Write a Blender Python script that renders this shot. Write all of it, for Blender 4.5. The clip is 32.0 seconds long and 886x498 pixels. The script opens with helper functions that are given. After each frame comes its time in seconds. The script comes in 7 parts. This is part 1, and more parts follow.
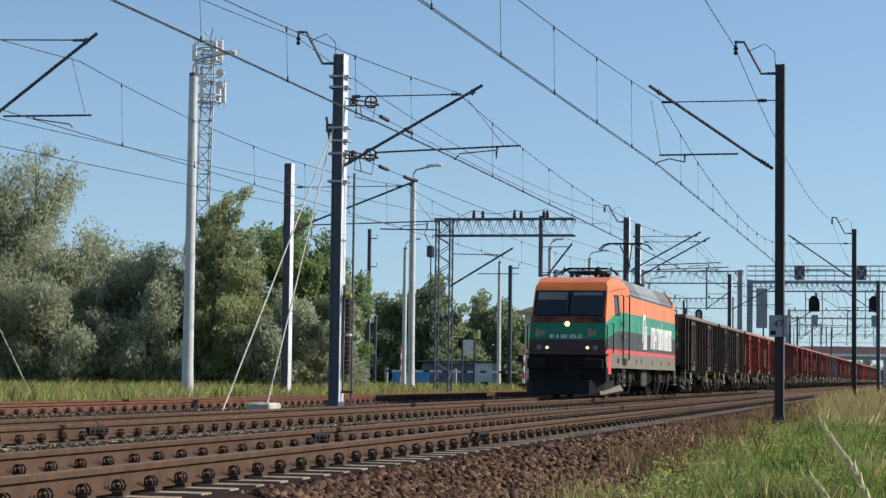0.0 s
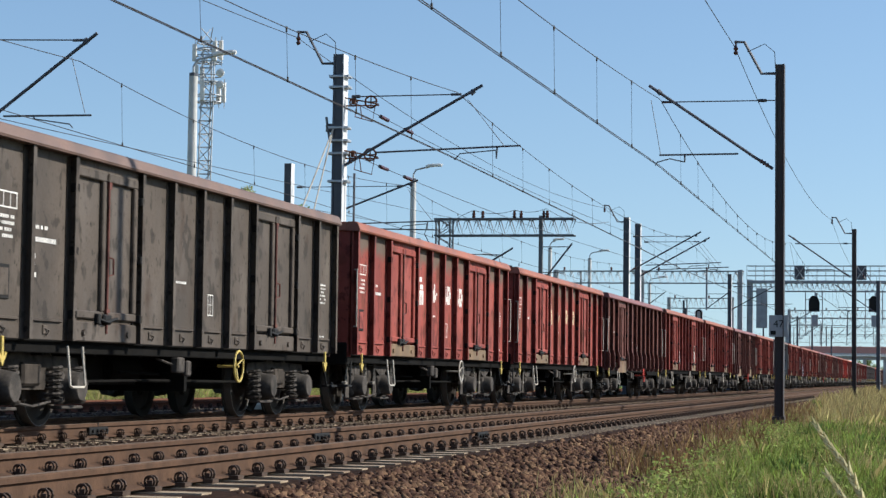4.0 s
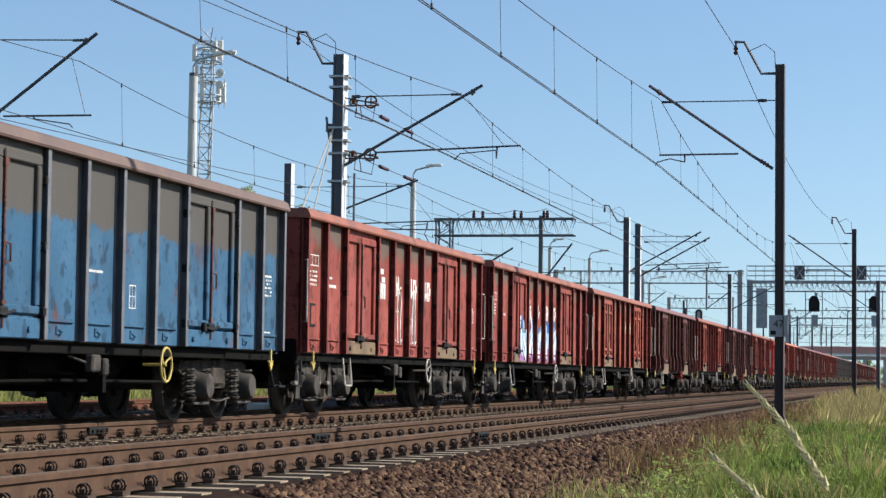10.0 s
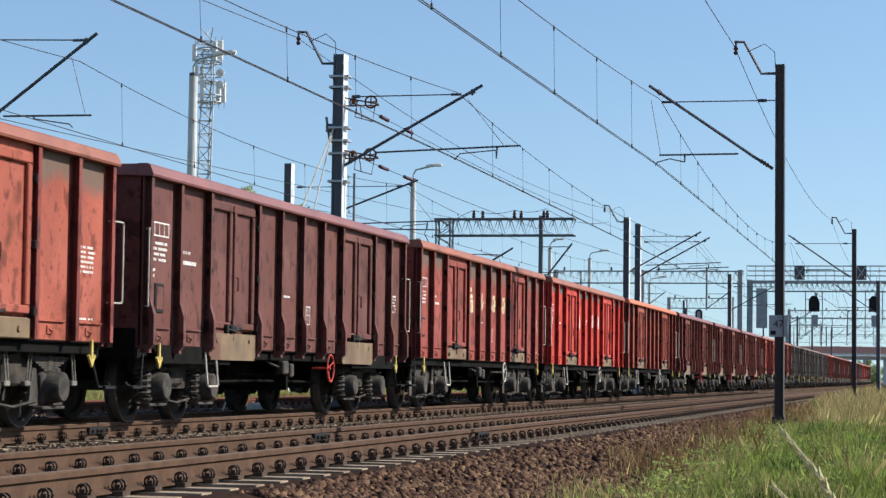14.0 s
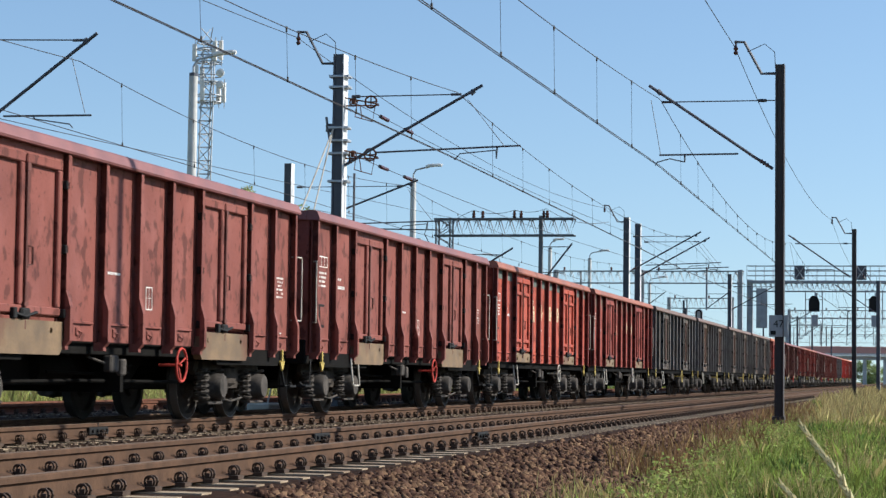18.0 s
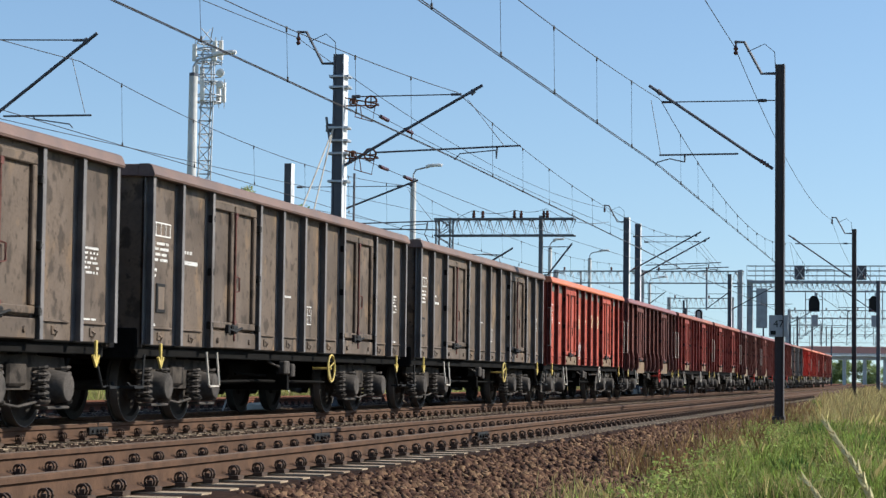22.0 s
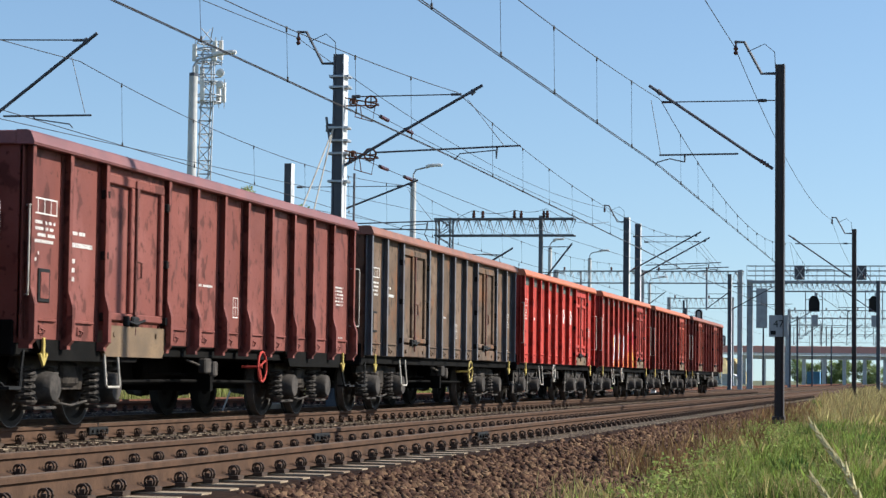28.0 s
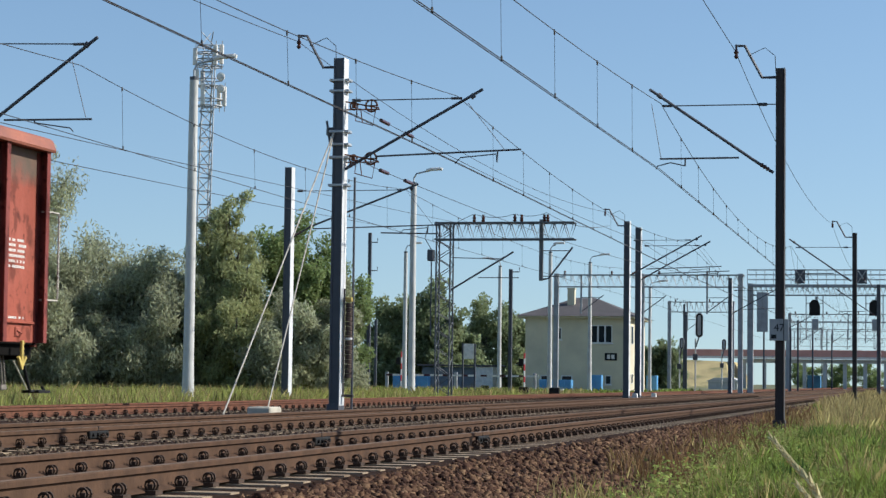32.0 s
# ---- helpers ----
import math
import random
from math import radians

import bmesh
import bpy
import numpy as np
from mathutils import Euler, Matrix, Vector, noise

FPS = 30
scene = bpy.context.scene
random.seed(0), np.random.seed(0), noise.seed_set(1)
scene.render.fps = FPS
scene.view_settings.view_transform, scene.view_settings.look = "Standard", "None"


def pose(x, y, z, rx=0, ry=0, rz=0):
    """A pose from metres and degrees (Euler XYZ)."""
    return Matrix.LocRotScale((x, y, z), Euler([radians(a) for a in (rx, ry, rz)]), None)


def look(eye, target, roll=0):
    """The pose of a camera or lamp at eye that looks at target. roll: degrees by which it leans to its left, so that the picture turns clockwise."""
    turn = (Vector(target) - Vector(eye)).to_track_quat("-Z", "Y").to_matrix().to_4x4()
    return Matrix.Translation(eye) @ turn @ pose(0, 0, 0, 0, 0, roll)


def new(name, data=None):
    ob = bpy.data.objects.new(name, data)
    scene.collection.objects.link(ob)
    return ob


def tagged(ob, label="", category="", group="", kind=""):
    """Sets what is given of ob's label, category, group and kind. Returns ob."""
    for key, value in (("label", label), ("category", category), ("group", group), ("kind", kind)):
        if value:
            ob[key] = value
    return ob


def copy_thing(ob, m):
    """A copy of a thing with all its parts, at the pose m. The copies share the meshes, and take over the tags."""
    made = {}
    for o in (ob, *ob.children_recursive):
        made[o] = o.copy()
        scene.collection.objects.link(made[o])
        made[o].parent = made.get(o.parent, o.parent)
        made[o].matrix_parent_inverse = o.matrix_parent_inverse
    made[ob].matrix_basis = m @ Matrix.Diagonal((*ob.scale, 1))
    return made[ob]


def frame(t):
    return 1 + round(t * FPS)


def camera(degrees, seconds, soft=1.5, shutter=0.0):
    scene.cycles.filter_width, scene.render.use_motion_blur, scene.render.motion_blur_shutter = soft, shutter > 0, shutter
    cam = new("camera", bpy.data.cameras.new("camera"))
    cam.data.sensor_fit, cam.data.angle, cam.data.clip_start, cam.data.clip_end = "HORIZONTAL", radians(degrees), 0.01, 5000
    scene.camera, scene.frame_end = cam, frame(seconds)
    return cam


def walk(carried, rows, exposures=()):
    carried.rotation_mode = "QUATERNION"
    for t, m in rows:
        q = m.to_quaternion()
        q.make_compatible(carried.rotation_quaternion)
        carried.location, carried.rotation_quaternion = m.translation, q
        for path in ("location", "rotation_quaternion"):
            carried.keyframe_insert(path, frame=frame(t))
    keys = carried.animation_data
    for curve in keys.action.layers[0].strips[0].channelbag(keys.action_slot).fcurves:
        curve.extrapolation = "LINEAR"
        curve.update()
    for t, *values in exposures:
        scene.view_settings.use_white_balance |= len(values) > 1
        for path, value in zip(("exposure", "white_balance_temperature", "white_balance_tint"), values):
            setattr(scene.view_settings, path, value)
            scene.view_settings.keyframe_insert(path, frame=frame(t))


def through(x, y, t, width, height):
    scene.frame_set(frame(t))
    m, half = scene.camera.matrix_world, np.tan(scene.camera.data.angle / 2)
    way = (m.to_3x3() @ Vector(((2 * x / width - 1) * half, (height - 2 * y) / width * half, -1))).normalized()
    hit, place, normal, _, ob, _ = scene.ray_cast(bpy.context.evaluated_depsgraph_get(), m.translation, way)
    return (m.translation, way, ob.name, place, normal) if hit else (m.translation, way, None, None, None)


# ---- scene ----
# ---- camera and path ----
EYE = Vector((0.0, 0.0, 0.626))
YAW, PITCH, ROLL = 12.868, 3.432, 0.716


def aim(tilt, pan=0.0):
    a, b = radians(YAW + pan), radians(PITCH + tilt)
    return look(EYE, EYE + Vector((-math.sin(a) * math.cos(b), math.cos(a) * math.cos(b), math.sin(b))), ROLL)


cam = camera(23.647, 32.0, soft=1.4, shutter=0.04)
walk(cam, [(0, aim(0)), (15, aim(0)), (29.9, aim(0)), (30.4, aim(0.02)), (30.7, aim(0.045)), (31.0, aim(0.066, 0.015)),
           (31.5, aim(0.092)), (32.0, aim(0.104, 0.015))], exposures=[(0, 0.3, 6050, 8), (2, 0.3, 6050, 8), (3.5, 0.38, 6050, 8), (8, 0.48, 6050, 8), (20, 0.5, 6050, 8), (29, 0.5, 6050, 8), (30.5, 0.4, 6050, 8), (32, 0.3, 6050, 8)])

# ---- world and sun ----
SUN_ALONG, SUN_HIGH = 71.5, 34.0          # degrees off the line of the track, and above the horizon
world = bpy.data.worlds.new("sky")
scene.world = world
world.use_nodes = True
wn = world.node_tree
sky = wn.nodes.new("ShaderNodeTexSky")
sky.sky_type, sky.sun_disc = "NISHITA", False
sky.sun_elevation, sky.sun_rotation = radians(SUN_HIGH), radians(SUN_ALONG)
sky.air_density, sky.dust_density, sky.ozone_density = 1.0, 0.45, 2.3
# the air is clear low down: the horizon takes the colour of the sky a little higher up
sky_co, sky_map = wn.nodes.new("ShaderNodeTexCoord"), wn.nodes.new("ShaderNodeMapping")
sky_map.inputs["Location"].default_value, sky_map.inputs["Scale"].default_value = (0, 0, 0.06), (1, 1, 0.85)
wn.links.new(sky_co.outputs["Generated"], sky_map.inputs[0])
wn.links.new(sky_map.outputs[0], sky.inputs[0])
wn.links.new(sky.outputs[0], wn.nodes["Background"].inputs[0])
wn.nodes["Background"].inputs[1].default_value = 0.105
sun = new("sun", bpy.data.lights.new("sun", "SUN"))
sun.data.energy, sun.data.angle, sun.data.color = 4.8, radians(0.5), (1.0, 0.93, 0.82)
sa, se = radians(SUN_ALONG), radians(SUN_HIGH)
TO_SUN = Vector((math.sin(sa) * math.cos(se), math.cos(sa) * math.cos(se), math.sin(se)))
sun.matrix_world = look(TO_SUN * 100, (0, 0, 0))


# ---- materials ----
def surface(name, color, rough=0.6, metal=0.0, var=0.25, scale=3.0, bump=0.1, stain=None, stain_at=0.55, stain_scale=0.8,
            tall=1.0, island=0.0, fine=40.0, spec=0.5):
    """A worn surface: fine grain, broad variation, and stains of a second colour (tall > 1 draws them out upright)."""
    m = bpy.data.materials.new(name)
    m.use_nodes = True
    n, l = m.node_tree.nodes, m.node_tree.links
    bsdf = n["Principled BSDF"]
    co, mp = n.new("ShaderNodeTexCoord"), n.new("ShaderNodeMapping")
    info, add = n.new("ShaderNodeObjectInfo"), n.new("ShaderNodeVectorMath")
    mul = n.new("ShaderNodeMath")
    mul.operation, mul.inputs[1].default_value = "MULTIPLY", 37.0
    l.new(info.outputs["Random"], mul.inputs[0])
    l.new(co.outputs["Object"], add.inputs[0])
    l.new(mul.outputs[0], add.inputs[1])
    mp.inputs["Scale"].default_value = (1, 1, 1 / tall)
    l.new(add.outputs[0], mp.inputs[0])

    def noise_of(s, detail, vec):
        t = n.new("ShaderNodeTexNoise")
        t.inputs["Scale"].default_value, t.inputs["Detail"].default_value = s, detail
        l.new(vec, t.inputs["Vector"])
        return t.outputs["Fac"]

    def mix(a, b, fac, kind="MIX"):
        x = n.new("ShaderNodeMix")
        x.data_type, x.blend_type = "RGBA", kind
        for v, i in ((fac, 0), (a, 6), (b, 7)):
            if hasattr(v, "is_linked"):
                l.new(v, x.inputs[i])
            else:
                x.inputs[i].default_value = v
        return x.outputs[2]

    def ramp(v, lo, hi, a=0.0, b=1.0):
        x = n.new("ShaderNodeMapRange")
        x.inputs[1].default_value, x.inputs[2].default_value, x.inputs[3].default_value, x.inputs[4].default_value = lo, hi, a, b
        l.new(v, x.inputs[0])
        return x.outputs[0]

    c = (*color, 1)
    dark, light = (*[v * (1 - var) for v in color], 1), (*[min(1, v * (1 + var)) for v in color], 1)
    broad = ramp(noise_of(scale, 5, mp.outputs[0]), 0.3, 0.7)
    col = mix(dark, light, broad)
    grain = noise_of(fine, 3, add.outputs[0])
    col = mix(col, (*[v * (1 - var) for v in color], 1), ramp(grain, 0.45, 0.75, 0.0, 0.6))
    if island:
        geo = n.new("ShaderNodeNewGeometry")
        hsv = n.new("ShaderNodeHueSaturation")
        l.new(ramp(geo.outputs["Random Per Island"], 0, 1, 1 - island, 1 + island), hsv.inputs["Value"])
        l.new(ramp(geo.outputs["Random Per Island"], 0, 1, 0.485, 0.515), hsv.inputs["Hue"])
        l.new(col, hsv.inputs["Color"])
        col = hsv.outputs[0]
    if stain:
        st = noise_of(stain_scale, 7, mp.outputs[0])
        col = mix(col, (*stain, 1), ramp(st, stain_at, stain_at + 0.12, 0.0, 0.85))
    l.new(col, bsdf.inputs["Base Color"])
    bsdf.inputs["Metallic"].default_value = metal
    bsdf.inputs["Specular IOR Level"].default_value = spec
    l.new(ramp(broad, 0, 1, max(0.03, rough - 0.1), min(1, rough + 0.1)), bsdf.inputs["Roughness"])
    if bump:
        b = n.new("ShaderNodeBump")
        b.inputs["Strength"].default_value, b.inputs["Distance"].default_value = bump, 0.02
        l.new(grain, b.inputs["Height"])
        l.new(b.outputs[0], bsdf.inputs["Normal"])
    return m


def leaf(name, color, var=0.35, through=0.4, island=0.45, rough=0.75):
    """Thin green blades: part of the light comes through from behind."""
    m = surface(name, color, rough, 0, var, 0.5, 0, island=island, spec=0.12)
    n, l = m.node_tree.nodes, m.node_tree.links
    bsdf, out = n["Principled BSDF"], n["Material Output"]
    t, mx = n.new("ShaderNodeBsdfTranslucent"), n.new("ShaderNodeMixShader")
    l.new(bsdf.inputs["Base Color"].links[0].from_socket, t.inputs[0])
    mx.inputs[0].default_value = through
    l.new(bsdf.outputs[0], mx.inputs[1])
    l.new(t.outputs[0], mx.inputs[2])
    l.new(mx.outputs[0], out.inputs[0])
    return m


def two_tone(name, low, high, z, wobble=0.08):
    """Paint that changes colour at a height, with a worn edge."""
    m = wagon_paint(name, low)
    n, l = m.node_tree.nodes, m.node_tree.links
    bsdf = n["Principled BSDF"]
    co, sep, ns, mx, mr = n.new("ShaderNodeTexCoord"), n.new("ShaderNodeSeparateXYZ"), n.new("ShaderNodeTexNoise"), n.new("ShaderNodeMix"), n.new("ShaderNodeMapRange")
    ad = n.new("ShaderNodeMath")
    ns.inputs["Scale"].default_value = 4
    l.new(co.outputs["Object"], sep.inputs[0])
    l.new(co.outputs["Object"], ns.inputs[0])
    ad.operation, ad.inputs[2].default_value = "MULTIPLY_ADD", 0
    ad.inputs[1].default_value = wobble * 4
    l.new(ns.outputs["Fac"], ad.inputs[0])
    l.new(sep.outputs[2], ad.inputs[2])
    mr.inputs[1].default_value, mr.inputs[2].default_value = z + wobble * 2 - .03, z + wobble * 2 + .03
    l.new(ad.outputs[0], mr.inputs[0])
    mx.data_type = "RGBA"
    old = bsdf.inputs["Base Color"].links[0].from_socket
    l.new(mr.outputs[0], mx.inputs[0])
    l.new(old, mx.inputs[6])
    mx.inputs[7].default_value = (*high, 1)
    l.new(mx.outputs[2], bsdf.inputs["Base Color"])
    return m


def plain(name, color, rough=0.5, metal=0.0, emit=0.0):
    m = bpy.data.materials.new(name)
    m.use_nodes = True
    b = m.node_tree.nodes["Principled BSDF"]
    b.inputs["Base Color"].default_value, b.inputs["Roughness"].default_value, b.inputs["Metallic"].default_value = (*color, 1), rough, metal
    if emit:
        b.inputs["Emission Color"].default_value, b.inputs["Emission Strength"].default_value = (*color, 1), emit
    return m


RUST, SOOT = (0.10, 0.035, 0.018), (0.03, 0.026, 0.024)


def wagon_paint(name, color, stain=RUST, at=0.6, var=0.22, rough=0.68, primer=0.0):
    """Old paint with rust, faded patches and scuffs; primer: bare grey coat below the rim, down to about 2.7 m."""
    m = surface(name, color, rough, 0, var, 0.9, 0.12, stain, at, 2.2, 1.6, fine=25, spec=0.2)
    n, l = m.node_tree.nodes, m.node_tree.links
    bsdf = n["Principled BSDF"]
    co, mp, info, ad = n.new("ShaderNodeTexCoord"), n.new("ShaderNodeMapping"), n.new("ShaderNodeObjectInfo"), n.new("ShaderNodeVectorMath")
    mp.inputs["Scale"].default_value = (1, 1.15, .85)
    ad.operation = "MULTIPLY_ADD"
    ad.inputs[1].default_value = (61, 61, 61)
    l.new(info.outputs["Random"], ad.inputs[0])
    l.new(co.outputs["Object"], ad.inputs[2])
    l.new(ad.outputs[0], mp.inputs[0])
    col = bsdf.inputs["Base Color"].links[0].from_socket

    def blend(fac, c, amount, lo, hi):
        nonlocal col
        mr, mx = n.new("ShaderNodeMapRange"), n.new("ShaderNodeMix")
        mr.inputs[1].default_value, mr.inputs[2].default_value, mr.inputs[4].default_value = lo, hi, amount
        l.new(fac, mr.inputs[0])
        mx.data_type = "RGBA"
        l.new(mr.outputs[0], mx.inputs[0])
        l.new(col, mx.inputs[6])
        mx.inputs[7].default_value = (*c, 1)
        col = mx.outputs[2]

    def cloud(s, detail):
        nz = n.new("ShaderNodeTexNoise")
        nz.inputs["Scale"].default_value, nz.inputs["Detail"].default_value = s, detail
        l.new(mp.outputs[0], nz.inputs["Vector"])
        return nz.outputs["Fac"]

    # faded and grimy patches, rust blisters, small flecks of bare steel
    blend(cloud(1.3, 6), tuple(min(.8, v * 1.35 + .03) for v in color), .4, .50, .68)
    blend(cloud(.8, 6), tuple(v * .5 for v in color), .45, .56, .7)
    blend(cloud(4.2, 4), tuple(v * .38 for v in color), .75, .56, .63)
    blend(cloud(11.0, 3), tuple(v * .3 for v in color), .7, .63, .68)
    if primer:
        sep, ma = n.new("ShaderNodeSeparateXYZ"), n.new("ShaderNodeMath")
        l.new(co.outputs["Object"], sep.inputs[0])
        ma.operation, ma.inputs[1].default_value = "MULTIPLY_ADD", .5
        l.new(cloud(2.6, 5), ma.inputs[0])
        l.new(sep.outputs[2], ma.inputs[2])
        blend(ma.outputs[0], (.105, .093, .070), primer, 2.86, 3.04)
    l.new(col, bsdf.inputs["Base Color"])
    return m


P_RED = wagon_paint("faded red wagon paint", (0.26, 0.060, 0.045), at=0.575)
P_ORANGE = wagon_paint("faded orange red wagon paint", (0.30, 0.078, 0.049), at=0.59)
P_VERMILION = wagon_paint("vermilion wagon paint", (0.36, 0.074, 0.046), at=0.62, var=0.15)
P_BRIGHT = wagon_paint("fresh red wagon paint", (0.45, 0.054, 0.038), at=0.72, var=0.1)
P_CRIMSON = wagon_paint("crimson wagon paint", (0.34, 0.056, 0.041), at=0.66, var=0.15)
# ribs take a darker copy of the red paint: shade put into the colour
P_RIB_SHADED = wagon_paint("shade-darkened red rib paint", (0.20, 0.047, 0.037), SOOT, 0.6)
P_MAROON = wagon_paint("maroon wagon paint", (0.125, 0.047, 0.037), SOOT, 0.66, 0.18)
P_BROWN = wagon_paint("dark brown wagon paint", (0.125, 0.047, 0.036), SOOT, 0.66, 0.18)
P_PINK = wagon_paint("faded maroon wagon paint", (0.195, 0.062, 0.047), SOOT, 0.68, 0.15)
P_GREY = wagon_paint("weathered grey wagon paint", (0.112, 0.082, 0.060), (0.20, 0.13, 0.075), 0.57, 0.3)
P_RUSTY = wagon_paint("rusty grey brown wagon paint", (0.140, 0.092, 0.060), (0.19, 0.085, 0.04), 0.52, 0.3)
P_DARK = wagon_paint("dark grey wagon paint", (0.084, 0.066, 0.052), (0.05, 0.03, 0.02), 0.6, 0.25)
SIDES = {P_RED: wagon_paint("faded red side sheets", (0.26, 0.060, 0.045), at=0.56, primer=.85),
         P_ORANGE: wagon_paint("faded orange red side sheets", (0.30, 0.078, 0.049), at=0.57, primer=.8)}
P_BLUE = two_tone("blue wagon paint below grey", (0.04, 0.10, 0.17), (0.085, 0.075, 0.066), 2.3)
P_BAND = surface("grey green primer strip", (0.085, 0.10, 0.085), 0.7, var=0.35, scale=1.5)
RIM_RED = surface("orange red rim paint", (0.27, 0.088, 0.052), 0.65, var=0.3, scale=2, stain=RUST, stain_at=0.6, stain_scale=1.5)
RIM_ORANGE = surface("orange rim paint", (0.48, 0.135, 0.055), 0.55, var=0.2, scale=2)
RIM_MAROON = surface("maroon rim paint", (0.20, 0.075, 0.07), 0.6, var=0.25, scale=2)
RIM_BROWN = surface("brown rusty rim", (0.145, 0.088, 0.068), 0.7, var=0.3, scale=2)
FLAP_TAN = surface("worn ochre flap", (0.165, 0.105, 0.055), 0.75, var=0.35, scale=3, stain=RUST, stain_at=0.56)
FRAME_DUST = surface("dusty brown bogie frame", (0.060, 0.049, 0.040), 0.9, 0, 0.45, 5, 0.2, (0.015, 0.013, 0.011), 0.52, 4, spec=0.1)
# grime taken near black: the shade below the body is put into this colour
RUNNING = surface("grimy running gear darkened for shade", (0.010, 0.009, 0.008), 0.9, 0.0, 0.4, 4, 0.2, spec=0.06)
AXLEBOX = surface("dusty axle box", (0.070, 0.059, 0.050), 0.9, 0.0, 0.45, 6, 0.2, (0.03, 0.026, 0.022), 0.52, 5, spec=0.2)
WHEEL = surface("dusty wheel disc", (0.050, 0.042, 0.035), 0.85, 0, 0.4, 5, 0.15, spec=0.15)
HANGER = surface("dusty pale spring link", (0.19, 0.165, 0.135), 0.85, var=0.35, scale=6, stain=SOOT)
TREAD = surface("worn wheel tyre", (0.105, 0.088, 0.074), 0.6, 0.1, 0.25)
WHITE_MARK = surface("white stencil paint", (0.72, 0.68, 0.62), 0.6, var=0.2, scale=6, bump=0)
CREAM_MARK = surface("cream stencil paint", (0.62, 0.50, 0.30), 0.6, var=0.25, scale=6, bump=0)
YELLOW = surface("yellow paint", (0.52, 0.38, 0.09), 0.5, var=0.25, scale=8)
GREY_RAIL_PAINT = surface("pale handrail paint", (0.44, 0.39, 0.32), 0.6, var=0.3, scale=8)
BLACK = surface("black rubber and iron", (0.016, 0.015, 0.014), 0.75, var=0.3, scale=6, spec=0.2)
STEEL_BROWN = surface("rusty rail steel", (0.088, 0.050, 0.031), 0.95, 0.0, 0.3, 5, 0.15, spec=0.15)
STEEL_HEAD = surface("worn rail head", (0.15, 0.105, 0.075), 0.75, 0.0, 0.15, 3, 0.05, spec=0.15)
STEEL_OLD = surface("brown unused rail", (0.14, 0.062, 0.038), 0.9, 0.0, 0.3, 5, 0.15, spec=0.15)
CLIP = surface("dark rail fastening", (0.066, 0.044, 0.032), 0.85, 0.0, 0.3, 9, spec=0.2)
PALE_CONCRETE = surface("pale block concrete", (0.52, 0.47, 0.38), 0.95, spec=0.1, var=0.2, scale=3, bump=0.3)
CONCRETE = surface("pale sleeper concrete", (0.31, 0.235, 0.16), 0.95, spec=0.1, var=0.2, scale=3, bump=0.3, stain=(0.14, 0.09, 0.06), stain_at=0.56, stain_scale=2)
STONE = surface("brown ballast stone", (0.098, 0.054, 0.034), 0.95, spec=0.1, var=0.35, scale=6, bump=0.4, island=0.75)
STONE_GREY = surface("grey brown ballast stone", (0.095, 0.068, 0.048), 0.95, spec=0.1, var=0.3, scale=6, bump=0.4, island=0.6)
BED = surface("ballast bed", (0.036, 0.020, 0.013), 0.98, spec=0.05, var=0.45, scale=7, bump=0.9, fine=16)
SOIL = surface("dry grassy soil", (0.12, 0.125, 0.05), 0.95, var=0.4, scale=0.35, bump=0.6, stain=(0.22, 0.17, 0.08), stain_at=0.52, stain_scale=0.12, fine=7)
MAST_DARK = surface("grey painted mast steel", (0.082, 0.084, 0.097), 0.55, 0.3, 0.2, 2)
MAST_BROWN = surface("dark brown mast paint", (0.048, 0.037, 0.034), 0.6, 0.2, 0.25, 2)
RIB_GREY = surface("pale grey rib paint", (0.165, 0.150, 0.142), 0.7, 0.0, 0.25, 3, spec=0.2, stain=(0.10, 0.08, 0.065), stain_at=0.57)
PALE_FLANGE = surface("pale zinc and sunlit flange paint", (0.62, 0.61, 0.60), 0.6, 0, 0.12, 3)
# the white plate stands in shade; that shade is put into this grey
PLATE_GREY = surface("white enamel greyed for shade", (0.34, 0.34, 0.34), 0.5, var=0.15, scale=5)
LATTICE_DARK = surface("dull grey lattice steel", (0.12, 0.122, 0.128), 0.6, 0.2, 0.25, 2)
RIB_BLUE = surface("pale blue grey rib paint", (0.145, 0.142, 0.150), 0.65, 0, 0.25, 3, spec=0.2, stain=(0.10, 0.075, 0.06), stain_at=0.6)
GALV = surface("galvanised steel", (0.42, 0.43, 0.44), 0.45, 0.5, 0.15, 3)
MAST_LIGHT = surface("concrete lamp post", (0.50, 0.49, 0.46), 0.75, var=0.15, scale=2)
WIRE = plain("copper wire", (0.035, 0.03, 0.028), 0.6, 0.3)
INSULATOR = plain("brown glazed insulator", (0.08, 0.03, 0.02), 0.25)
GRASS = leaf("meadow grass", (0.195, 0.245, 0.055), 0.4, 0.45, 0.7)
GRASS_PALE = leaf("yellow green meadow grass", (0.29, 0.30, 0.085), 0.35, 0.45, 0.6)
GRASS_DRY = leaf("dry pale grass", (0.36, 0.29, 0.13), 0.3, 0.3, 0.45)
GRASS_DARK = leaf("dark green weed", (0.07, 0.115, 0.03), 0.35, 0.35, 0.5)
RUSTY_WEED = leaf("rusty dry weed", (0.19, 0.115, 0.055), 0.3, 0.3, 0.4)
BARK = surface("grey bark", (0.10, 0.08, 0.06), 0.9, var=0.35, scale=5, bump=0.6)
LEAF_WILLOW = leaf("silvery willow leaf", (0.42, 0.43, 0.28), 0.25, 0.55, 0.28)
LEAF_GREEN = leaf("fresh green leaf", (0.26, 0.32, 0.13), 0.25, 0.5, 0.25)
LEAF_OLIVE = leaf("olive birch leaf", (0.37, 0.39, 0.19), 0.25, 0.55, 0.25)
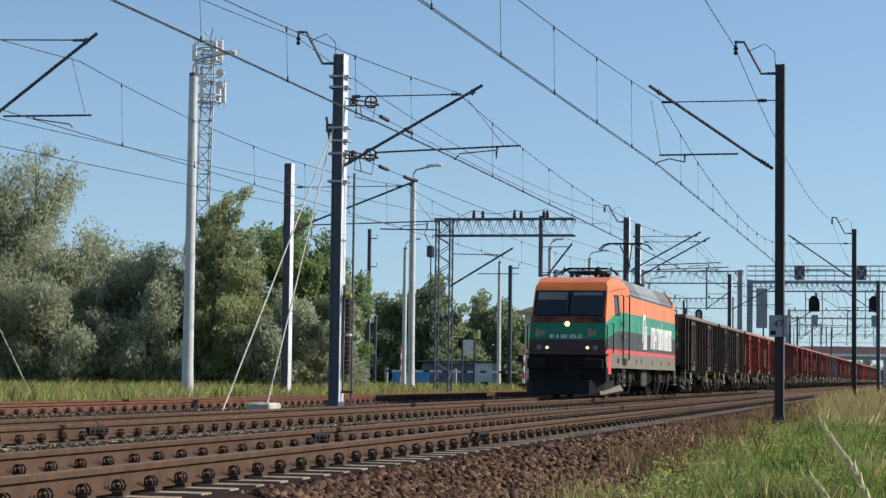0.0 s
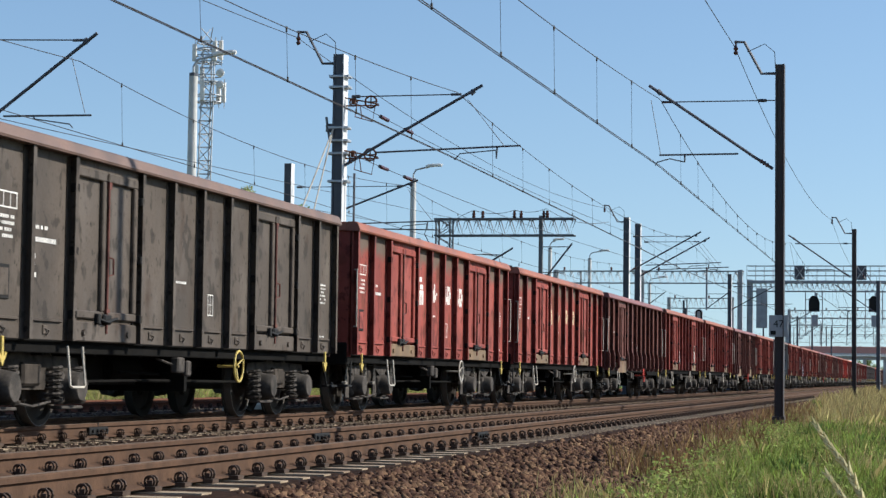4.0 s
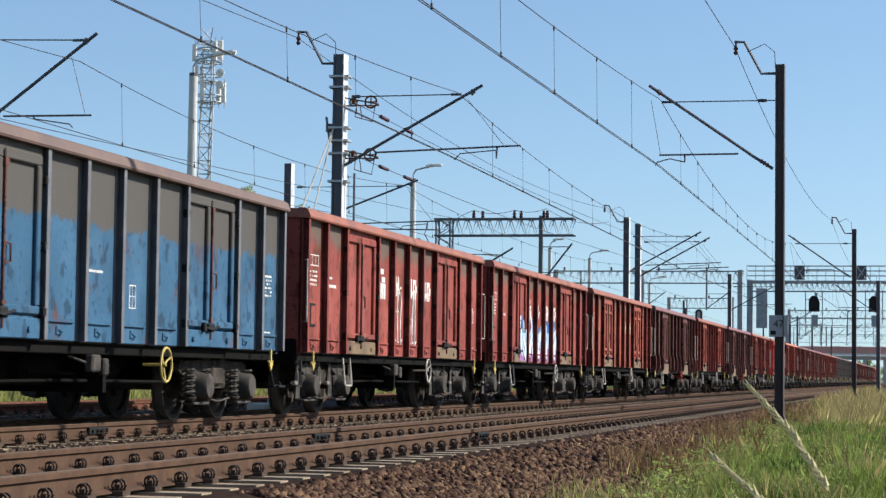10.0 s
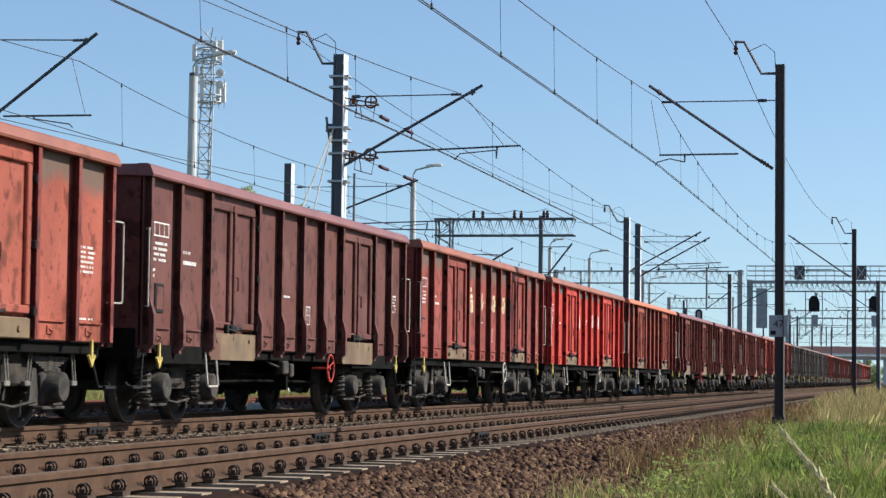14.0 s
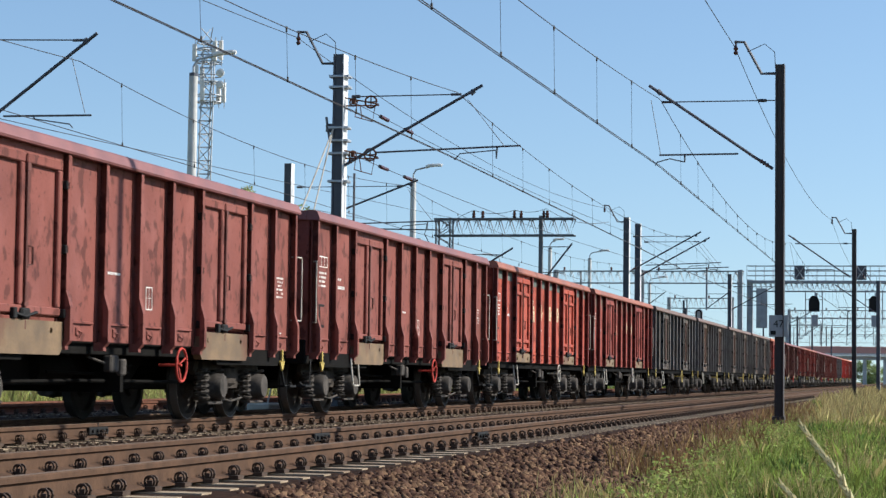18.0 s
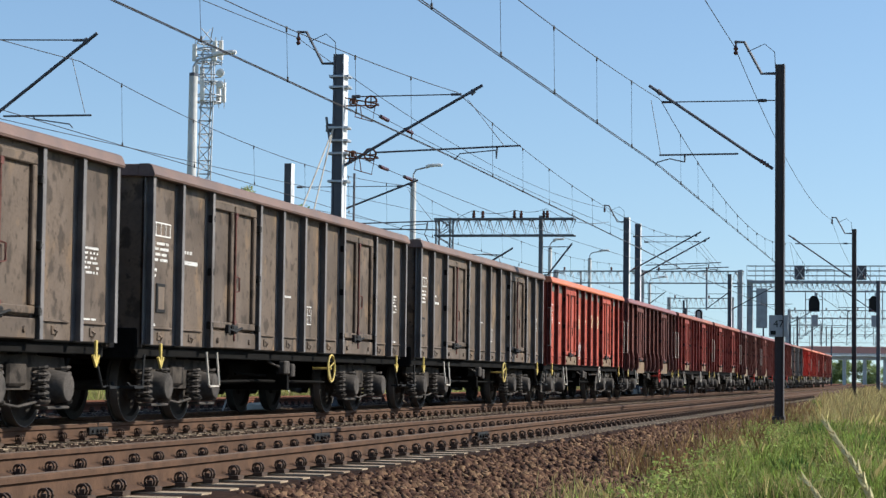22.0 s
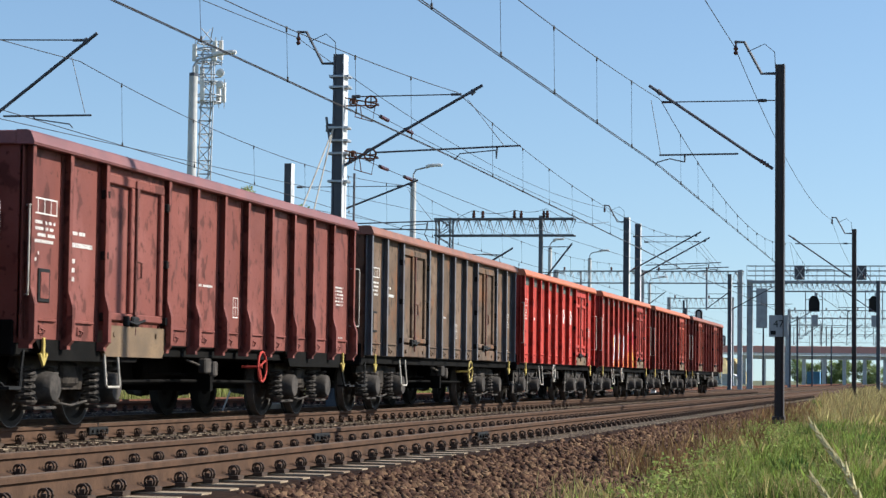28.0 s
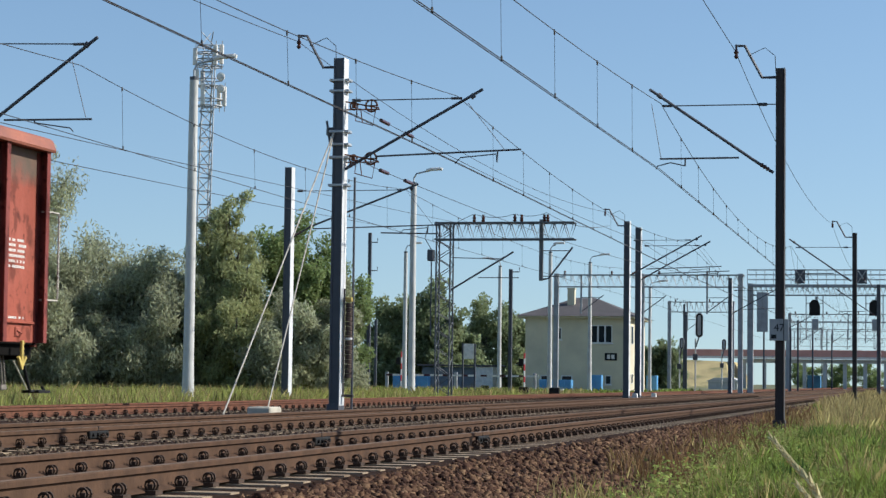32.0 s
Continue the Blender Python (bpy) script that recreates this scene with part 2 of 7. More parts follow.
LEAF_DARK = leaf("dark green leaf", (0.26, 0.30, 0.16), 0.25, 0.55, 0.25)
GLASS = plain("dark window glass", (0.02, 0.025, 0.03), 0.06)


# ---- building helpers ----
class Shape:
    """Gathers pieces of one mesh."""

    def __init__(self):
        self.v, self.f = [], []

    def add(self, verts, faces):
        o = len(self.v)
        self.v += [tuple(p) for p in verts]
        self.f += [tuple(i + o for i in q) for q in faces]
        return self

    def box(self, x0, x1, y0, y1, z0, z1, b=0.0):
        if b <= 0:
            return self.add([(x, y, z) for x in (x0, x1) for y in (y0, y1) for z in (z0, z1)],
                            [(0, 1, 3, 2), (4, 6, 7, 5), (0, 4, 5, 1), (2, 3, 7, 6), (0, 2, 6, 4), (1, 5, 7, 3)])
        b = min(b, (x1 - x0) / 2.5, (y1 - y0) / 2.5, (z1 - z0) / 2.5)
        vs, c = [], (((x0, x1)), (y0, y1), (z0, z1))
        idx = {}
        for i in (0, 1):
            for j in (0, 1):
                for k in (0, 1):
                    p, s = (c[0][i], c[1][j], c[2][k]), (1 - 2 * i, 1 - 2 * j, 1 - 2 * k)
                    for a in range(3):
                        q = [p[d] + (0 if d == a else s[d] * b) for d in range(3)]
                        idx[i, j, k, a] = len(vs)
                        vs.append(q)
        fs = []
        for a in range(3):
            u, w = (a + 1) % 3, (a + 2) % 3
            for s in (0, 1):
                q = []
                for (m, n) in ((0, 0), (1, 0), (1, 1), (0, 1)):
                    k = [0, 0, 0]
                    k[a], k[u], k[w] = s, m, n
                    q.append(idx[(*k, a)])
                fs.append(q if s else q[::-1])
            for m in (0, 1):
                for n in (0, 1):
                    k0, k1 = [0, 0, 0], [0, 0, 0]
                    k0[u] = k1[u] = m
                    k0[w] = k1[w] = n
                    k1[a] = 1
                    fs.append([idx[(*k0, u)], idx[(*k1, u)], idx[(*k1, w)], idx[(*k0, w)]][::1 if m != n else -1])
        for i in (0, 1):
            for j in (0, 1):
                for k in (0, 1):
                    q = [idx[i, j, k, a] for a in range(3)]
                    fs.append(q if (i + j + k) % 2 else q[::-1])
        return self.add(vs, fs)

    def tube(self, pts, r, n=8, r1=None, caps=True):
        pts = [Vector(p) for p in pts]
        rings, vs, fs = len(pts), [], []
        up = Vector((0.31, 0.17, 0.93))
        for i, p in enumerate(pts):
            d = (pts[min(i + 1, rings - 1)] - pts[max(i - 1, 0)]).normalized()
            if abs(d.dot(up)) > 0.97:
                up = Vector((1, 0.2, 0.1)).normalized()
            a = d.cross(up).normalized()
            b = d.cross(a)
            rr = r if r1 is None else r + (r1 - r) * i / (rings - 1)
            vs += [p + (a * math.cos(2 * math.pi * k / n) + b * math.sin(2 * math.pi * k / n)) * rr for k in range(n)]
        for i in range(rings - 1):
            fs += [(i * n + k, i * n + (k + 1) % n, (i + 1) * n + (k + 1) % n, (i + 1) * n + k) for k in range(n)]
        if caps:
            fs += [tuple(range(n))[::-1], tuple(range((rings - 1) * n, rings * n))]
        return self.add(vs, fs)

    def prism(self, poly, axis, a0, a1):
        """Pushes a polygon along an axis: 'x' takes (y, z), 'y' takes (x, z), 'z' takes (x, y)."""
        put = {"x": lambda p, a: (a, p[0], p[1]), "y": lambda p, a: (p[0], a, p[1]), "z": lambda p, a: (p[0], p[1], a)}[axis]
        n = len(poly)
        vs = [put(p, a0) for p in poly] + [put(p, a1) for p in poly]
        return self.add(vs, [tuple(range(n))[::-1], tuple(range(n, 2 * n))] + [(k, (k + 1) % n, n + (k + 1) % n, n + k) for k in range(n)])

    def lathe(self, centre, axis, profile, n=20, caps=True):
        """Turns (along, radius) pairs round an axis through centre."""
        c, vs, fs = Vector(centre), [], []
        d = {"x": 0, "y": 1, "z": 2}[axis]
        for a, r in profile:
            for k in range(n):
                q = [0, 0, 0]
                q[d], q[(d + 1) % 3], q[(d + 2) % 3] = a, r * math.cos(2 * math.pi * k / n), r * math.sin(2 * math.pi * k / n)
                vs.append(c + Vector(q))
        for i in range(len(profile) - 1):
            fs += [(i * n + k, i * n + (k + 1) % n, (i + 1) * n + (k + 1) % n, (i + 1) * n + k) for k in range(n)]
        if caps:
            fs += [tuple(range(n))[::-1], tuple(range((len(profile) - 1) * n, len(profile) * n))]
        return self.add(vs, fs)

    def mesh(self, name, material, smooth=False):
        me = bpy.data.meshes.new(name)
        me.from_pydata(self.v, [], self.f)
        bm = bmesh.new()
        bm.from_mesh(me)
        bmesh.ops.recalc_face_normals(bm, faces=bm.faces)
        bm.to_mesh(me)
        bm.free()
        me.materials.append(material)
        if smooth:
            me.shade_smooth()
            me.set_sharp_from_angle(angle=radians(40))
        return me


def part(name, shape, material, parent=None, label="", smooth=False, kind=""):
    ob = new(name, shape.mesh(name, material, smooth))
    if parent is not None:
        ob.parent = parent
    return tagged(ob, label, kind=kind)


def thing(name, label, category, group="", at=None, kind=""):
    ob = new(name)
    ob.empty_display_size = 0.3
    if at is not None:
        ob.matrix_basis = at
    return tagged(ob, label, category, group, kind)


def quads(name, verts, material, parent=None, corners=4, kind="stuff"):
    """Many separate little faces out of one array of corners."""
    n = len(verts) // corners
    me = bpy.data.meshes.new(name)
    me.vertices.add(len(verts))
    me.vertices.foreach_set("co", np.asarray(verts, np.float32).ravel())
    me.loops.add(len(verts))
    me.loops.foreach_set("vertex_index", np.arange(len(verts), dtype=np.int32))
    me.polygons.add(n)
    me.polygons.foreach_set("loop_start", np.arange(0, n * corners, corners, dtype=np.int32))
    me.update(calc_edges=True)
    me.validate()
    me.materials.append(material)
    ob = new(name, me)
    if parent is not None:
        ob.parent = parent
    if kind:
        ob["kind"] = kind
    return ob


TRACK_NEAR, TRACK_TRAIN, TRACK_FAR = -6.03, -10.585, -17.1

# ---- ground ----
def profile(x):
    """Height of the ground across the line."""
    xs = [-400, -60, -24, -20.3, -19.6, -15.6, -14.9, -13.6, -12.8, -8.9, -8.3, -7.7, -4.55, -3.3, -2.0, 0.5, 6, 400]
    zs = [-0.5, -0.35, -0.3, -0.3, -0.22, -0.22, -0.32, -0.32, -0.22, -0.22, -0.26, -0.22, -0.22, -0.52, -0.62, -0.72, -0.9, -1.0]
    return float(np.interp(x, xs, zs))


def ground_sheet(name, x0, x1, y0, y1, nx, ny, material, lift=0.0, rough=0.0):
    s = Shape()
    rnd = random.Random(4)
    xs = np.linspace(x0, x1, nx) if not isinstance(nx, list) else nx
    for y in np.linspace(y0, y1, ny):
        for x in xs:
            s.v.append((float(x), float(y), profile(x) + lift + rnd.uniform(-rough, rough)))
    n = len(xs)
    s.f = [(j * n + i, j * n + i + 1, (j + 1) * n + i + 1, (j + 1) * n + i) for j in range(ny - 1) for i in range(n - 1)]
    return part(name, s, material)


XS = [-900, -200, -60, -24, -20.3, -19.6, -15.6, -14.9, -13.6, -12.8, -8.9, -8.3, -7.7, -4.55, -3.3, -2.0, 0.5, 6, 60, 900]
tagged(ground_sheet("ground", 0, 0, -60, 2500, XS, 60, SOIL), "dry grassy railway ground", "ground", kind="structure")
BED_XS = sorted([x for x in XS if -20 < x < -3.1] + [-20.0, -18.0, -17.0, -11.5, -10.0, -7.0, -5.5, -4.1, -3.7, -3.05])
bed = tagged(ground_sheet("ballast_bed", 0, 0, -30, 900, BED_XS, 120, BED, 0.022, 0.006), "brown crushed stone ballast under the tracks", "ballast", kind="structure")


# ---- tracks ----
def rail_profile(x):
    return [(x - .075, -.172), (x + .075, -.172), (x + .075, -.16), (x + .012, -.14), (x + .009, -.05), (x + .035, -.04), (x + .036, -.008),
            (x + .028, 0), (x - .028, 0), (x - .036, -.008), (x - .035, -.04), (x - .009, -.05), (x - .012, -.14), (x - .075, -.16)]


def rail(x, steel, head, parent):
    r = part("rail", Shape().prism(rail_profile(x), "y", -30, 900), steel, parent)
    part("rail_head", Shape().box(x - .03, x + .03, -30, 900, 0.0005, 0.003), head, r, "worn shiny running surface")
    return r


def fastenings(x, y0, step, count, parent, old=False):
    """Coiled spring clip on the near foot of a rail, one a sleeper."""
    s = Shape()
    for i in range(count):
        y = y0 + step * i
        s.box(x + .03, x + .15, y - .07, y + .07, -.185, -.155)
        s.box(x + .075, x + .11, y - .03, y + .03, -.155, -.115)
        for o in (-.03, .03):
            s.tube([(x + .092 + .038 * math.cos(a), y + o + .012 * math.sin(a / 2), -.122 + .038 * math.sin(a)) for a in np.linspace(0, 2 * math.pi, 11)], .0095, 5, caps=False)
    part("rail_fastening", s, CLIP, parent, "dark coiled spring clips", kind="stuff")


def sleeper_shape():
    return Shape().add([(x, y, z) for x, w in ((-1.25, 1), (-.75, 1), (-.25, .85), (.25, .85), (.75, 1), (1.25, 1)) for (y, z) in ((-.13 * w, -.36), (-.1 * w, -.19 - .02 * (w < 1)), (.1 * w, -.19 - .02 * (w < 1)), (.13 * w, -.36))],
                       [(4 * i + k, 4 * i + (k + 1) % 4, 4 * i + 4 + (k + 1) % 4, 4 * i + 4 + k) for i in range(5) for k in range(4)] + [(0, 1, 2, 3), (23, 22, 21, 20)])


def track(name, x, label, steel, head, first, step, single, total, seen_rails):
    t = thing(name, label, "track", "railway tracks", kind="structure")
    for dx in (-.7535, .7535):
        rail(x + dx, steel, head, t)
    me = sleeper_shape().mesh("sleeper", CONCRETE)
    for i in range(single):
        o = new("sleeper", me)
        o.parent, o.location = t, (x, first + step * i, 0)
    s, base = Shape(), sleeper_shape()
    for i in range(single, total):
        s.add([(p[0] + x, p[1] + first + step * i, p[2]) for p in base.v], base.f)
    part("far_sleepers", s, CONCRETE, t, kind="stuff")
    for dx, count in seen_rails:
        fastenings(x + dx, first, step, count, t)
    return t


near_track = track("near_track", TRACK_NEAR, "brown steel rails on concrete sleepers in ballast", STEEL_BROWN, STEEL_HEAD, 11.99 - .598 * 8, .598, 100, 420, ((-.7535, 160), (.7535, 160)))
train_track = track("train_track", TRACK_TRAIN, "steel rails on concrete sleepers under the train", STEEL_BROWN, STEEL_HEAD, 21.79 - .6 * 14, .6, 90, 420, ((-.7535, 60), (.7535, 190)))
far_track = track("far_track", TRACK_FAR, "rusty brown rails beside the meadow", STEEL_OLD, STEEL_OLD, 20.0, .6, 90, 420, ((-.7535, 0), (.7535, 160)))


def rail_joint(x, y):
    s = Shape().box(x + .012, x + .055, y - .3, y + .3, -.135, -.045, .01)
    for k in range(4):
        s.lathe((x + .05, y - .22 + .147 * k, -.09), "x", [(0, .022), (.03, .02)], 6)
    s.box(x - .037, x + .039, y - .012, y + .012, -.17, .0035)
    return s


for tr, x, y in ((near_track, TRACK_NEAR + .7535, 25.2), (near_track, TRACK_NEAR - .7535, 23.4), (train_track, TRACK_TRAIN + .7535, 24.2)):
    part("insulated_joint", rail_joint(x, y), BLACK, tr, "dark bolted fishplate joint")


# ---- open wagons ----
BODY_W, FLOOR_Z, SILL_Z, RIM_Z, TOP_Z = 1.355, 1.06, 0.86, 3.0, 3.15
LONG = [0, 1.1, 2.25, 4.3, 5.4, 6.5, 7.6, 8.7, 10.75, 11.85, 12.9]
LONG_DOORS = ((2.25, 4.3), (8.7, 10.75))
ONE_DOOR = [0, 1.05, 2.1, 4.15, 5.2, 6.3, 7.3, 8.4, 9.5, 10.5, 11.65, 12.9]
SHORT = [0, 1.15, 2.2, 3.25, 4.28, 5.3, 6.4, 7.5, 9.55, 10.8]


def rib_shape(high, deep, wide, stepped):
    """An upright side stake: a rolled channel, open towards the front of the train, deeper at the floor on some wagons."""
    w, base = wide / 2, SILL_Z + .1
    s = Shape().box(.012, deep, w - .012, w, base, high).box(deep - .012, deep, -w, w - .012, base, high).box(.012, .024, -w - .03, w + .03, base, high - .02)
    if stepped:
        s.prism([(deep, base - .06), (deep * 1.45, base), (deep * 1.45, 1.32), (deep, 1.5)], "y", -w, w).prism([(0, base - .1), (deep, base - .1), (deep, base), (0, base)], "y", -w, w)
    return s


def door_leaf(w, paneled):
    """A pressed door: a sheet with a raised frame round it and, on some, cross bars."""
    z0, z1 = SILL_Z + .34, 2.93
    s = Shape().box(0, .035, 0, w, z0, z1, .01)
    for a, b, c, d in ((.02, w - .02, z1 - .13, z1 - .02), (.02, w - .02, z0 + .02, z0 + .11), (.02, .12, z0 + .11, z1 - .13), (w - .12, w - .02, z0 + .11, z1 - .13)):
        s.box(.035, .088, a, b, c, d, .012)
    if paneled:
        for z in (1.42, 2.52):
            s.box(.035, .082, .12, w - .12, z, z + .08, .01)
    return s


def hook_shape():
    """A flat towing hook: a shank with two barbs turned up."""
    return Shape().box(0, .03, -.022, .022, .72, .98, .006).prism([(-.1, .80), (-.075, .82), (0, .735), (.075, .82), (.1, .80), (0, .67)], "x", .002, .028)


def wheel_shape(r=.46):
    return [(-.07, r * .3), (-.07, r * .35), (-.02, r * .4), (-.02, r * .8), (-.07, r * .85), (-.07, r), (.045, r * .985), (.047, r + .03), (.07, r + .028), (.07, r * .85), (.02, r * .8), (.02, r * .4), (.07, r * .35), (.07, r * .3)]


def bogie(parent, y, coil):
    """Two axles in a frame; coil: helical springs beside each axle box, else leaf springs above it."""
    b = thing("bogie", "", "")
    b.parent = parent
    b.location = (0, y, 0)
    for side in (1, -1):
        f = Shape()
        if coil:
            poly = [(-1.42, .66), (-1.36, .78), (-.5, .80), (-.38, .88), (.38, .88), (.5, .80), (1.36, .78), (1.42, .66), (1.3, .6), (.62, .6), (.45, .42), (-.45, .42), (-.62, .6), (-1.3, .6)]
        else:
            poly = [(-1.5, .78), (-1.5, .86), (1.5, .86), (1.5, .78), (.62, .74), (.4, .48), (-.4, .48), (-.62, .74)]
        f.prism(poly, "x", side * 1.0, side * 1.07)
        f.box(min(side * .98, side * 1.13), max(side * .98, side * 1.13), -.24, .24, .46, .72, .03)
        part("side_frame", f, FRAME_DUST, b, "dusty bogie side frame")
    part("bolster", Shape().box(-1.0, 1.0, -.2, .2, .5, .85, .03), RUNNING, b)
    for dy in (-.9, .9):
        a = Shape().lathe((0, dy, .46), "x", [(-1.05, .07), (1.05, .07)], 10)
        for x in (-.75, .75):
            pr = [(v * (-1 if x > 0 else 1), r) for v, r in wheel_shape()]
            a.lathe((x, dy, .46), "x", pr, 24)
        ws = part("wheelset", a, WHEEL, b, "", True)
        part("tread", Shape().lathe((.775, dy, .46), "x", [(-.06, .462), (.0465, .4615), (.0465, .452), (.044, .45)], 24, False), TREAD, ws, "worn wheel tyre", True)
        for side in (1, -1):
            x = side * 1.02
            part("axle_box", Shape().box(min(x, x + side * .16), max(x, x + side * .16), dy - .2, dy + .2, .27, .62, .04)
                 .lathe((x + side * .1, dy, .45), "x", [(0, .2), (side * .12, .175), (side * .2, .165), (side * .215, .15), (side * .22, .06)], 18), AXLEBOX, b, "dusty round axle box cover", True)
        if coil:
            for o in (-.31, .31):
                sp = Shape().tube([(1.12 + .088 * math.cos(a), dy + o + .088 * math.sin(a), .31 + .36 * a / (10 * math.pi)) for a in np.linspace(0, 10 * math.pi, 51)], .024, 5)
                part("coil_spring", sp, AXLEBOX, b, "grey coil spring")
                part("spring_seat", Shape().lathe((1.12, dy + o, .26), "z", [(0, .1), (.03, .125), (.05, .125)], 12), FRAME_DUST, b)
        else:
            lf = Shape()
            for j in range(6):
                lf.box(1.07, 1.16, dy - .16 - .075 * j, dy + .16 + .075 * j, .625 + .027 * j, .649 + .027 * j)
            part("leaf_spring", lf.box(1.06, 1.17, dy - .07, dy + .07, .6, .8, .01), AXLEBOX, b, "dusty stack of leaf springs")
            for o in (-.57, .57):
                e = math.copysign(.07, o)
                part("spring_hanger", Shape().tube([(1.18, dy + o - .035, .84), (1.18, dy + o + e - .035, .5)], .011, 5).tube([(1.18, dy + o + .035, .84), (1.18, dy + o + e + .035, .5)], .011, 5).box(1.12, 1.19, dy + o + e - .07, dy + o + e + .07, .46, .52, .01), HANGER, b, "dusty spring hanger links")
            for o in (-.33, .33):
                part("guard_plate", Shape().prism([(dy + o - .05, .66), (dy + o + .05, .66), (dy + o + .13, .25), (dy + o - .13, .25)], "x", 1.09, 1.12), AXLEBOX, b, "dusty grey guard plate")
        part("tie_strap", Shape().box(1.05, 1.22, dy - .3, dy + .3, .205, .24, .008), AXLEBOX, b, "dusty strap below the axle box")
    part("brake_rig", Shape().tube([(1.13, -.62, .3), (1.13, 0, .24), (1.13, .62, .3)], .016, 6).tube([(.75, -.35, .75), (.78, -.36, .3)], .03, 6).tube([(.75, .35, .75), (.78, .36, .3)], .03, 6).box(.7, .85, -.44, -.36, .3, .62).box(.7, .85, .36, .44, .3, .62), AXLEBOX, b)
    return b


def make_wagon(ribs, doors, stepped, coil, paneled, wheel_at):
    """One open wagon along +y from its leading body end, on the track's middle line. Materials are set for each copy."""
    w = thing("open_wagon", "x", "wagon")
    L = ribs[-1]
    deep = .12
    side = BODY_W
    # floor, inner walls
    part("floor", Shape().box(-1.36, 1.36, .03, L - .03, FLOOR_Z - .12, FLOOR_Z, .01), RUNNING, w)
    for a, b in zip(ribs[:-1], ribs[1:]):
        if (a, b) in doors:
            m = (a + b) / 2
            for y0, y1 in ((a + .05, m - .01), (m + .01, b - .05)):
                o = part("door_leaf", door_leaf(y1 - y0, paneled), P_RED, w)
                o.location = (side - .02, y0, 0)
            part("door_lintel", Shape().box(side - .03, side + .05, a + .03, b - .03, 2.88, RIM_Z, .008), P_RED, w)
            part("door_bar", Shape().tube([(side + .08, m, SILL_Z + .2), (side + .08, m, 2.8)], .017, 6).box(side + .03, side + .1, m - .05, m + .05, 1.3, 1.34).box(side + .03, side + .1, m - .04, m + .04, 2.72, 2.8), P_BROWN, w, "rusty brown door locking bar")
            part("door_handle", Shape().tube([(side + .08, m, 1.72), (side + .11, m + .1, 1.74), (side + .11, m + .1, 1.92), (side + .08, m, 1.94)], .014, 5), P_BROWN, w, "bent door handle")
            part("door_lock", Shape().box(side + .03, side + .11, m - .12, m + .1, SILL_Z + .3, SILL_Z + .42, .02).tube([(side + .1, m - .3, SILL_Z + .36), (side + .13, m - .1, SILL_Z + .33), (side + .12, m + .22, SILL_Z + .38)], .018, 5).box(side + .06, side + .12, m - .34, m - .26, SILL_Z + .3, SILL_Z + .42, .01), BLACK, w, "dark lock and lever of the doors")
            part("door_sill", (Shape().box(side - .02, side + .07, a + .05, b - .05, SILL_Z + .10, SILL_Z + .32, .012) if not stepped else Shape().prism([(a - .02, SILL_Z + .08), (a + .12, SILL_Z - .06), (b - .12, SILL_Z - .06), (b + .02, SILL_Z + .08), (b - .05, SILL_Z + .30), (a + .05, SILL_Z + .30)], "x", side - .02, side + .09)).lathe((side + .07, a + .35, SILL_Z + .2), "x", [(0, .04), (.03, .035)], 8).lathe((side + .07, b - .35, SILL_Z + .2), "x", [(0, .04), (.02, .035)], 8), FLAP_TAN, w, "worn ochre flap below the doors")
            for z in (1.2, 1.9, 2.6):
                for y in (a + .03, b - .03):
                    part("hinge", Shape().box(side + .04, side + .12, y - .04, y + .04, z, z + .1, .01), BLACK, w)
        else:
            part("side_panel", Shape().box(side - .03, side + .012, a, b, SILL_Z + .1, RIM_Z, .006)
                 .prism([(side + .012, SILL_Z + .33), (side + .045, SILL_Z + .315), (side + .045, SILL_Z + .30), (side + .012, SILL_Z + .29)], "y", a + .12, b - .16), P_RED, w)
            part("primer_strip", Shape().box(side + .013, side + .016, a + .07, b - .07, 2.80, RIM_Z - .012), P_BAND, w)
            part("lashing_ring", Shape().box(side + .01, side + .03, (a + b) / 2 - .06, (a + b) / 2 + .06, SILL_Z + .16, SILL_Z + .26, .01).tube([(side + .03, (a + b) / 2 - .03, SILL_Z + .22), (side + .05, (a + b) / 2 + .04, SILL_Z + .2), (side + .03, (a + b) / 2 + .02, SILL_Z + .14)], .01, 5), P_RED, w)
    me = rib_shape(RIM_Z, deep, .085, stepped).mesh("side_rib", P_RED)
    for i, y in enumerate(ribs):
        o = new("side_rib", me)
        o.parent, o.location = w, (side, min(max(y, .045), L - .045), 0)
    # far side, in one piece
    s = Shape().box(-side - .012, -side + .03, 0, L, SILL_Z + .1, RIM_Z)
    for y in ribs:
        s.box(-side - deep, -side, max(y - .055, 0), min(y + .055, L), SILL_Z, RIM_Z)
    part("far_side", s, P_RED, w)
    for y, d in ((0, 1), (L, -1)):
        plan = [(-side, y)]
        for x in (-.95, -.32, .32, .95):
            plan += [(x - .07, y), (x - .05, y - .12 * d), (x + .05, y - .12 * d), (x + .07, y)]
        plan += [(side, y), (side, y + .04 * d), (-side, y + .04 * d)]
        e = Shape().prism(plan, "z", SILL_Z + .06, RIM_Z)
        part("end_wall", e, P_RED, w)
        part("buffer_beam", Shape().box(-1.3, 1.3, min(y - .02 * d, y + .2 * d), max(y - .02 * d, y + .2 * d), .78, 1.16, .02), RUNNING, w)
        for x in (-.875, .875):
            bf = Shape().lathe((x, y - .02 * d, 1.02), "y", [(0, .13), (-.3 * d, .12), (-.3 * d, .08), (-.5 * d, .08), (-.5 * d, .22), (-.54 * d, .225), (-.55 * d, .2)], 16)
            part("buffer", bf, BLACK, w)
        part("coupling", Shape().tube([(0, y, 1.0), (0, y - .35 * d, .92), (0, y - .56 * d, .85)], .05, 8), BLACK, w)
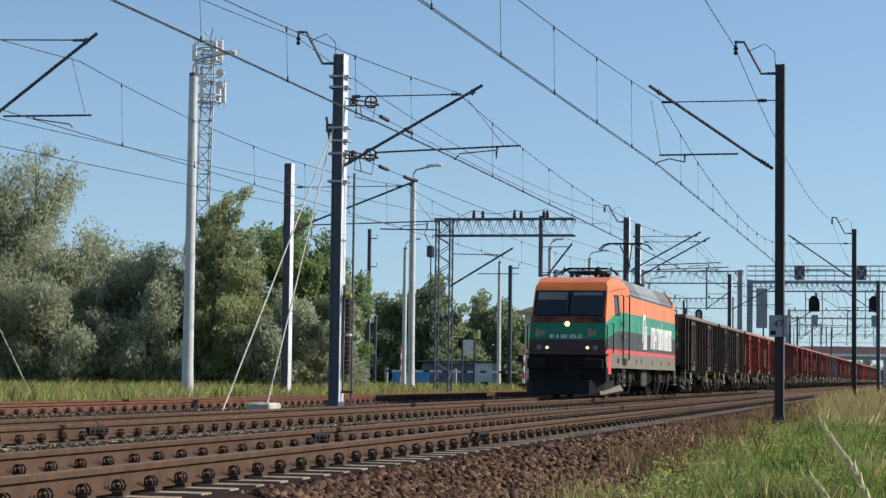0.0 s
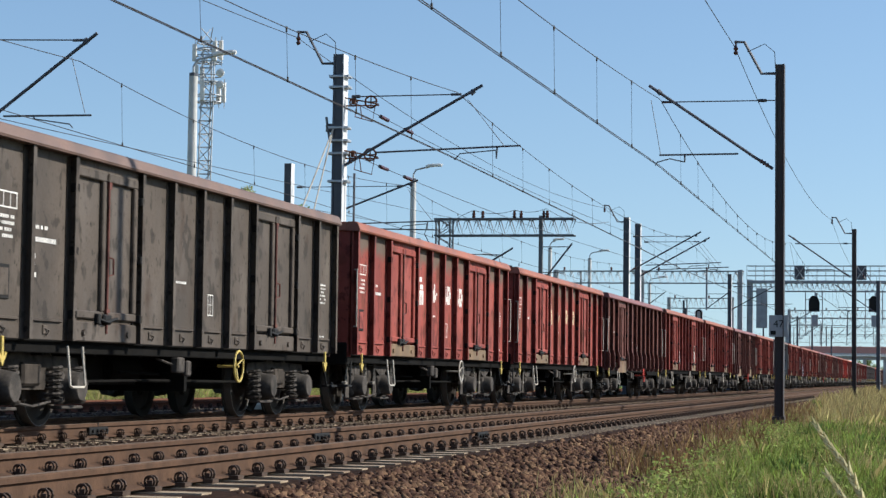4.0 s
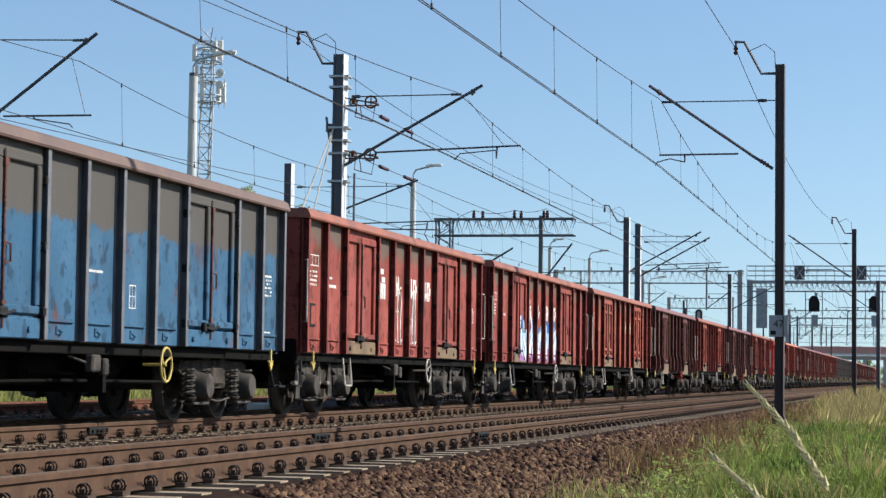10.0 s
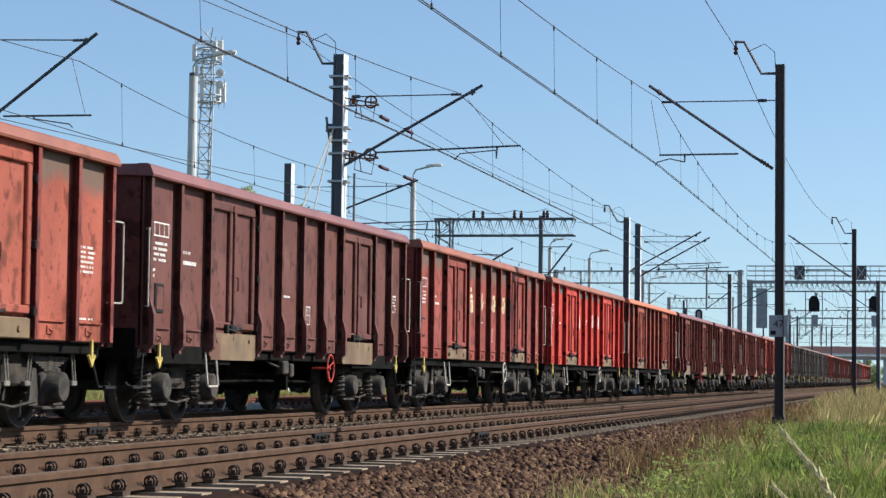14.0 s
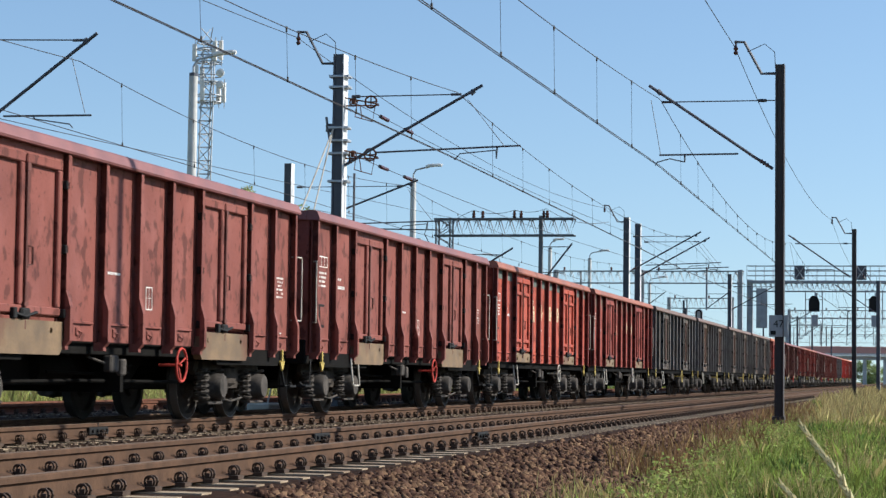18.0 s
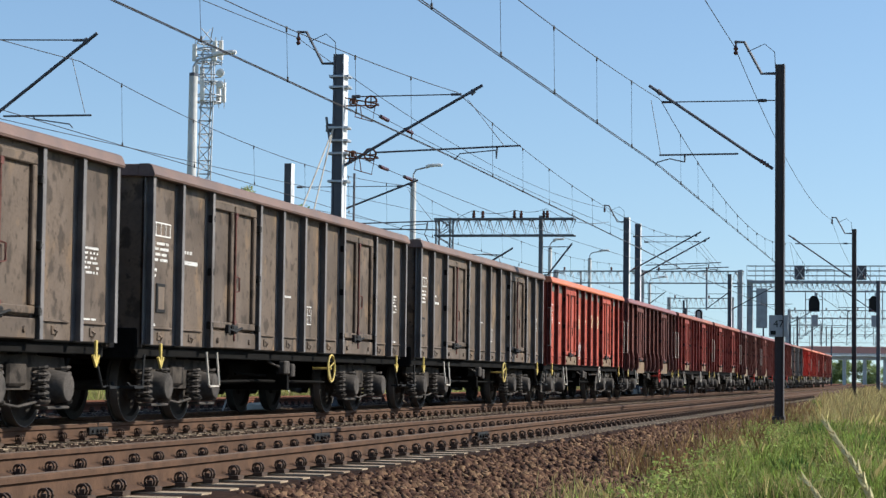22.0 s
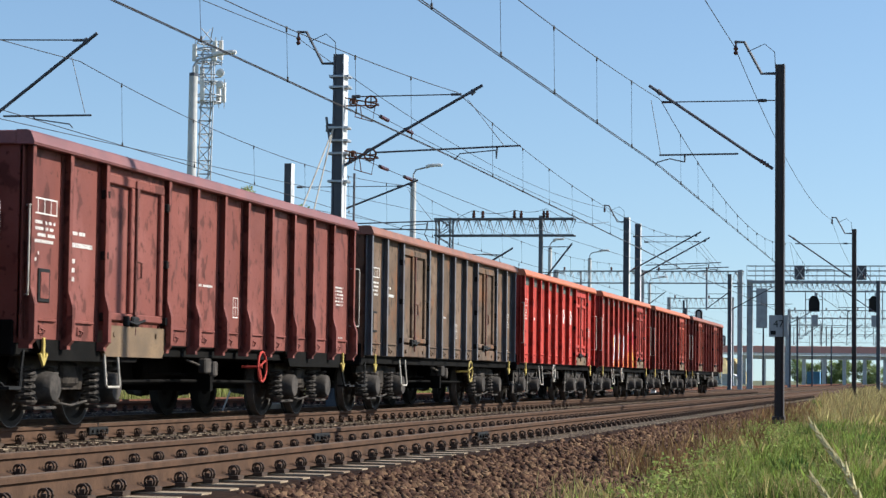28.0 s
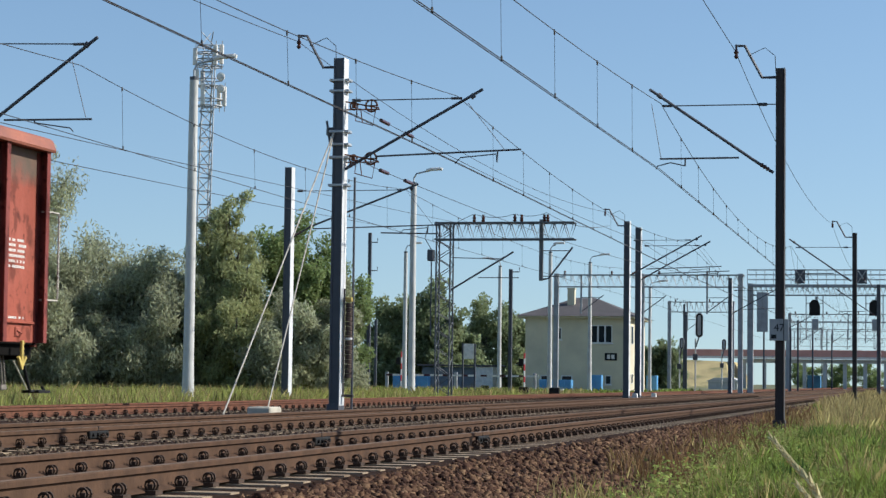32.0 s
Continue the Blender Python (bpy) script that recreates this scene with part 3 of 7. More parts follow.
        part("brake_hose", Shape().tube([(.45, y, .85), (.45, y - .2 * d, .6), (.3, y - .45 * d, .55)], .025, 6), BLACK, w)
    # rim: a folded box along the top, wider than the walls
    r = Shape()
    for sx in (-1, 1):
        o = sx * (side + deep + .025)
        i = sx * (side - .05)
        r.prism([(i, RIM_Z), (o, RIM_Z - .005), (o + .012 * sx, RIM_Z + .02), (o - .03 * sx, TOP_Z - .025), (o - .07 * sx, TOP_Z), (i, TOP_Z)], "y", -.06, L + .06)
    r.box(-side + .05, side - .05, -.06, .06, RIM_Z, TOP_Z - .005, .01).box(-side + .05, side - .05, L - .06, L + .06, RIM_Z, TOP_Z - .005, .01)
    part("top_rim", r, RIM_RED, w)
    # underframe
    u = Shape()
    for x in (-1.3, 1.18):
        u.box(x, x + .12, .1, L - .1, SILL_Z - .04, FLOOR_Z - .1, .01)
    u.box(-.28, .28, .2, L - .2, .72, 1.0)
    for x in (-.42, .28):
        u.prism([(wheel_at + 1.3, .95), (wheel_at + 2.1, .46), (L - wheel_at - 2.1, .46), (L - wheel_at - 1.3, .95)], "x", x, x + .14)
    for k in range(9):
        y = .6 + (L - 1.2) * k / 8
        u.box(-1.2, 1.2, y - .05, y + .05, .8, 1.0)
    if stepped:
        for c in (wheel_at, L - wheel_at):
            u.prism([(c - 1.6, SILL_Z + .1), (c - 1.35, SILL_Z - .12), (c + 1.35, SILL_Z - .12), (c + 1.6, SILL_Z + .1)], "x", 1.33, 1.39)
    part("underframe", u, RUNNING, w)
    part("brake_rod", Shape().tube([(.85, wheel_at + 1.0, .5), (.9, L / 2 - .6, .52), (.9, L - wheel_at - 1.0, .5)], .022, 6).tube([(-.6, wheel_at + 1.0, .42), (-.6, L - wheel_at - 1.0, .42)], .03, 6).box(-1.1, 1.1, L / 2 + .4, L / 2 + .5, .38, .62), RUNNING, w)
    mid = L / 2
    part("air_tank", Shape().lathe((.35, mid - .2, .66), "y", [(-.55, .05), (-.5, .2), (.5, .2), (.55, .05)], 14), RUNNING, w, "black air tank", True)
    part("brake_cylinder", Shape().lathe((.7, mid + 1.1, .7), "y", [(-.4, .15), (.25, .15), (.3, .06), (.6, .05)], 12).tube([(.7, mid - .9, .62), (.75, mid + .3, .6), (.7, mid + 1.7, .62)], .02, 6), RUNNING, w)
    part("brake_valve", Shape().box(1.25, 1.36, mid - .55, mid - .3, .62, .82, .02).box(1.3, 1.38, mid - .25, mid - .1, .58, .78, .02).tube([(1.2, mid - .9, .8), (1.3, mid - .42, .7), (1.3, mid, .66)], .018, 6), AXLEBOX, w, "grey brake changeover plate")
    hw = Shape()
    hy = 7.9 if L > 12 else 3.9
    ring = [(1.5, hy + .19 * math.cos(a), .72 + .21 * math.sin(a)) for a in np.linspace(0, 2 * math.pi, 17)]
    hw.tube(ring, .016, 6, caps=False)
    for k in range(3):
        a = 2 * math.pi * k / 3 + .5
        hw.tube([(1.46, hy, .72), (1.5, hy + .19 * math.cos(a), .72 + .21 * math.sin(a))], .012, 5)
    hw.tube([(1.2, hy, .72), (1.5, hy, .72)], .02, 6)
    part("brake_wheel", hw, GREY_RAIL_PAINT, w, "spoked brake wheel under the sill")
    st = Shape().tube([(1.42, 2.2, .9), (1.46, 2.2, .47), (1.46, 2.24, .45), (1.46, 2.58, .45), (1.46, 2.62, .47), (1.42, 2.62, .9)], .016, 6)
    part("step", st, GREY_RAIL_PAINT, w, "pale hanging step")
    for y, d in ((0, -1), (L, 1)):
        reach = .27 if d > 0 else .05
        part("handrail", Shape().tube([(1.40, y - .03 * d, 2.36), (1.47, y + reach * .4 * d, 2.36), (1.47, y + reach * .92 * d, 2.36), (1.47, y + reach * d, 2.32), (1.47, y + reach * d, 1.46), (1.47, y + reach * .92 * d, 1.42), (1.40, y - .03 * d, 1.42)], .012, 6), GREY_RAIL_PAINT, w, "pale grab rail at the corner")
        part("lashing_hook", hook_shape(), YELLOW, w, "yellow towing hook").location = (side + .05, y - .5 * d, 0)
        part("shunter_step", Shape().tube([(1.3, y - .25 * d, .84), (1.34, y - .1 * d, .45), (1.34, y + .28 * d, .45), (1.3, y + .3 * d, .5)], .018, 6).box(1.2, 1.4, min(y, y + .3 * d), max(y, y + .3 * d), .43, .46), BLACK, w)
    lh = part("label_holder", Shape().box(side + .012, side + .03, .42, .72, 1.36, 1.72, .006), BLACK, w, "dark frame of the label box")
    part("label_lid", Shape().box(side + .0305, side + .036, .46, .68, 1.4, 1.68), P_RED, lh, "painted lid of the label box")
    # stencilled data as plain bars
    rnd = random.Random(int(L * 10) + len(ribs) + coil)
    out = side + .0165

    def bars(name, y0, y1, z0, z1, rows, solid=.75, label="small white stencilled data drawn as bars"):
        s = Shape()
        for k in range(rows):
            z = z1 - (z1 - z0) * (k + .8) / rows
            y = y0
            while y < y1 - .03:
                wd = min(rnd.uniform(.018, .04), y1 - y)
                if rnd.random() < solid:
                    s.box(side + .0125, out, y, y + wd, z, z + (z1 - z0) / rows * .5)
                y += wd + .014
        if s.v:
            part(name, s, WHITE_MARK, w, label, kind="stuff")

    bars("stencil_data", .2, .85, 1.98, 2.25, 4, .8)
    bars("stencil_data", .2, .45, 1.78, 1.92, 2, .8)
    bars("stencil_data", .2, .45, 1.18, 1.3, 2, .5)
    bars("stencil_data", 1.3, 1.72, 2.12, 2.2, 1, .8)
    bars("stencil_data", 1.3, 1.95, 1.98, 2.08, 1, .9)
    bars("stencil_data", 1.3, 1.42, 1.6, 1.9, 3, .9)
    bars("stencil_data", L - .85, L - .35, 1.72, 2.05, 6)
    bars("stencil_data", L - .75, L - .35, 1.15, 1.24, 2)
    bars("stencil_data", 5.5 if L > 12 else 4.4, 6.1 if L > 12 else 4.9, 1.74, 1.8, 1, .9)
    fr = Shape()
    for y0, y1, z0, z1 in ((6.95, 6.962, 1.38, 1.66), (7.15, 7.162, 1.38, 1.66), (6.962, 7.15, 1.38, 1.392), (6.962, 7.15, 1.648, 1.66), (6.962, 7.15, 1.52, 1.528), (7.05, 7.058, 1.392, 1.648)):
        fr.box(side + .0125, out, y0, y1, z0, z1)
    part("data_frame", fr, WHITE_MARK, w, "white stencilled frame")
    tb = Shape()
    for y0, y1, z0, z1 in ((.22, .9, 2.46, 2.475), (.22, .9, 2.30, 2.315), (.22, .235, 2.315, 2.46), (.885, .9, 2.315, 2.46), (.39, .4, 2.315, 2.46), (.56, .57, 2.315, 2.46), (.73, .74, 2.315, 2.46)):
        tb.box(side + .0125, out, y0, y1, z0, z1)
    part("data_table", tb, WHITE_MARK, w, "white stencilled table outline")
    # emblem and name between the doors, as plain blocks
    bays = [(a + .12, b - .1) for a, b in zip(ribs[:-1], ribs[1:]) if (a, b) not in doors and b - a < 1.4 and (a > 4 or L < 12)]
    bays = bays[:4] if L > 12 else bays[3:7]
    em = Shape()
    a, b = bays[0]
    c = (a + b) / 2 - .05
    for y, z0, z1, wd in ((c - .24, 2.02, 2.38, .12), (c - .2, 2.38, 2.47, .34), (c + .02, 2.24, 2.33, .22), (c - .1, 2.15, 2.22, .38), (c - .09, 1.95, 2.15, .1), (c + .05, 1.95, 2.15, .09), (c + .18, 1.95, 2.15, .1), (c - .24, 1.95, 2.02, .11)):
        em.box(side + .0125, out, y, y + wd, z0, z1)
    part("emblem", em, WHITE_MARK, w, "pale emblem of plain shapes")
    for (a, b), n in zip(bays[1:], (4, 5, 5)):
        tx = Shape()
        st = (b - a) / 5.2
        a = a + (.12 if n == 4 else 0)
        for k in range(n):
            y = a + st * k
            if n == 4 and k == 3:
                tx.box(side + .0125, out, y + st * .1, y + st * .6, 2.17, 2.22)
                continue
            tx.box(side + .0125, out, y + st * .06, y + st * .44, 2.03, 2.39)
            tx.box(side + .0125, out, y + st * .44, y + st * .9, 2.30 - .11 * (k % 3), 2.39 - .11 * (k % 3))
            if k % 2 == 0:
                tx.box(side + .0125, out, y + st * .58, y + st * .9, 2.15, 2.30 - .06 * (k % 3))
            else:
                tx.box(side + .0125, out, y + st * .58, y + st * .9, 2.03, 2.2)
        part("lettering", tx, WHITE_MARK, w, "pale lettering drawn as blocks", kind="stuff")
    for c in (wheel_at, L - wheel_at):
        bogie(w, c, coil)
    return w


MADE = {
    "two": make_wagon(LONG, LONG_DOORS, False, False, False, 1.95),
    "grey": make_wagon(LONG, LONG_DOORS, False, True, False, 1.95),
    "panel": make_wagon(LONG, LONG_DOORS, False, True, True, 1.95),
    "one": make_wagon(ONE_DOOR, ((2.1, 4.15),), True, True, False, 1.95),
    "twostep": make_wagon(LONG, LONG_DOORS, True, True, False, 1.95),
    "short": make_wagon(SHORT, ((7.5, 9.55),), False, False, True, 1.75),
}
BODY_PARTS = ("door_lintel", "side_panel", "door_leaf", "side_rib", "far_side", "end_wall", "lashing_ring")
# kind, paint, rim, sill, primer strip, lettering, brake wheel
RIM_RUSTY = surface("faded red brown rim", (0.24, 0.10, 0.065), 0.7, var=0.3, scale=2)
TRAIN = [
    ("grey", P_DARK, RIM_BROWN, 0), ("grey", P_DARK, RIM_BROWN, 0), ("two", P_RED, RIM_RED, 1), ("two", P_RED, RIM_RED, 1),
    ("one", P_BROWN, RIM_MAROON, 0), ("two", P_RED, RIM_RED, 1), ("two", P_RED, RIM_RED, 1), ("twostep", P_MAROON, RIM_MAROON, 0),
    ("two", P_RED, RIM_RED, 1), ("grey", P_BLUE, RIM_BROWN, 0), ("two", P_RED, RIM_RED, 1), ("two", P_RED, RIM_RED, 1),
    ("panel", P_ORANGE, RIM_RED, 1), ("twostep", P_MAROON, RIM_MAROON, 0), ("two", P_ORANGE, RIM_RED, 1), ("twostep", P_MAROON, RIM_MAROON, 0),
    ("two", P_RED, RIM_RED, 1), ("two", P_BRIGHT, RIM_RED, 1), ("two", P_ORANGE, RIM_ORANGE, 1), ("twostep", P_PINK, RIM_MAROON, 0),
    ("twostep", P_PINK, RIM_MAROON, 0), ("twostep", P_PINK, RIM_MAROON, 0), ("panel", P_VERMILION, RIM_RED, 1), ("two", P_RED, RIM_RED, 1),
    ("grey", P_DARK, RIM_BROWN, 0), ("grey", P_GREY, RIM_BROWN, 0), ("grey", P_GREY, RIM_BROWN, 0), ("grey", P_GREY, RIM_BROWN, 0),
    ("two", P_VERMILION, RIM_ORANGE, 1), ("twostep", P_BROWN, RIM_MAROON, 0), ("two", P_RED, RIM_RED, 1), ("two", P_RED, RIM_RED, 1),
    ("twostep", P_BROWN, RIM_MAROON, 0), ("one", P_PINK, RIM_MAROON, 0), ("one", P_PINK, RIM_MAROON, 0), ("grey", P_RUSTY, RIM_RUSTY, 0),
    ("short", P_BRIGHT, RIM_ORANGE, 1), ("short", P_CRIMSON, RIM_ORANGE, 1), ("short", P_VERMILION, RIM_ORANGE, 1), ("two", P_ORANGE, RIM_RED, 1),
]
SLACK = ((0, 3, 5, 9, 13, 18, 22, 24, 27, 30, 33, 35), (-.2, .03, .24, .24, .32, .42, .28, .08, -.08, -.25, -.33, -.47))     # play in the couplings
STARTS = [82.6 + 14.04 * i + float(np.interp(i, *SLACK)) for i in range(36)] + [587.5, 599.7, 611.95, 624.1]
SPEED = 19.25
WAGONS = []
CREAM = (3, 5, 6, 8, 12, 16, 18, 22, 23, 28, 30)
for i, ((kind, paint, rim, lettered), s0) in enumerate(zip(TRAIN, STARTS)):
    w = copy_thing(MADE[kind], pose(TRACK_TRAIN, s0, 0))
    for o in list(w.children):
        base = o.name.split(".")[0]
        if base == "side_rib" and (paint in (P_GREY, P_BLUE, P_RUSTY) or i == 24):
            o.material_slots[0].link = "OBJECT"
            o.material_slots[0].material = RIB_BLUE if paint in (P_BLUE, P_RUSTY) else RIB_GREY
            continue
        if base == "brake_wheel" and (paint in (P_MAROON, P_PINK, P_BROWN) or kind == "grey"):
            o.material_slots[0].link = "OBJECT"
            o.material_slots[0].material = YELLOW if kind == "grey" else P_BRIGHT
        if base == "door_sill" and kind == "grey":
            o.material_slots[0].link = "OBJECT"
            o.material_slots[0].material = paint
            o["label"] = "sill flap below the doors"
        if base == "label_holder":
            lid = o.children[0]
            lid.material_slots[0].link = "OBJECT"
            lid.material_slots[0].material = paint
        if base == "handrail" and kind == "grey":
            bpy.data.objects.remove(o)
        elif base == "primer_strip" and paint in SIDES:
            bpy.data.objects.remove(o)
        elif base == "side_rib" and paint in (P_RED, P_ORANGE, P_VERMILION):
            # darkened copy of the wagon red stands for the ribs' shaded sides
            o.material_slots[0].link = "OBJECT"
            o.material_slots[0].material = P_RIB_SHADED
        elif base in BODY_PARTS:
            o.material_slots[0].link = "OBJECT"
            o.material_slots[0].material = SIDES.get(paint, paint) if base == "side_panel" else paint
        elif base == "top_rim":
            o.material_slots[0].link = "OBJECT"
            o.material_slots[0].material = rim
        elif base in ("emblem", "lettering") and lettered and i in CREAM:
            o.material_slots[0].link = "OBJECT"
            o.material_slots[0].material = CREAM_MARK
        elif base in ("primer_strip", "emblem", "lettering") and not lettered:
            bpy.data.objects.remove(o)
    colour = {P_RED: "faded red", P_ORANGE: "faded orange-red", P_BRIGHT: "bright red", P_VERMILION: "vermilion red", P_CRIMSON: "crimson red", P_MAROON: "maroon", P_BROWN: "dark brown",
              P_PINK: "faded maroon", P_GREY: "weathered grey", P_RUSTY: "rusty grey-brown", P_DARK: "dark grey", P_BLUE: "dirty blue"}[paint]
    tagged(w, f"{colour} steel open freight wagon with ribbed sides on rails", "wagon", "wagons of the train")
    WAGONS.append((w, s0))
# sprayed pictures on two wagons: filled patches and bent strokes, cut off at the ribs
def stroke(points, wide, x):
    """A flat painted stroke of even width along points (y, z)."""
    pts = [Vector(q) for q in points]
    up, down = [], []
    for i, q in enumerate(pts):
        d = (pts[min(i + 1, len(pts) - 1)] - pts[max(i - 1, 0)]).normalized()
        o = Vector((-d.y, d.x)) * wide / 2
        up.append(q + o)
        down.append(q - o)
    s = Shape()
    for i in range(len(pts) - 1):
        s.prism([tuple(up[i]), tuple(up[i + 1]), tuple(down[i + 1]), tuple(down[i])], "x", x, x + .002)
    return s


def graffiti(wagon, ribs, y0, y1, low, mid, top, patches, lines, edge, seed, label):
    rnd = random.Random(seed)
    for a, b in zip(ribs[:-1], ribs[1:]):
        door = b - a > 1.5
        a, b = max(a + .09, y0), min(b - .09, y1)
        if b - a < .3:
            continue
        x = BODY_W + (.069 if door else .0170)
        n = 6
        for k, (z0, z1) in enumerate(((low, low + .33), (low + .33, mid), (mid, top))):
            if k == 2:
                poly = [(a, z0), (b, z0)] + [(a + (b - a) * j / n, z1 - rnd.uniform(0, .5)) for j in range(n, -1, -1)]
            else:
                poly = [(a, z0), (b, z0), (b, z1), ((a + b) / 2, z1 + rnd.uniform(-.05, -.01)), (a, z1)]
            part("graffiti", Shape().prism(poly, "x", x, x + .002), patches[k], wagon, label)
        for j in range(7):
            wide = rnd.uniform(.06, .12)
            y, z = rnd.uniform(a + .12, b - .12), low + rnd.uniform(.02, .2)
            pts, lean = [], rnd.uniform(-.2, .2)
            for f in np.linspace(0, 1, 8):
                q = y + lean * f + .13 * math.sin(f * rnd.uniform(3, 5) + j)
                pts.append((min(max(q, a + .05), b - .05), z + (top - low - .25) * f * (.5 + .08 * j)))
            part("graffiti_edge", stroke(pts, wide + .035, x + .0024), edge, wagon, "dark painted outline")
            part("graffiti_line", stroke(pts, wide, x + .0048), lines[j % len(lines)], wagon, "bright painted stroke")


def spray(name, color):
    return surface(name, color, 0.5, var=0.25, scale=4, bump=0)


SP_WHITE, SP_BLACK, SP_BLUE, SP_PALE = spray("white spray paint", (.72, .74, .78)), spray("black spray paint", (.02, .02, .03)), spray("blue spray paint", (.04, .12, .34)), spray("pale blue spray paint", (.40, .52, .68))
SP_PURPLE, SP_YELLOW, SP_ORANGE, SP_RED = spray("purple spray paint", (.30, .12, .30)), spray("yellow spray paint", (.80, .62, .10)), spray("orange spray paint", (.72, .19, .03)), spray("red spray paint", (.50, .04, .05))
graffiti(WAGONS[11][0], LONG, 3.4, 8.75, 1.0, 1.72, 2.12, (SP_PURPLE, SP_PALE, SP_BLUE), (SP_WHITE, SP_WHITE, SP_PALE), SP_BLACK, 5, "blue, white and purple sprayed graffiti")
graffiti(WAGONS[37][0], SHORT, 2.3, 7.45, .98, 1.45, 2.25, (SP_ORANGE, SP_ORANGE, SP_RED), (SP_YELLOW, SP_YELLOW, SP_WHITE), SP_RED, 9, "yellow, orange and red sprayed graffiti")
# a pale pink tag on a dark wagon, and white scrawls on two red ones
PINK_TAG = surface("pale pink spray paint", (0.72, 0.50, 0.50), 0.6, var=0.2, scale=6, bump=0)
for k, y0, z0, high, step, many, mat, lab in ((24, 5.58, 1.12, .27, .15, 6, PINK_TAG, "pale pink sprayed scrawl"), (24, 5.65, 1.46, .22, .15, 4, PINK_TAG, "pale pink sprayed scrawl"),
                                        (5, 4.5, 1.25, .42, .16, 6, WHITE_MARK, "white sprayed scrawl"), (5, 5.6, 1.25, .3, .16, 3, WHITE_MARK, "white sprayed scrawl"), (5, 10.0, 1.2, .75, .2, 8, WHITE_MARK, "white sprayed scrawl"), (10, 5.5, 1.2, .95, .22, 10, WHITE_MARK, "faint white sprayed scrawl"), (28, 4.5, 1.15, .4, .16, 5, WHITE_MARK, "white sprayed scrawl")):
    rnd = random.Random(k + many)
    for j in range(many):
        y = y0 + step * j
        if any(abs(y + .05 - r) < .14 for r in LONG):
            continue
        d = BODY_W + (.036 if any(a < y < b for a, b in LONG_DOORS) else .018)
        pts = [(d, y + rnd.uniform(0, .1), z0 + high * f + rnd.uniform(-.04, .04)) for f in (1, .75, .5, .25, 0)] + [(d, y + .12, z0 + rnd.uniform(0, .1))]
        part("scrawl", Shape().tube(pts, .016, 5), mat, WAGONS[k][0], lab)
for m in MADE.values():
    for o in (*m.children_recursive, m):
        bpy.data.objects.remove(o)


# ---- locomotive ----
L_ORANGE = surface("orange locomotive enamel", (0.66, 0.165, 0.035), 0.4, 0, 0.1, 1.2, 0.03, (0.30, 0.10, 0.05), 0.62, 1.5, 2.5)
L_GREEN = surface("green locomotive enamel", (0.010, 0.185, 0.080), 0.35, 0, 0.1, 1.2, 0.03)
L_GREY = surface("dark grey locomotive enamel", (0.036, 0.034, 0.033), 0.55, 0, 0.12, 1.2, 0.03)
L_RED = surface("red locomotive enamel", (0.60, 0.045, 0.045), 0.4, 0, 0.1, 1.2, 0.03)
L_BEIGE = surface("dusty beige frame paint", (0.165, 0.135, 0.095), 0.75, 0, 0.2, 1.2, 0.06, (0.15, 0.11, 0.08), 0.6, 1.5, 2)
L_ROOF = surface("grey roof panels", (0.13, 0.124, 0.116), 0.75, 0, 0.2, 1.2, 0.08)
L_BLACK = surface("black underframe paint", (0.018, 0.017, 0.016), 0.75, 0, 0.3, 3, spec=0.15)
L_HOOD = surface("hood orange with grime and dark reflection", (0.20, 0.052, 0.018), 0.3, 0, 0.4, 2.5, 0.03, (0.05, 0.02, 0.012), 0.5, 3)
L_MAROON = surface("dark maroon front paint", (0.06, 0.012, 0.014), 0.4, 0, 0.1, 2, 0.03)
LOCO_L, LOCO_W = 18.9, 1.475


def loco_nose(z):
    """How far the cab face lies behind the buffer faces, and half its width there."""
    y = float(np.interp(z, [0.7, 1.3, 1.8, 2.3, 2.63, 3.33, 3.62], [0.52, 0.42, 0.42, 0.52, 0.66, 1.08, 1.32]))
    w = float(np.interp(z, [0.7, 1.3, 2.3, 3.33, 3.62], [1.21, 1.18, 1.15, 1.12, 1.10]))
    return y, w


TAPER = 2.9                      # the cab sides run in towards the face from here


def side_x(y, z):
    """Half the body's width at a place along it."""
    W = LOCO_W - max(0, z - 2.2) * .03
    y = min(y, LOCO_L - y)
    n, w = loco_nose(z)
    return W if y >= TAPER else w + (W - w) * max(0, (y - n)) / (TAPER - n)


def loco_band(z0, z1, f0, f1):
    """A belt of the body shell; f0, f1: its heights on the cab faces, from which it rises along the cab sides."""
    s = Shape()
    for z, f in ((z0, f0), (z1, f1)):
        y, w = loco_nose(f)
        W = LOCO_W - max(0, z - 2.2) * .03
        half = [(-w, y, f), (w, y, f), (side_x(1.9, z), 1.9, z), (W, TAPER, z)]
        ring = half + [(W, LOCO_L - TAPER, z), (side_x(1.9, z), LOCO_L - 1.9, z), (w, LOCO_L - y, f), (-w, LOCO_L - y, f), (-side_x(1.9, z), LOCO_L - 1.9, z), (-W, LOCO_L - TAPER, z), (-W, TAPER, z), (-side_x(1.9, z), 1.9, z)]
        s.v += ring
    n = 12
    s.f = [(k, (k + 1) % n, n + (k + 1) % n, n + k) for k in range(n)] + [tuple(range(n))[::-1], tuple(range(n, 2 * n))]
    return s


def on_side(y0, y1, z0, z1, out=.006, deep=.02):
    """A plate lying on the body side, also where it tapers."""
    p = [(side_x(y, z) + out, y, z) for y, z in ((y0, z0), (y1, z0), (y1, z1), (y0, z1))]
    q = [(x - out - deep, y, z) for x, y, z in p]
    return Shape().add(p + q, [(0, 1, 2, 3), (7, 6, 5, 4), (0, 4, 5, 1), (1, 5, 6, 2), (2, 6, 7, 3), (3, 7, 4, 0)])


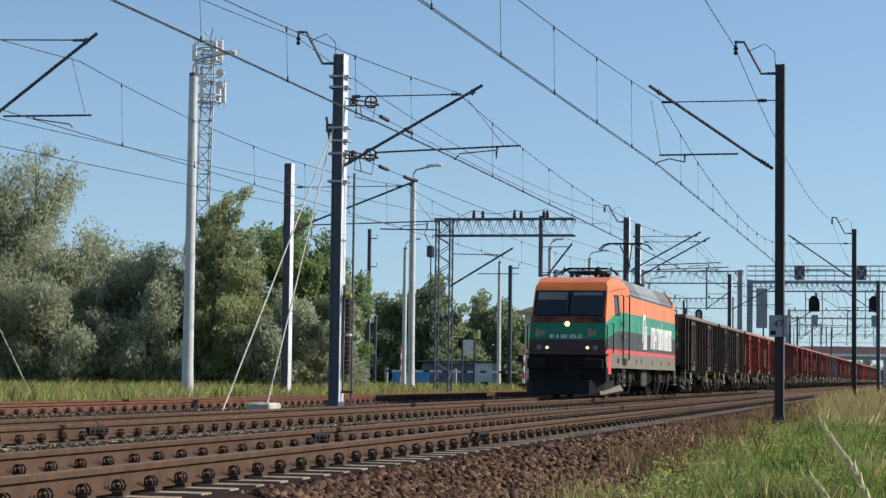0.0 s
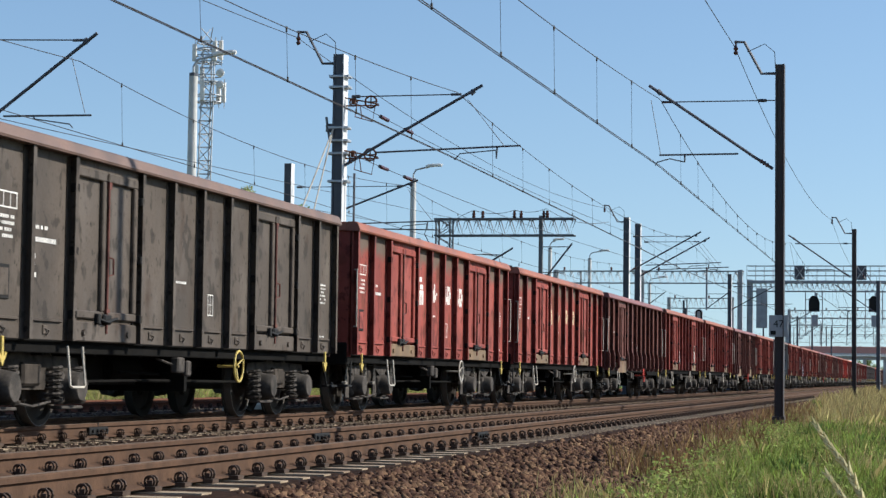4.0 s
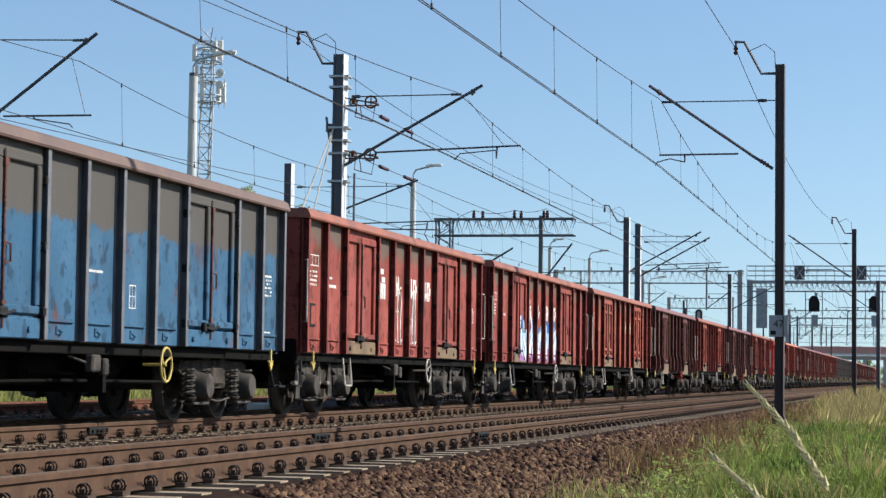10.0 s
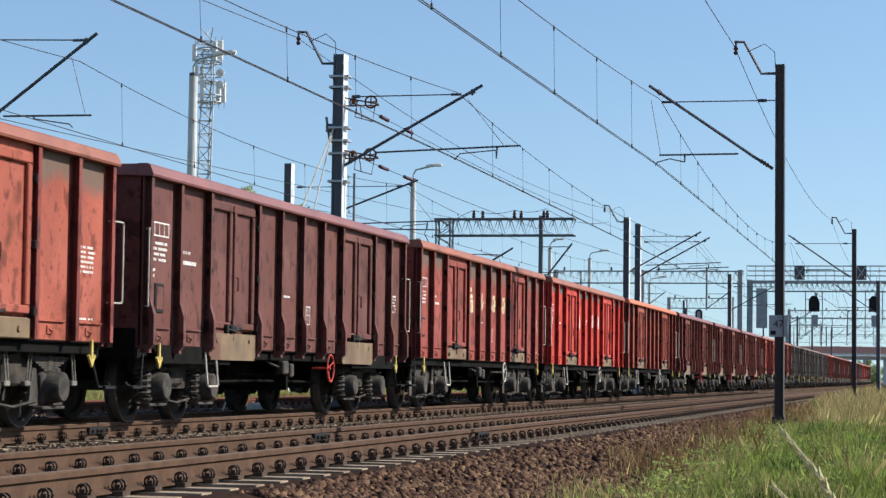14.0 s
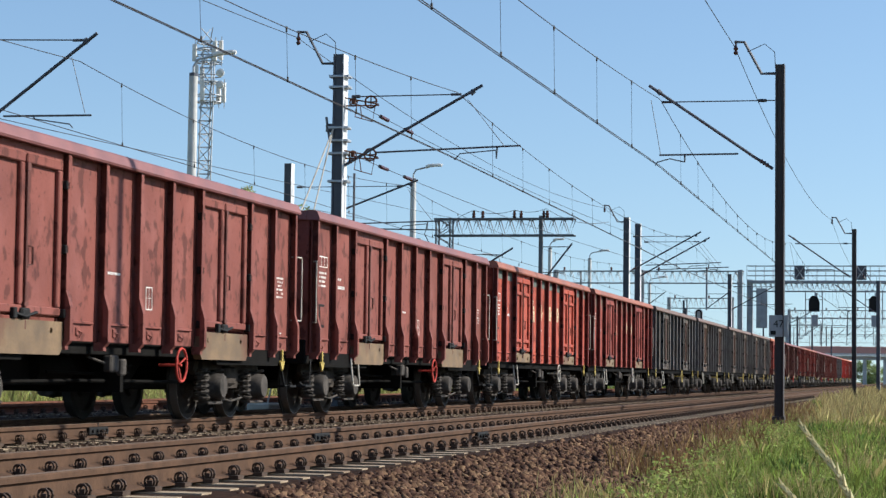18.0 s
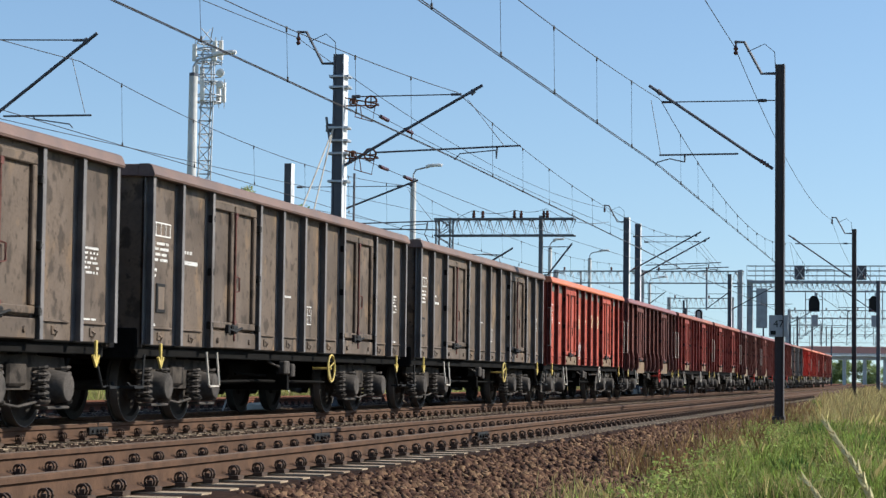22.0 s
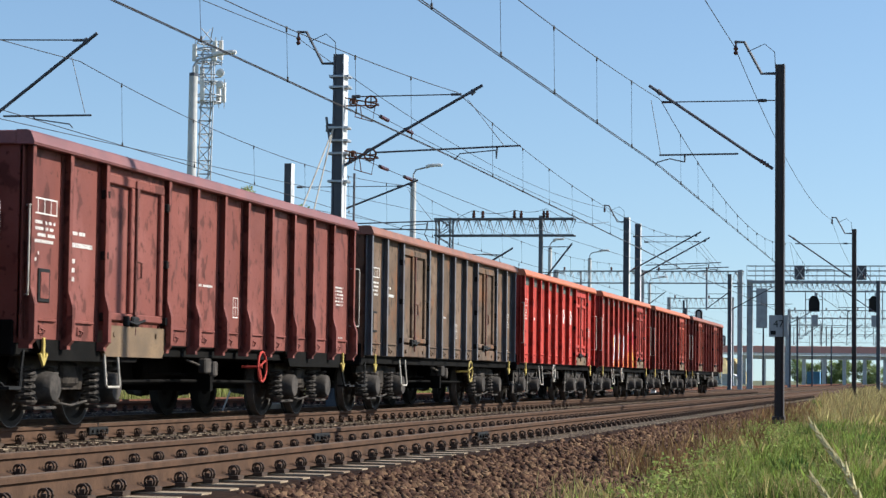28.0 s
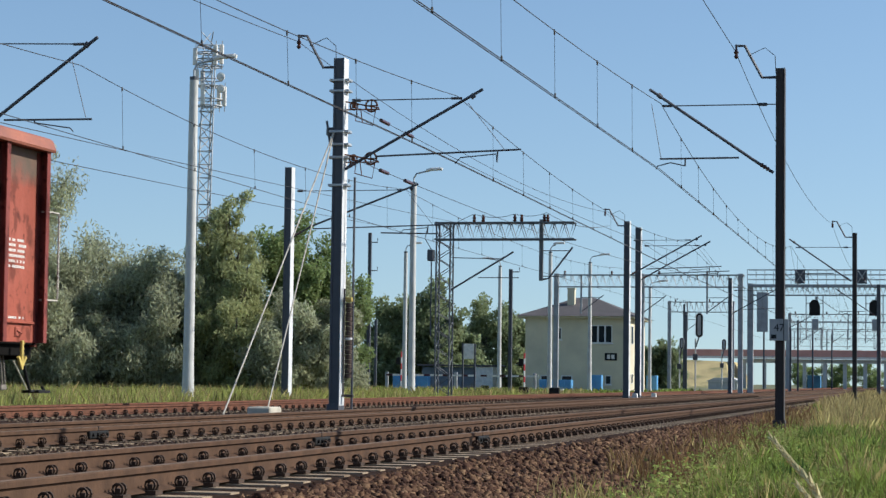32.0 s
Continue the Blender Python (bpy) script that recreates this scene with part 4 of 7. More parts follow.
loco = thing("electric_locomotive", "orange, green and grey electric locomotive pulling the freight train", "locomotive")
part("body_shell", loco_band(2.66, 3.19, 2.28, 3.19), L_ORANGE, loco, "orange upper body")
CAB_END = 3.55                   # the tall cab roofs end here, the low middle roof begins
for a, d in ((.0, 1), (LOCO_L, -1)):
    c = Shape()
    for z, f in ((3.1905, 3.1905), (3.44, 3.4)):
        y, w = loco_nose(f)
        W = LOCO_W - (z - 2.2) * .03
        c.v += [(x, a + v * d, h) for x, v, h in ((-w, y, f), (w, y, f), (side_x(1.9, z), 1.9, z), (W, TAPER, z), (W, CAB_END, z), (-W, CAB_END, z), (-W, TAPER, z), (-side_x(1.9, z), 1.9, z))]
    c.f = [(k, (k + 1) % 8, 8 + (k + 1) % 8, 8 + k) for k in range(8)] + [tuple(range(8))[::-1], tuple(range(8, 16))]
    part("cab_top", c, L_ORANGE, loco, "orange top of the cab")
part("green_belt", loco_band(2.08, 2.6595, 1.78, 2.2795), L_GREEN, loco, "green painted belt")
part("grey_belt", loco_band(1.5, 2.0795, 1.5, 1.7795), L_GREY, loco, "dark grey painted belt")
part("red_belt", loco_band(1.38, 1.4995, 1.36, 1.4995), L_RED, loco, "narrow red stripe")
part("frame_belt", loco_band(.93, 1.3795, .93, 1.3595), L_BEIGE, loco, "dusty beige side frame")
roof = part("roof", Shape().prism([(-1.435, 3.1905), (1.435, 3.1905), (1.435, 3.22), (1.12, 3.72), (.6, 3.8), (-.6, 3.8), (-1.12, 3.72), (-1.435, 3.22)], "y", CAB_END + .01, LOCO_L - CAB_END - .01), L_ROOF, loco, "grey sloping roof panels")
L_ROOF_LIGHT = surface("pale grey roof hatch", (0.22, 0.217, 0.21), 0.6, 0, 0.12, 1.2, 0.05)
for k, (v0, v1) in enumerate(((3.6, 6.3), (6.34, 7.6), (7.64, 11.8), (11.84, 15.3))):
    pale = k in (1, 2)
    part("roof_hatch", Shape().prism([(1.10, 3.745), (1.42, 3.24), (1.45, 3.26), (1.13, 3.765)], "y", v0, v1), L_ROOF_LIGHT if pale else L_ROOF, roof, "pale roof hatch" if pale else "")
for a, d in ((.0, 1), (LOCO_L, -1)):
    c = Shape()
    y, w = loco_nose(3.4)
    pts = [(-w, y), (w, y), (side_x(1.9, 3.44), 1.9), (LOCO_W - .05, CAB_END), (-LOCO_W + .05, CAB_END), (-side_x(1.9, 3.44), 1.9)]
    tops = [(-1.05, y + .13, 3.55), (1.05, y + .13, 3.55), (1.1, 1.9, 3.7), (1.14, CAB_END - .3, 3.8), (-1.14, CAB_END - .3, 3.8), (-1.1, 1.9, 3.7)]
    c.add([(x, a + v * d, 3.4005 if i < 2 else 3.4405) for i, (x, v) in enumerate(pts)] + [(x, a + v * d, z) for x, v, z in tops], [(0, 1, 2, 3, 4, 5), (6, 7, 8, 9, 10, 11)] + [(k, (k + 1) % 6, 6 + (k + 1) % 6, 6 + k) for k in range(6)])
    part("cab_roof", c, L_ORANGE, loco, "orange cab roof")


def front_quad(x0, x1, z0, z1, out):
    """A plate on the sloping cab face."""
    s = Shape()
    p = []
    for z in (z0, z1):
        y, w = loco_nose(z)
        p += [(max(-w, x0), y - out, z), (min(w, x1), y - out, z)]
    q = [(a, b + .05, c) for a, b, c in p]
    return s.add(p + q, [(0, 1, 3, 2), (4, 6, 7, 5), (0, 4, 5, 1), (2, 3, 7, 6), (0, 2, 6, 4), (1, 5, 7, 3)])


part("windscreen_gasket", front_quad(-1.08, 1.08, 2.48, 3.29, .008), L_BLACK, loco, "black windscreen gasket")
for x0, x1 in ((-1.04, -.035), (.035, 1.04)):
    part("windscreen", front_quad(x0, x1, 2.53, 3.25, .018), GLASS, loco, "dark cab windscreen")
    part("sun_blind", front_quad(x0 + .05, x1 - .05, 3.0 if x0 < 0 else 3.14, 3.23, .0185), L_ROOF, loco, "grey blind behind the glass")
# hood: grime plus the ground's dark reflection and shade, painted into the strip
part("front_hood", front_quad(-1.2, 1.2, 2.285, 2.475, .006), L_HOOD, loco, "orange hood below the windscreen, dark with grime and painted reflection")
part("front_apron", front_quad(-1.22, 1.22, 1.36, 1.74, .012), L_MAROON, loco, "dark maroon front apron")
part("front_skirt", front_quad(-1.22, 1.22, .94, 1.33, .012), L_BLACK, loco, "black front skirt")
for k in range(3):
    z = 1.72 - .1 * k
    for e in (-1, 1):
        part("front_stripe", Shape().add([(e * .12, .405, z - .12), (e * .95, .405, z), (e * .95, .405, z + .03), (e * .12, .405, z - .09), (e * .12, .43, z - .12), (e * .95, .43, z), (e * .95, .43, z + .03), (e * .12, .43, z - .09)],
             [(0, 1, 2, 3), (7, 6, 5, 4), (0, 4, 5, 1), (1, 5, 6, 2), (2, 6, 7, 3), (3, 7, 4, 0)]), L_GREY, loco, "dark slanting stripe on the apron")
part("front_lip", Shape().box(-1.26, 1.26, .3, .6, 1.3, 1.35, .02), L_MAROON, loco)
FADED = surface("faded cream decal", (0.30, 0.25, 0.16), 0.6, var=0.35, scale=9, bump=0)
LAMP_ON = plain("lit headlamp", (1.0, 0.72, 0.36), 0.2, 0, 1.1)
LAMP_OFF = plain("unlit lamp glass", (0.25, 0.2, 0.18), 0.15)
part("headlamp", Shape().lathe((-.02, .53, 2.25), "y", [(.0, .085), (-.07, .08), (-.08, .05)], 16), LAMP_ON, loco, "lit round top headlamp", True)
for x in (-1, 1):
    part("headlamp", Shape().lathe((x * .62, .42, 1.53), "y", [(.0, .05), (-.06, .045), (-.07, .03)], 14), LAMP_ON, loco, "lit lower headlamp", True)
    part("tail_lamp", Shape().lathe((x * .86, .42, 1.53), "y", [(.0, .09), (-.05, .08), (-.06, .04)], 14), LAMP_OFF, loco, "dull tail lamp", True)
for x, wd in ((-.50, .05), (-.43, .03), (-.31, .05), (-.18, .03), (-.11, .05), (-.04, .05), (.09, .05), (.16, .05), (.23, .05), (.33, .04), (.41, .05)):
    part("front_number", front_quad(x - wd / 2, x + wd / 2, 1.81, 1.93, .016), WHITE_MARK, loco, "pale painted number bars")
for x in (-.98, .62):
    part("front_emblem", front_quad(x, x + .1, 1.86, 2.12, .016), FADED, loco, "faded emblem patch")
    part("front_emblem", front_quad(x + .12, x + .27, 1.9, 2.06, .016), FADED, loco, "faded emblem patch")
part("wiper", Shape().tube([(.07, .64, 2.62), (.1, .95, 3.2)], .012, 5), BLACK, loco)
part("wiper", Shape().tube([(-.07, .64, 2.62), (-.1, .95, 3.2)], .012, 5), BLACK, loco)
for x in (-1.22, 1.22):
    part("corner_rail", Shape().tube([(x * .97, .5, 2.22), (x, .4, 2.2), (x, .36, 1.5), (x * .97, .44, 1.46)], .02, 6), L_BLACK, loco, "black rail at the nose corner")
for x0 in (-.95, .25):
    part("front_grab_rail", Shape().tube([(x0, .6, 2.42), (x0 + .02, .47, 2.42), (x0 + .68, .47, 2.42), (x0 + .7, .6, 2.42)], .016, 5), BLACK, loco)
for d, y in ((1, 0), (-1, LOCO_L)):
    def at(v):
        return y + v * d
    part("window_gasket", on_side(*sorted((at(1.62), at(2.10))), 2.54, 3.18, .007, .05), L_BLACK, loco, "black window gasket")
    part("cab_window", on_side(*sorted((at(1.67), at(2.05))), 2.60, 3.13, .01, .05), GLASS, loco, "dark cab side window")
    for o in (2.25, 3.0):
        x = side_x(o, 2) + .06
        part("door_handrail", Shape().tube([(x - .08, at(o), 3.2), (x, at(o), 3.17), (x, at(o), 1.2), (x - .08, at(o), 1.16)], .022, 6), L_BLACK, loco, "black hand rail beside the door")
    x = side_x(1.2, 2) + .05
    part("cab_handrail", Shape().tube([(x - .08, at(1.15), 2.3), (x, at(1.15), 2.28), (x, at(1.15), 1.4), (x - .08, at(1.15), 1.36)], .018, 6), L_BLACK, loco, "black hand rail on the cab side")
    for z in (1.9, 2.32):
        x = side_x(2.6, 2)
        part("door_handle", Shape().box(x, x + .05, min(at(2.32), at(2.36)), max(at(2.32), at(2.36)), z - .1, z + .12).box(x, x + .05, min(at(2.36), at(2.55)), max(at(2.36), at(2.55)), z - .01, z + .025), GALV, loco, "bright door handle")
    part("step_hole", on_side(*sorted((at(2.35), at(2.85))), 1.02, 1.24, .004, .01), L_BLACK, loco, "dark step recess")
    part("cab_step", Shape().box(1.2, 1.45, min(at(2.4), at(2.8)), max(at(2.4), at(2.8)), .38, .42).box(1.2, 1.45, min(at(2.4), at(2.8)), max(at(2.4), at(2.8)), .66, .7).tube([(1.42, at(2.4), .95), (1.42, at(2.4), .38)], .02, 6).tube([(1.42, at(2.8), .95), (1.42, at(2.8), .38)], .02, 6), L_BEIGE, loco)
    part("red_corner", on_side(*sorted((at(.62), at(.98))), .74, 1.4, .008, .3), L_RED, loco, "red corner of the cab")
    for x in (-.88, .88):
        part("buffer", Shape().lathe((x, at(.45), 1.04), "y", [(.1 * d, .15), (-.1 * d, .14), (-.1 * d, .1), (-.38 * d, .1)], 14).box(x - .28, x + .28, min(at(.07), at(.0)), max(at(.07), at(.0)), .88, 1.2, .03), L_BLACK, loco, "black rectangular buffer")
    pl = Shape()
    arc = [(-1.34, .95), (-1.1, .5), (-.7, .22), (0, .14), (.7, .22), (1.1, .5), (1.34, .95)]
    pl.add([(x, at(v), .12) for x, v in arc] + [(x, at(v + .1), .55) for x, v in arc] + [(x, at(v + .15), .12) for x, v in arc] + [(x, at(v + .2), .55) for x, v in arc],
           [(k, k + 1, 8 + k, 7 + k) for k in range(6)] + [(14 + k, 21 + k, 22 + k, 15 + k) for k in range(6)] + [(7 + k, 8 + k, 22 + k, 21 + k) for k in range(6)] + [(k, 14 + k, 15 + k, k + 1) for k in range(6)] + [(0, 7, 21, 14), (6, 20, 27, 13)])
    part("snow_plough", pl, L_BLACK, loco, "black curved snow plough")
    part("plough_wing", Shape().add([(1.05, at(.25), .12), (1.62, at(1.15), .26), (1.5, at(1.3), .42), (1.0, at(.42), .22), (1.05, at(.29), .09), (1.62, at(1.19), .23), (1.5, at(1.34), .39), (1.0, at(.46), .19)], [(0, 1, 2, 3), (7, 6, 5, 4), (0, 4, 5, 1), (1, 5, 6, 2), (2, 6, 7, 3), (3, 7, 4, 0)]), L_BEIGE, loco, "dusty plough wing")
    part("buffer_beam", Shape().box(-1.2, 1.2, min(at(.5), at(1.1)), max(at(.5), at(1.1)), .5, .93, .03), L_BLACK, loco)
    part("coupler", Shape().tube([(0, at(.6), 1.02), (0, at(.2), 1.0), (0, at(.1), .75)], .05, 8), BLACK, loco)
    for x in (-.45, .45):
        part("air_hose", Shape().tube([(x, at(.5), .9), (x, at(.3), .5), (x * .6, at(.42), .4)], .03, 6), BLACK, loco)
for v in (1.75, 5.1, 6.3, 9.2, 11.6, 13.9, 17.0):
    part("side_socket", on_side(v, v + .2, 1.08, 1.24, .004, .01), L_BLACK, loco, "small dark hatch")
# emblem and lettering drawn as plain blocks
em = Shape()
for v, z0, z1, wd in ((6.6, 1.8, 2.62, .2), (6.75, 2.55, 2.74, .55), (7.1, 2.2, 2.55, .2), (6.8, 1.58, 1.72, .12), (7.0, 1.58, 2.25, .16), (7.28, 1.58, 2.25, .16), (7.56, 1.58, 2.2, .16), (7.0, 2.25, 2.38, .7)):
    em.box(LOCO_W - .02, LOCO_W + .008, v, v + wd, z0, z1)
part("side_emblem", em, WHITE_MARK, loco, "white emblem of plain shapes")
v = 8.75
for wd, gap, z0, z1 in ((.40, .09, 1.62, 2.36), (.38, .09, 1.62, 2.36), (.28, .05, 1.62, 2.36), (.2, .07, 1.93, 2.07), (.52, .09, 1.62, 2.36), (.14, .09, 1.62, 2.36), (.3, .08, 1.62, 2.36), (.38, .08, 1.62, 2.36), (.34, .24, 1.62, 2.36),
                        (.34, .04, 1.62, 2.36), (.38, .06, 1.62, 2.36), (.4, .08, 1.62, 2.36), (.38, .08, 1.62, 2.36), (.36, .1, 1.62, 2.36)):
    bl = Shape()
    if z1 - z0 < .3 or wd < .2:
        bl.box(LOCO_W - .02, LOCO_W + .008, v, v + wd, z0, z1)
    else:
        bl.box(LOCO_W - .02, LOCO_W + .008, v, v + .15, z0, z1).box(LOCO_W - .02, LOCO_W + .008, v + .15, v + wd, 2.2, z1).box(LOCO_W - .02, LOCO_W + .008, v + wd - .14, v + wd, z0, 2.2)
    part("side_lettering", bl, WHITE_MARK, loco, "white lettering drawn as blocks")
    v += wd + gap
part("accent_mark", Shape().box(LOCO_W - .02, LOCO_W + .008, 11.75, 11.9, 2.42, 2.56), WHITE_MARK, loco)
# running gear
for c in (4.23, 14.67):
    b = thing("bogie", "", "")
    b.parent, b.location = loco, (0, c, 0)
    for side in (1, -1):
        part("side_frame", Shape().prism([(-2.2, .75), (-1.9, .9), (-.6, .9), (-.45, .72), (.45, .72), (.6, .9), (1.9, .9), (2.2, .75), (2.1, .6), (.7, .6), (.5, .5), (-.5, .5), (-.7, .6), (-2.1, .6)], "x", side * 1.0, side * 1.12), FRAME_DUST, b)
    for dy in (-1.3, 1.3):
        a = Shape().lathe((0, dy, .62), "x", [(-1.0, .09), (1.0, .09)], 10)
        for x in (-.75, .75):
            a.lathe((x, dy, .62), "x", [(v * (-1 if x > 0 else 1), r) for v, r in wheel_shape(.62)], 32)
        ws = part("wheelset", a, RUNNING, b, "", True)
        part("tread", Shape().lathe((.775, dy, .62), "x", [(-.06, .622), (.0465, .6215), (.0465, .605), (.044, .603)], 32, False), TREAD, ws, "bright wheel tyre", True)
        part("axle_box", Shape().box(1.0, 1.2, dy - .22, dy + .22, .45, .8, .04).lathe((1.2, dy, .62), "x", [(0, .16), (.05, .14), (.06, .05)], 14), AXLEBOX, b, "dusty axle box")
        part("damper", Shape().tube([(1.2, dy + .2, .85), (1.22, dy + .75, .6)], .05, 8).tube([(1.22, dy - .35, 1.0), (1.22, dy - .4, .35)], .035, 8), AXLEBOX, b)
        part("sand_pipe", Shape().tube([(1.15, dy - .7, .9), (1.15, dy - .75, .5), (1.05, dy - .62, .15)], .025, 6).tube([(1.15, dy + .7, .9), (1.15, dy + .75, .45), (1.05, dy + .62, .15)], .025, 6), AXLEBOX, b)
part("transformer_box", Shape().box(-1.2, 1.3, 7.9, 9.2, .35, .93, .05), AXLEBOX, loco, "grey underfloor equipment box")
part("battery_box", Shape().box(-1.2, 1.25, 9.5, 10.6, .42, .93, .05), RUNNING, loco)
part("air_reservoir", Shape().lathe((.95, 11.3, .62), "y", [(-.6, .06), (-.55, .2), (.55, .2), (.6, .06)], 14), RUNNING, loco, "", True)
# pantographs: the rear one raised
def pantograph(y, up):
    s = Shape().tube([(-.6, y - .5, 4.0), (.6, y - .5, 4.0), (.6, y + .6, 4.0), (-.6, y + .6, 4.0), (-.6, y - .5, 4.0)], .035, 6)
    for x in (-.5, .5):
        for o in (-.5, .6):
            s.lathe((x, y + o, 3.83), "z", [(0, .06), (.05, .09), (.08, .05), (.12, .09), (.17, .05)], 8)
    zk, ze = (4.75, 5.45) if up else (4.05, 4.1)
    yk, yh = (y + 1.0, y + .1) if up else (y + 1.4, y - .2)
    s.tube([(0, y - .2, 4.0), (0, yk, zk)], .06, 8)
    s.tube([(0, yk, zk), (-.22, yh, ze)], .022, 6).tube([(0, yk, zk), (.22, yh, ze)], .022, 6)
    for o in (-.2, .2):
        s.tube([(-.95, yh + o, ze - .18), (-.8, yh + o, ze - .02), (-.6, yh + o, ze + .04), (.6, yh + o, ze + .04), (.8, yh + o, ze - .02), (.95, yh + o, ze - .18)], .022, 6)
    s.tube([(-.35, yh - .2, ze), (-.35, yh + .2, ze)], .02, 6).tube([(.35, yh - .2, ze), (.35, yh + .2, ze)], .02, 6)
    return s


part("pantograph", pantograph(4.7, False), BLACK, loco, "folded pantograph")
part("pantograph", pantograph(13.0, True), BLACK, loco, "raised pantograph touching the wire")
ins = Shape()
for y in (5.4, 6.4, 7.6, 9.0, 10.4, 11.8):
    ins.lathe((.1, y, 3.84), "z", [(0, .05), (.06, .08), (.1, .05), (.14, .08), (.2, .04)], 8)
part("roof_line", ins.tube([(.1, 4.2, 4.05), (.1, 8, 4.06), (.1, 12.6, 4.05)], .02, 6).lathe((.7, 1.9, 3.86), "z", [(0, .09), (.08, .12), (.16, .09), (.2, .03)], 10), BLACK, loco)
LOCO_START = 62.98

# ---- masts of the overhead line ----
def i_beam(s, x, y, z0, z1, w=.26, d=.24):
    """Two channels laced together, flanges along the track."""
    s.box(x - w / 2, x - w / 2 + .05, y - d / 2, y + d / 2, z0, z1, .006)
    s.box(x + w / 2 - .05, x + w / 2, y - d / 2, y + d / 2, z0, z1, .006)
    s.box(x - w / 2 + .05, x + w / 2 - .05, y - d / 2 + .02, y - d / 2 + .035, z0, z1)
    return s


def cantilever(parent, x, y, d, reach, z):
    """Arm from a mast at x towards d, with its tie, registration tube, drop link and steady arm; z: height of the contact wire."""
    if d < 0:
        arm = ((.15, -.1), (.55, .16), (reach + .3, 1.9))
        tie, tube = ((.1, 1.5), (reach, 1.5)), ((.95, .26), (reach + .05, .25))
        steady, link = ((reach - .55, .24), (reach - .55, .08), (reach - .2, .16), (reach + .1, .08), (reach + .14, 0)), ((reach + .25, 1.55), (reach + .02, .27))
    elif reach > 4:
        arm = ((.15, -1.5), (2.4, .17), (4.57, 1.79))
        tie, tube = ((.1, 1.76), (4.28, 1.65)), ((2.5, .07), (4.48, .06))
        steady, link = ((3.18, .06), (3.2, .0), (3.6, -.06), (4.0, -.12), (4.07, -.2)), ((4.01, 1.3), (4.34, .1))
    else:
        k = reach - 2.75
        arm = ((.15, -.14), (.8, .23), (3.4 + k, 1.67))
        tie, tube = ((.5, 1.46), (2.91 + k, 1.47)), ((.88, .15), (4.3 + k, .27))
        steady, link = ((3.76 + k, .26), (3.74 + k, -.02), (3.72 + k, .17), (2.89 + k, .1), (2.76 + k, -.04)), ((3.05 + k, 1.36), (3.92 + k, .27))

    def run(pts):
        return [(x + d * u, y, z + v) for u, v in pts]
    part("arm_tube", Shape().tube(run(arm), .036, 8), MAST_DARK, parent)
    part("insulator", Shape().lathe((0, 0, 0), "z", [(0, .03), (.04, .06), (.08, .03), (.12, .06), (.16, .03), (.2, .06), (.24, .03)], 8), INSULATOR, parent).matrix_basis = \
        Matrix.Translation((x + d * (arm[0][0] + .1), y, z + arm[0][1] + .07)) @ Vector((d * (arm[1][0] - arm[0][0]), 0, arm[1][1] - arm[0][1])).to_track_quat("Z", "Y").to_matrix().to_4x4()
    part("tie_rod", Shape().tube(run(tie), .014, 6).tube([(x + d * .3, y, z + tie[0][1]), (x + d * .5, y, z + tie[0][1])], .04, 6).tube(run([(tie[1][0] - .25, tie[1][1]), (tie[1][0], tie[1][1])]), .03, 6), MAST_DARK, parent)
    part("registration_tube", Shape().tube(run(tube), .022, 6), MAST_DARK, parent)
    part("steady_arm", Shape().tube(run(steady[:2]), .02, 6).tube(run(steady[1:]), .014, 6), MAST_DARK, parent)
    part("drop_link", Shape().tube(run(link), .008, 5), MAST_DARK, parent)
    part("wire_clamp", Shape().tube(run([(arm[2][0] - .28, arm[2][1] - .2), (arm[2][0] - .2, arm[2][1] - .12)]), .06, 6), MAST_DARK, parent)


def mast(name, x, y, top, d, z, base=-.5, horn=True, reach=2.75, paint=None, wide=.26, label="grey steel overhead line mast with a cantilever arm"):
    m = thing(name, label, "mast", "overhead line masts")
    paint = paint or MAST_DARK
    part("pole", i_beam(Shape(), x, y, base, top, wide), paint, m)
    # on grey masts the sun-facing flange gets a paler colour for the sunlight
    part("flange", Shape().box(x + wide / 2 + .002, x + wide / 2 + .02, y - .2, y + .2, base + .3, top, .004), PALE_FLANGE if paint is MAST_DARK else paint, m, "flange lightened for its sunlit side" if paint is MAST_DARK else "")
    part("footing", Shape().prism([(x - .3, base - .3), (x + .3, base - .3), (x + .3, base + .06), (x + .15, base + .12), (x + .14, base + .34), (x - .14, base + .34), (x - .15, base + .12), (x - .3, base + .06)], "y", y - .24, y + .24), paint, m)
    if d:
        cantilever(m, x, y, d, reach, z)
    if horn:
        part("feeder_horn", Shape().tube([(x - .1, y, top - .2), (x - .42, y, top - .2), (x - .82, y, top + .55), (x - 1.05, y, top + .56)], .035, 6)
             .tube([(x - .1, y, top - .1), (x - .12, y, top + .3), (x - .35, y, top + .5), (x - .75, y, top + .32)], .01, 5), MAST_DARK, m, "bent bracket on top")
        part("insulator", Shape().lathe((x - 1.02, y, top + .25), "z", [(0, .02), (.05, .06), (.1, .03), (.15, .06), (.2, .03), (.3, .02)], 8), INSULATOR, m)
    return m


near_mast = mast("overhead_mast", -3.3, 49.4, 7.95, -1, 5.62, -.55, paint=MAST_BROWN, wide=.19, label="dark brown steel overhead line mast with a number plate")
mast("overhead_mast", -3.3, 101.7, 7.8, -1, 5.62, -.3, paint=MAST_BROWN, wide=.19)
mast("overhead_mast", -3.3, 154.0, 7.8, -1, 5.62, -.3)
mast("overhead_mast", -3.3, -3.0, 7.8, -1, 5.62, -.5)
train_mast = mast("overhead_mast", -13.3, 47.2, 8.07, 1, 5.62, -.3)
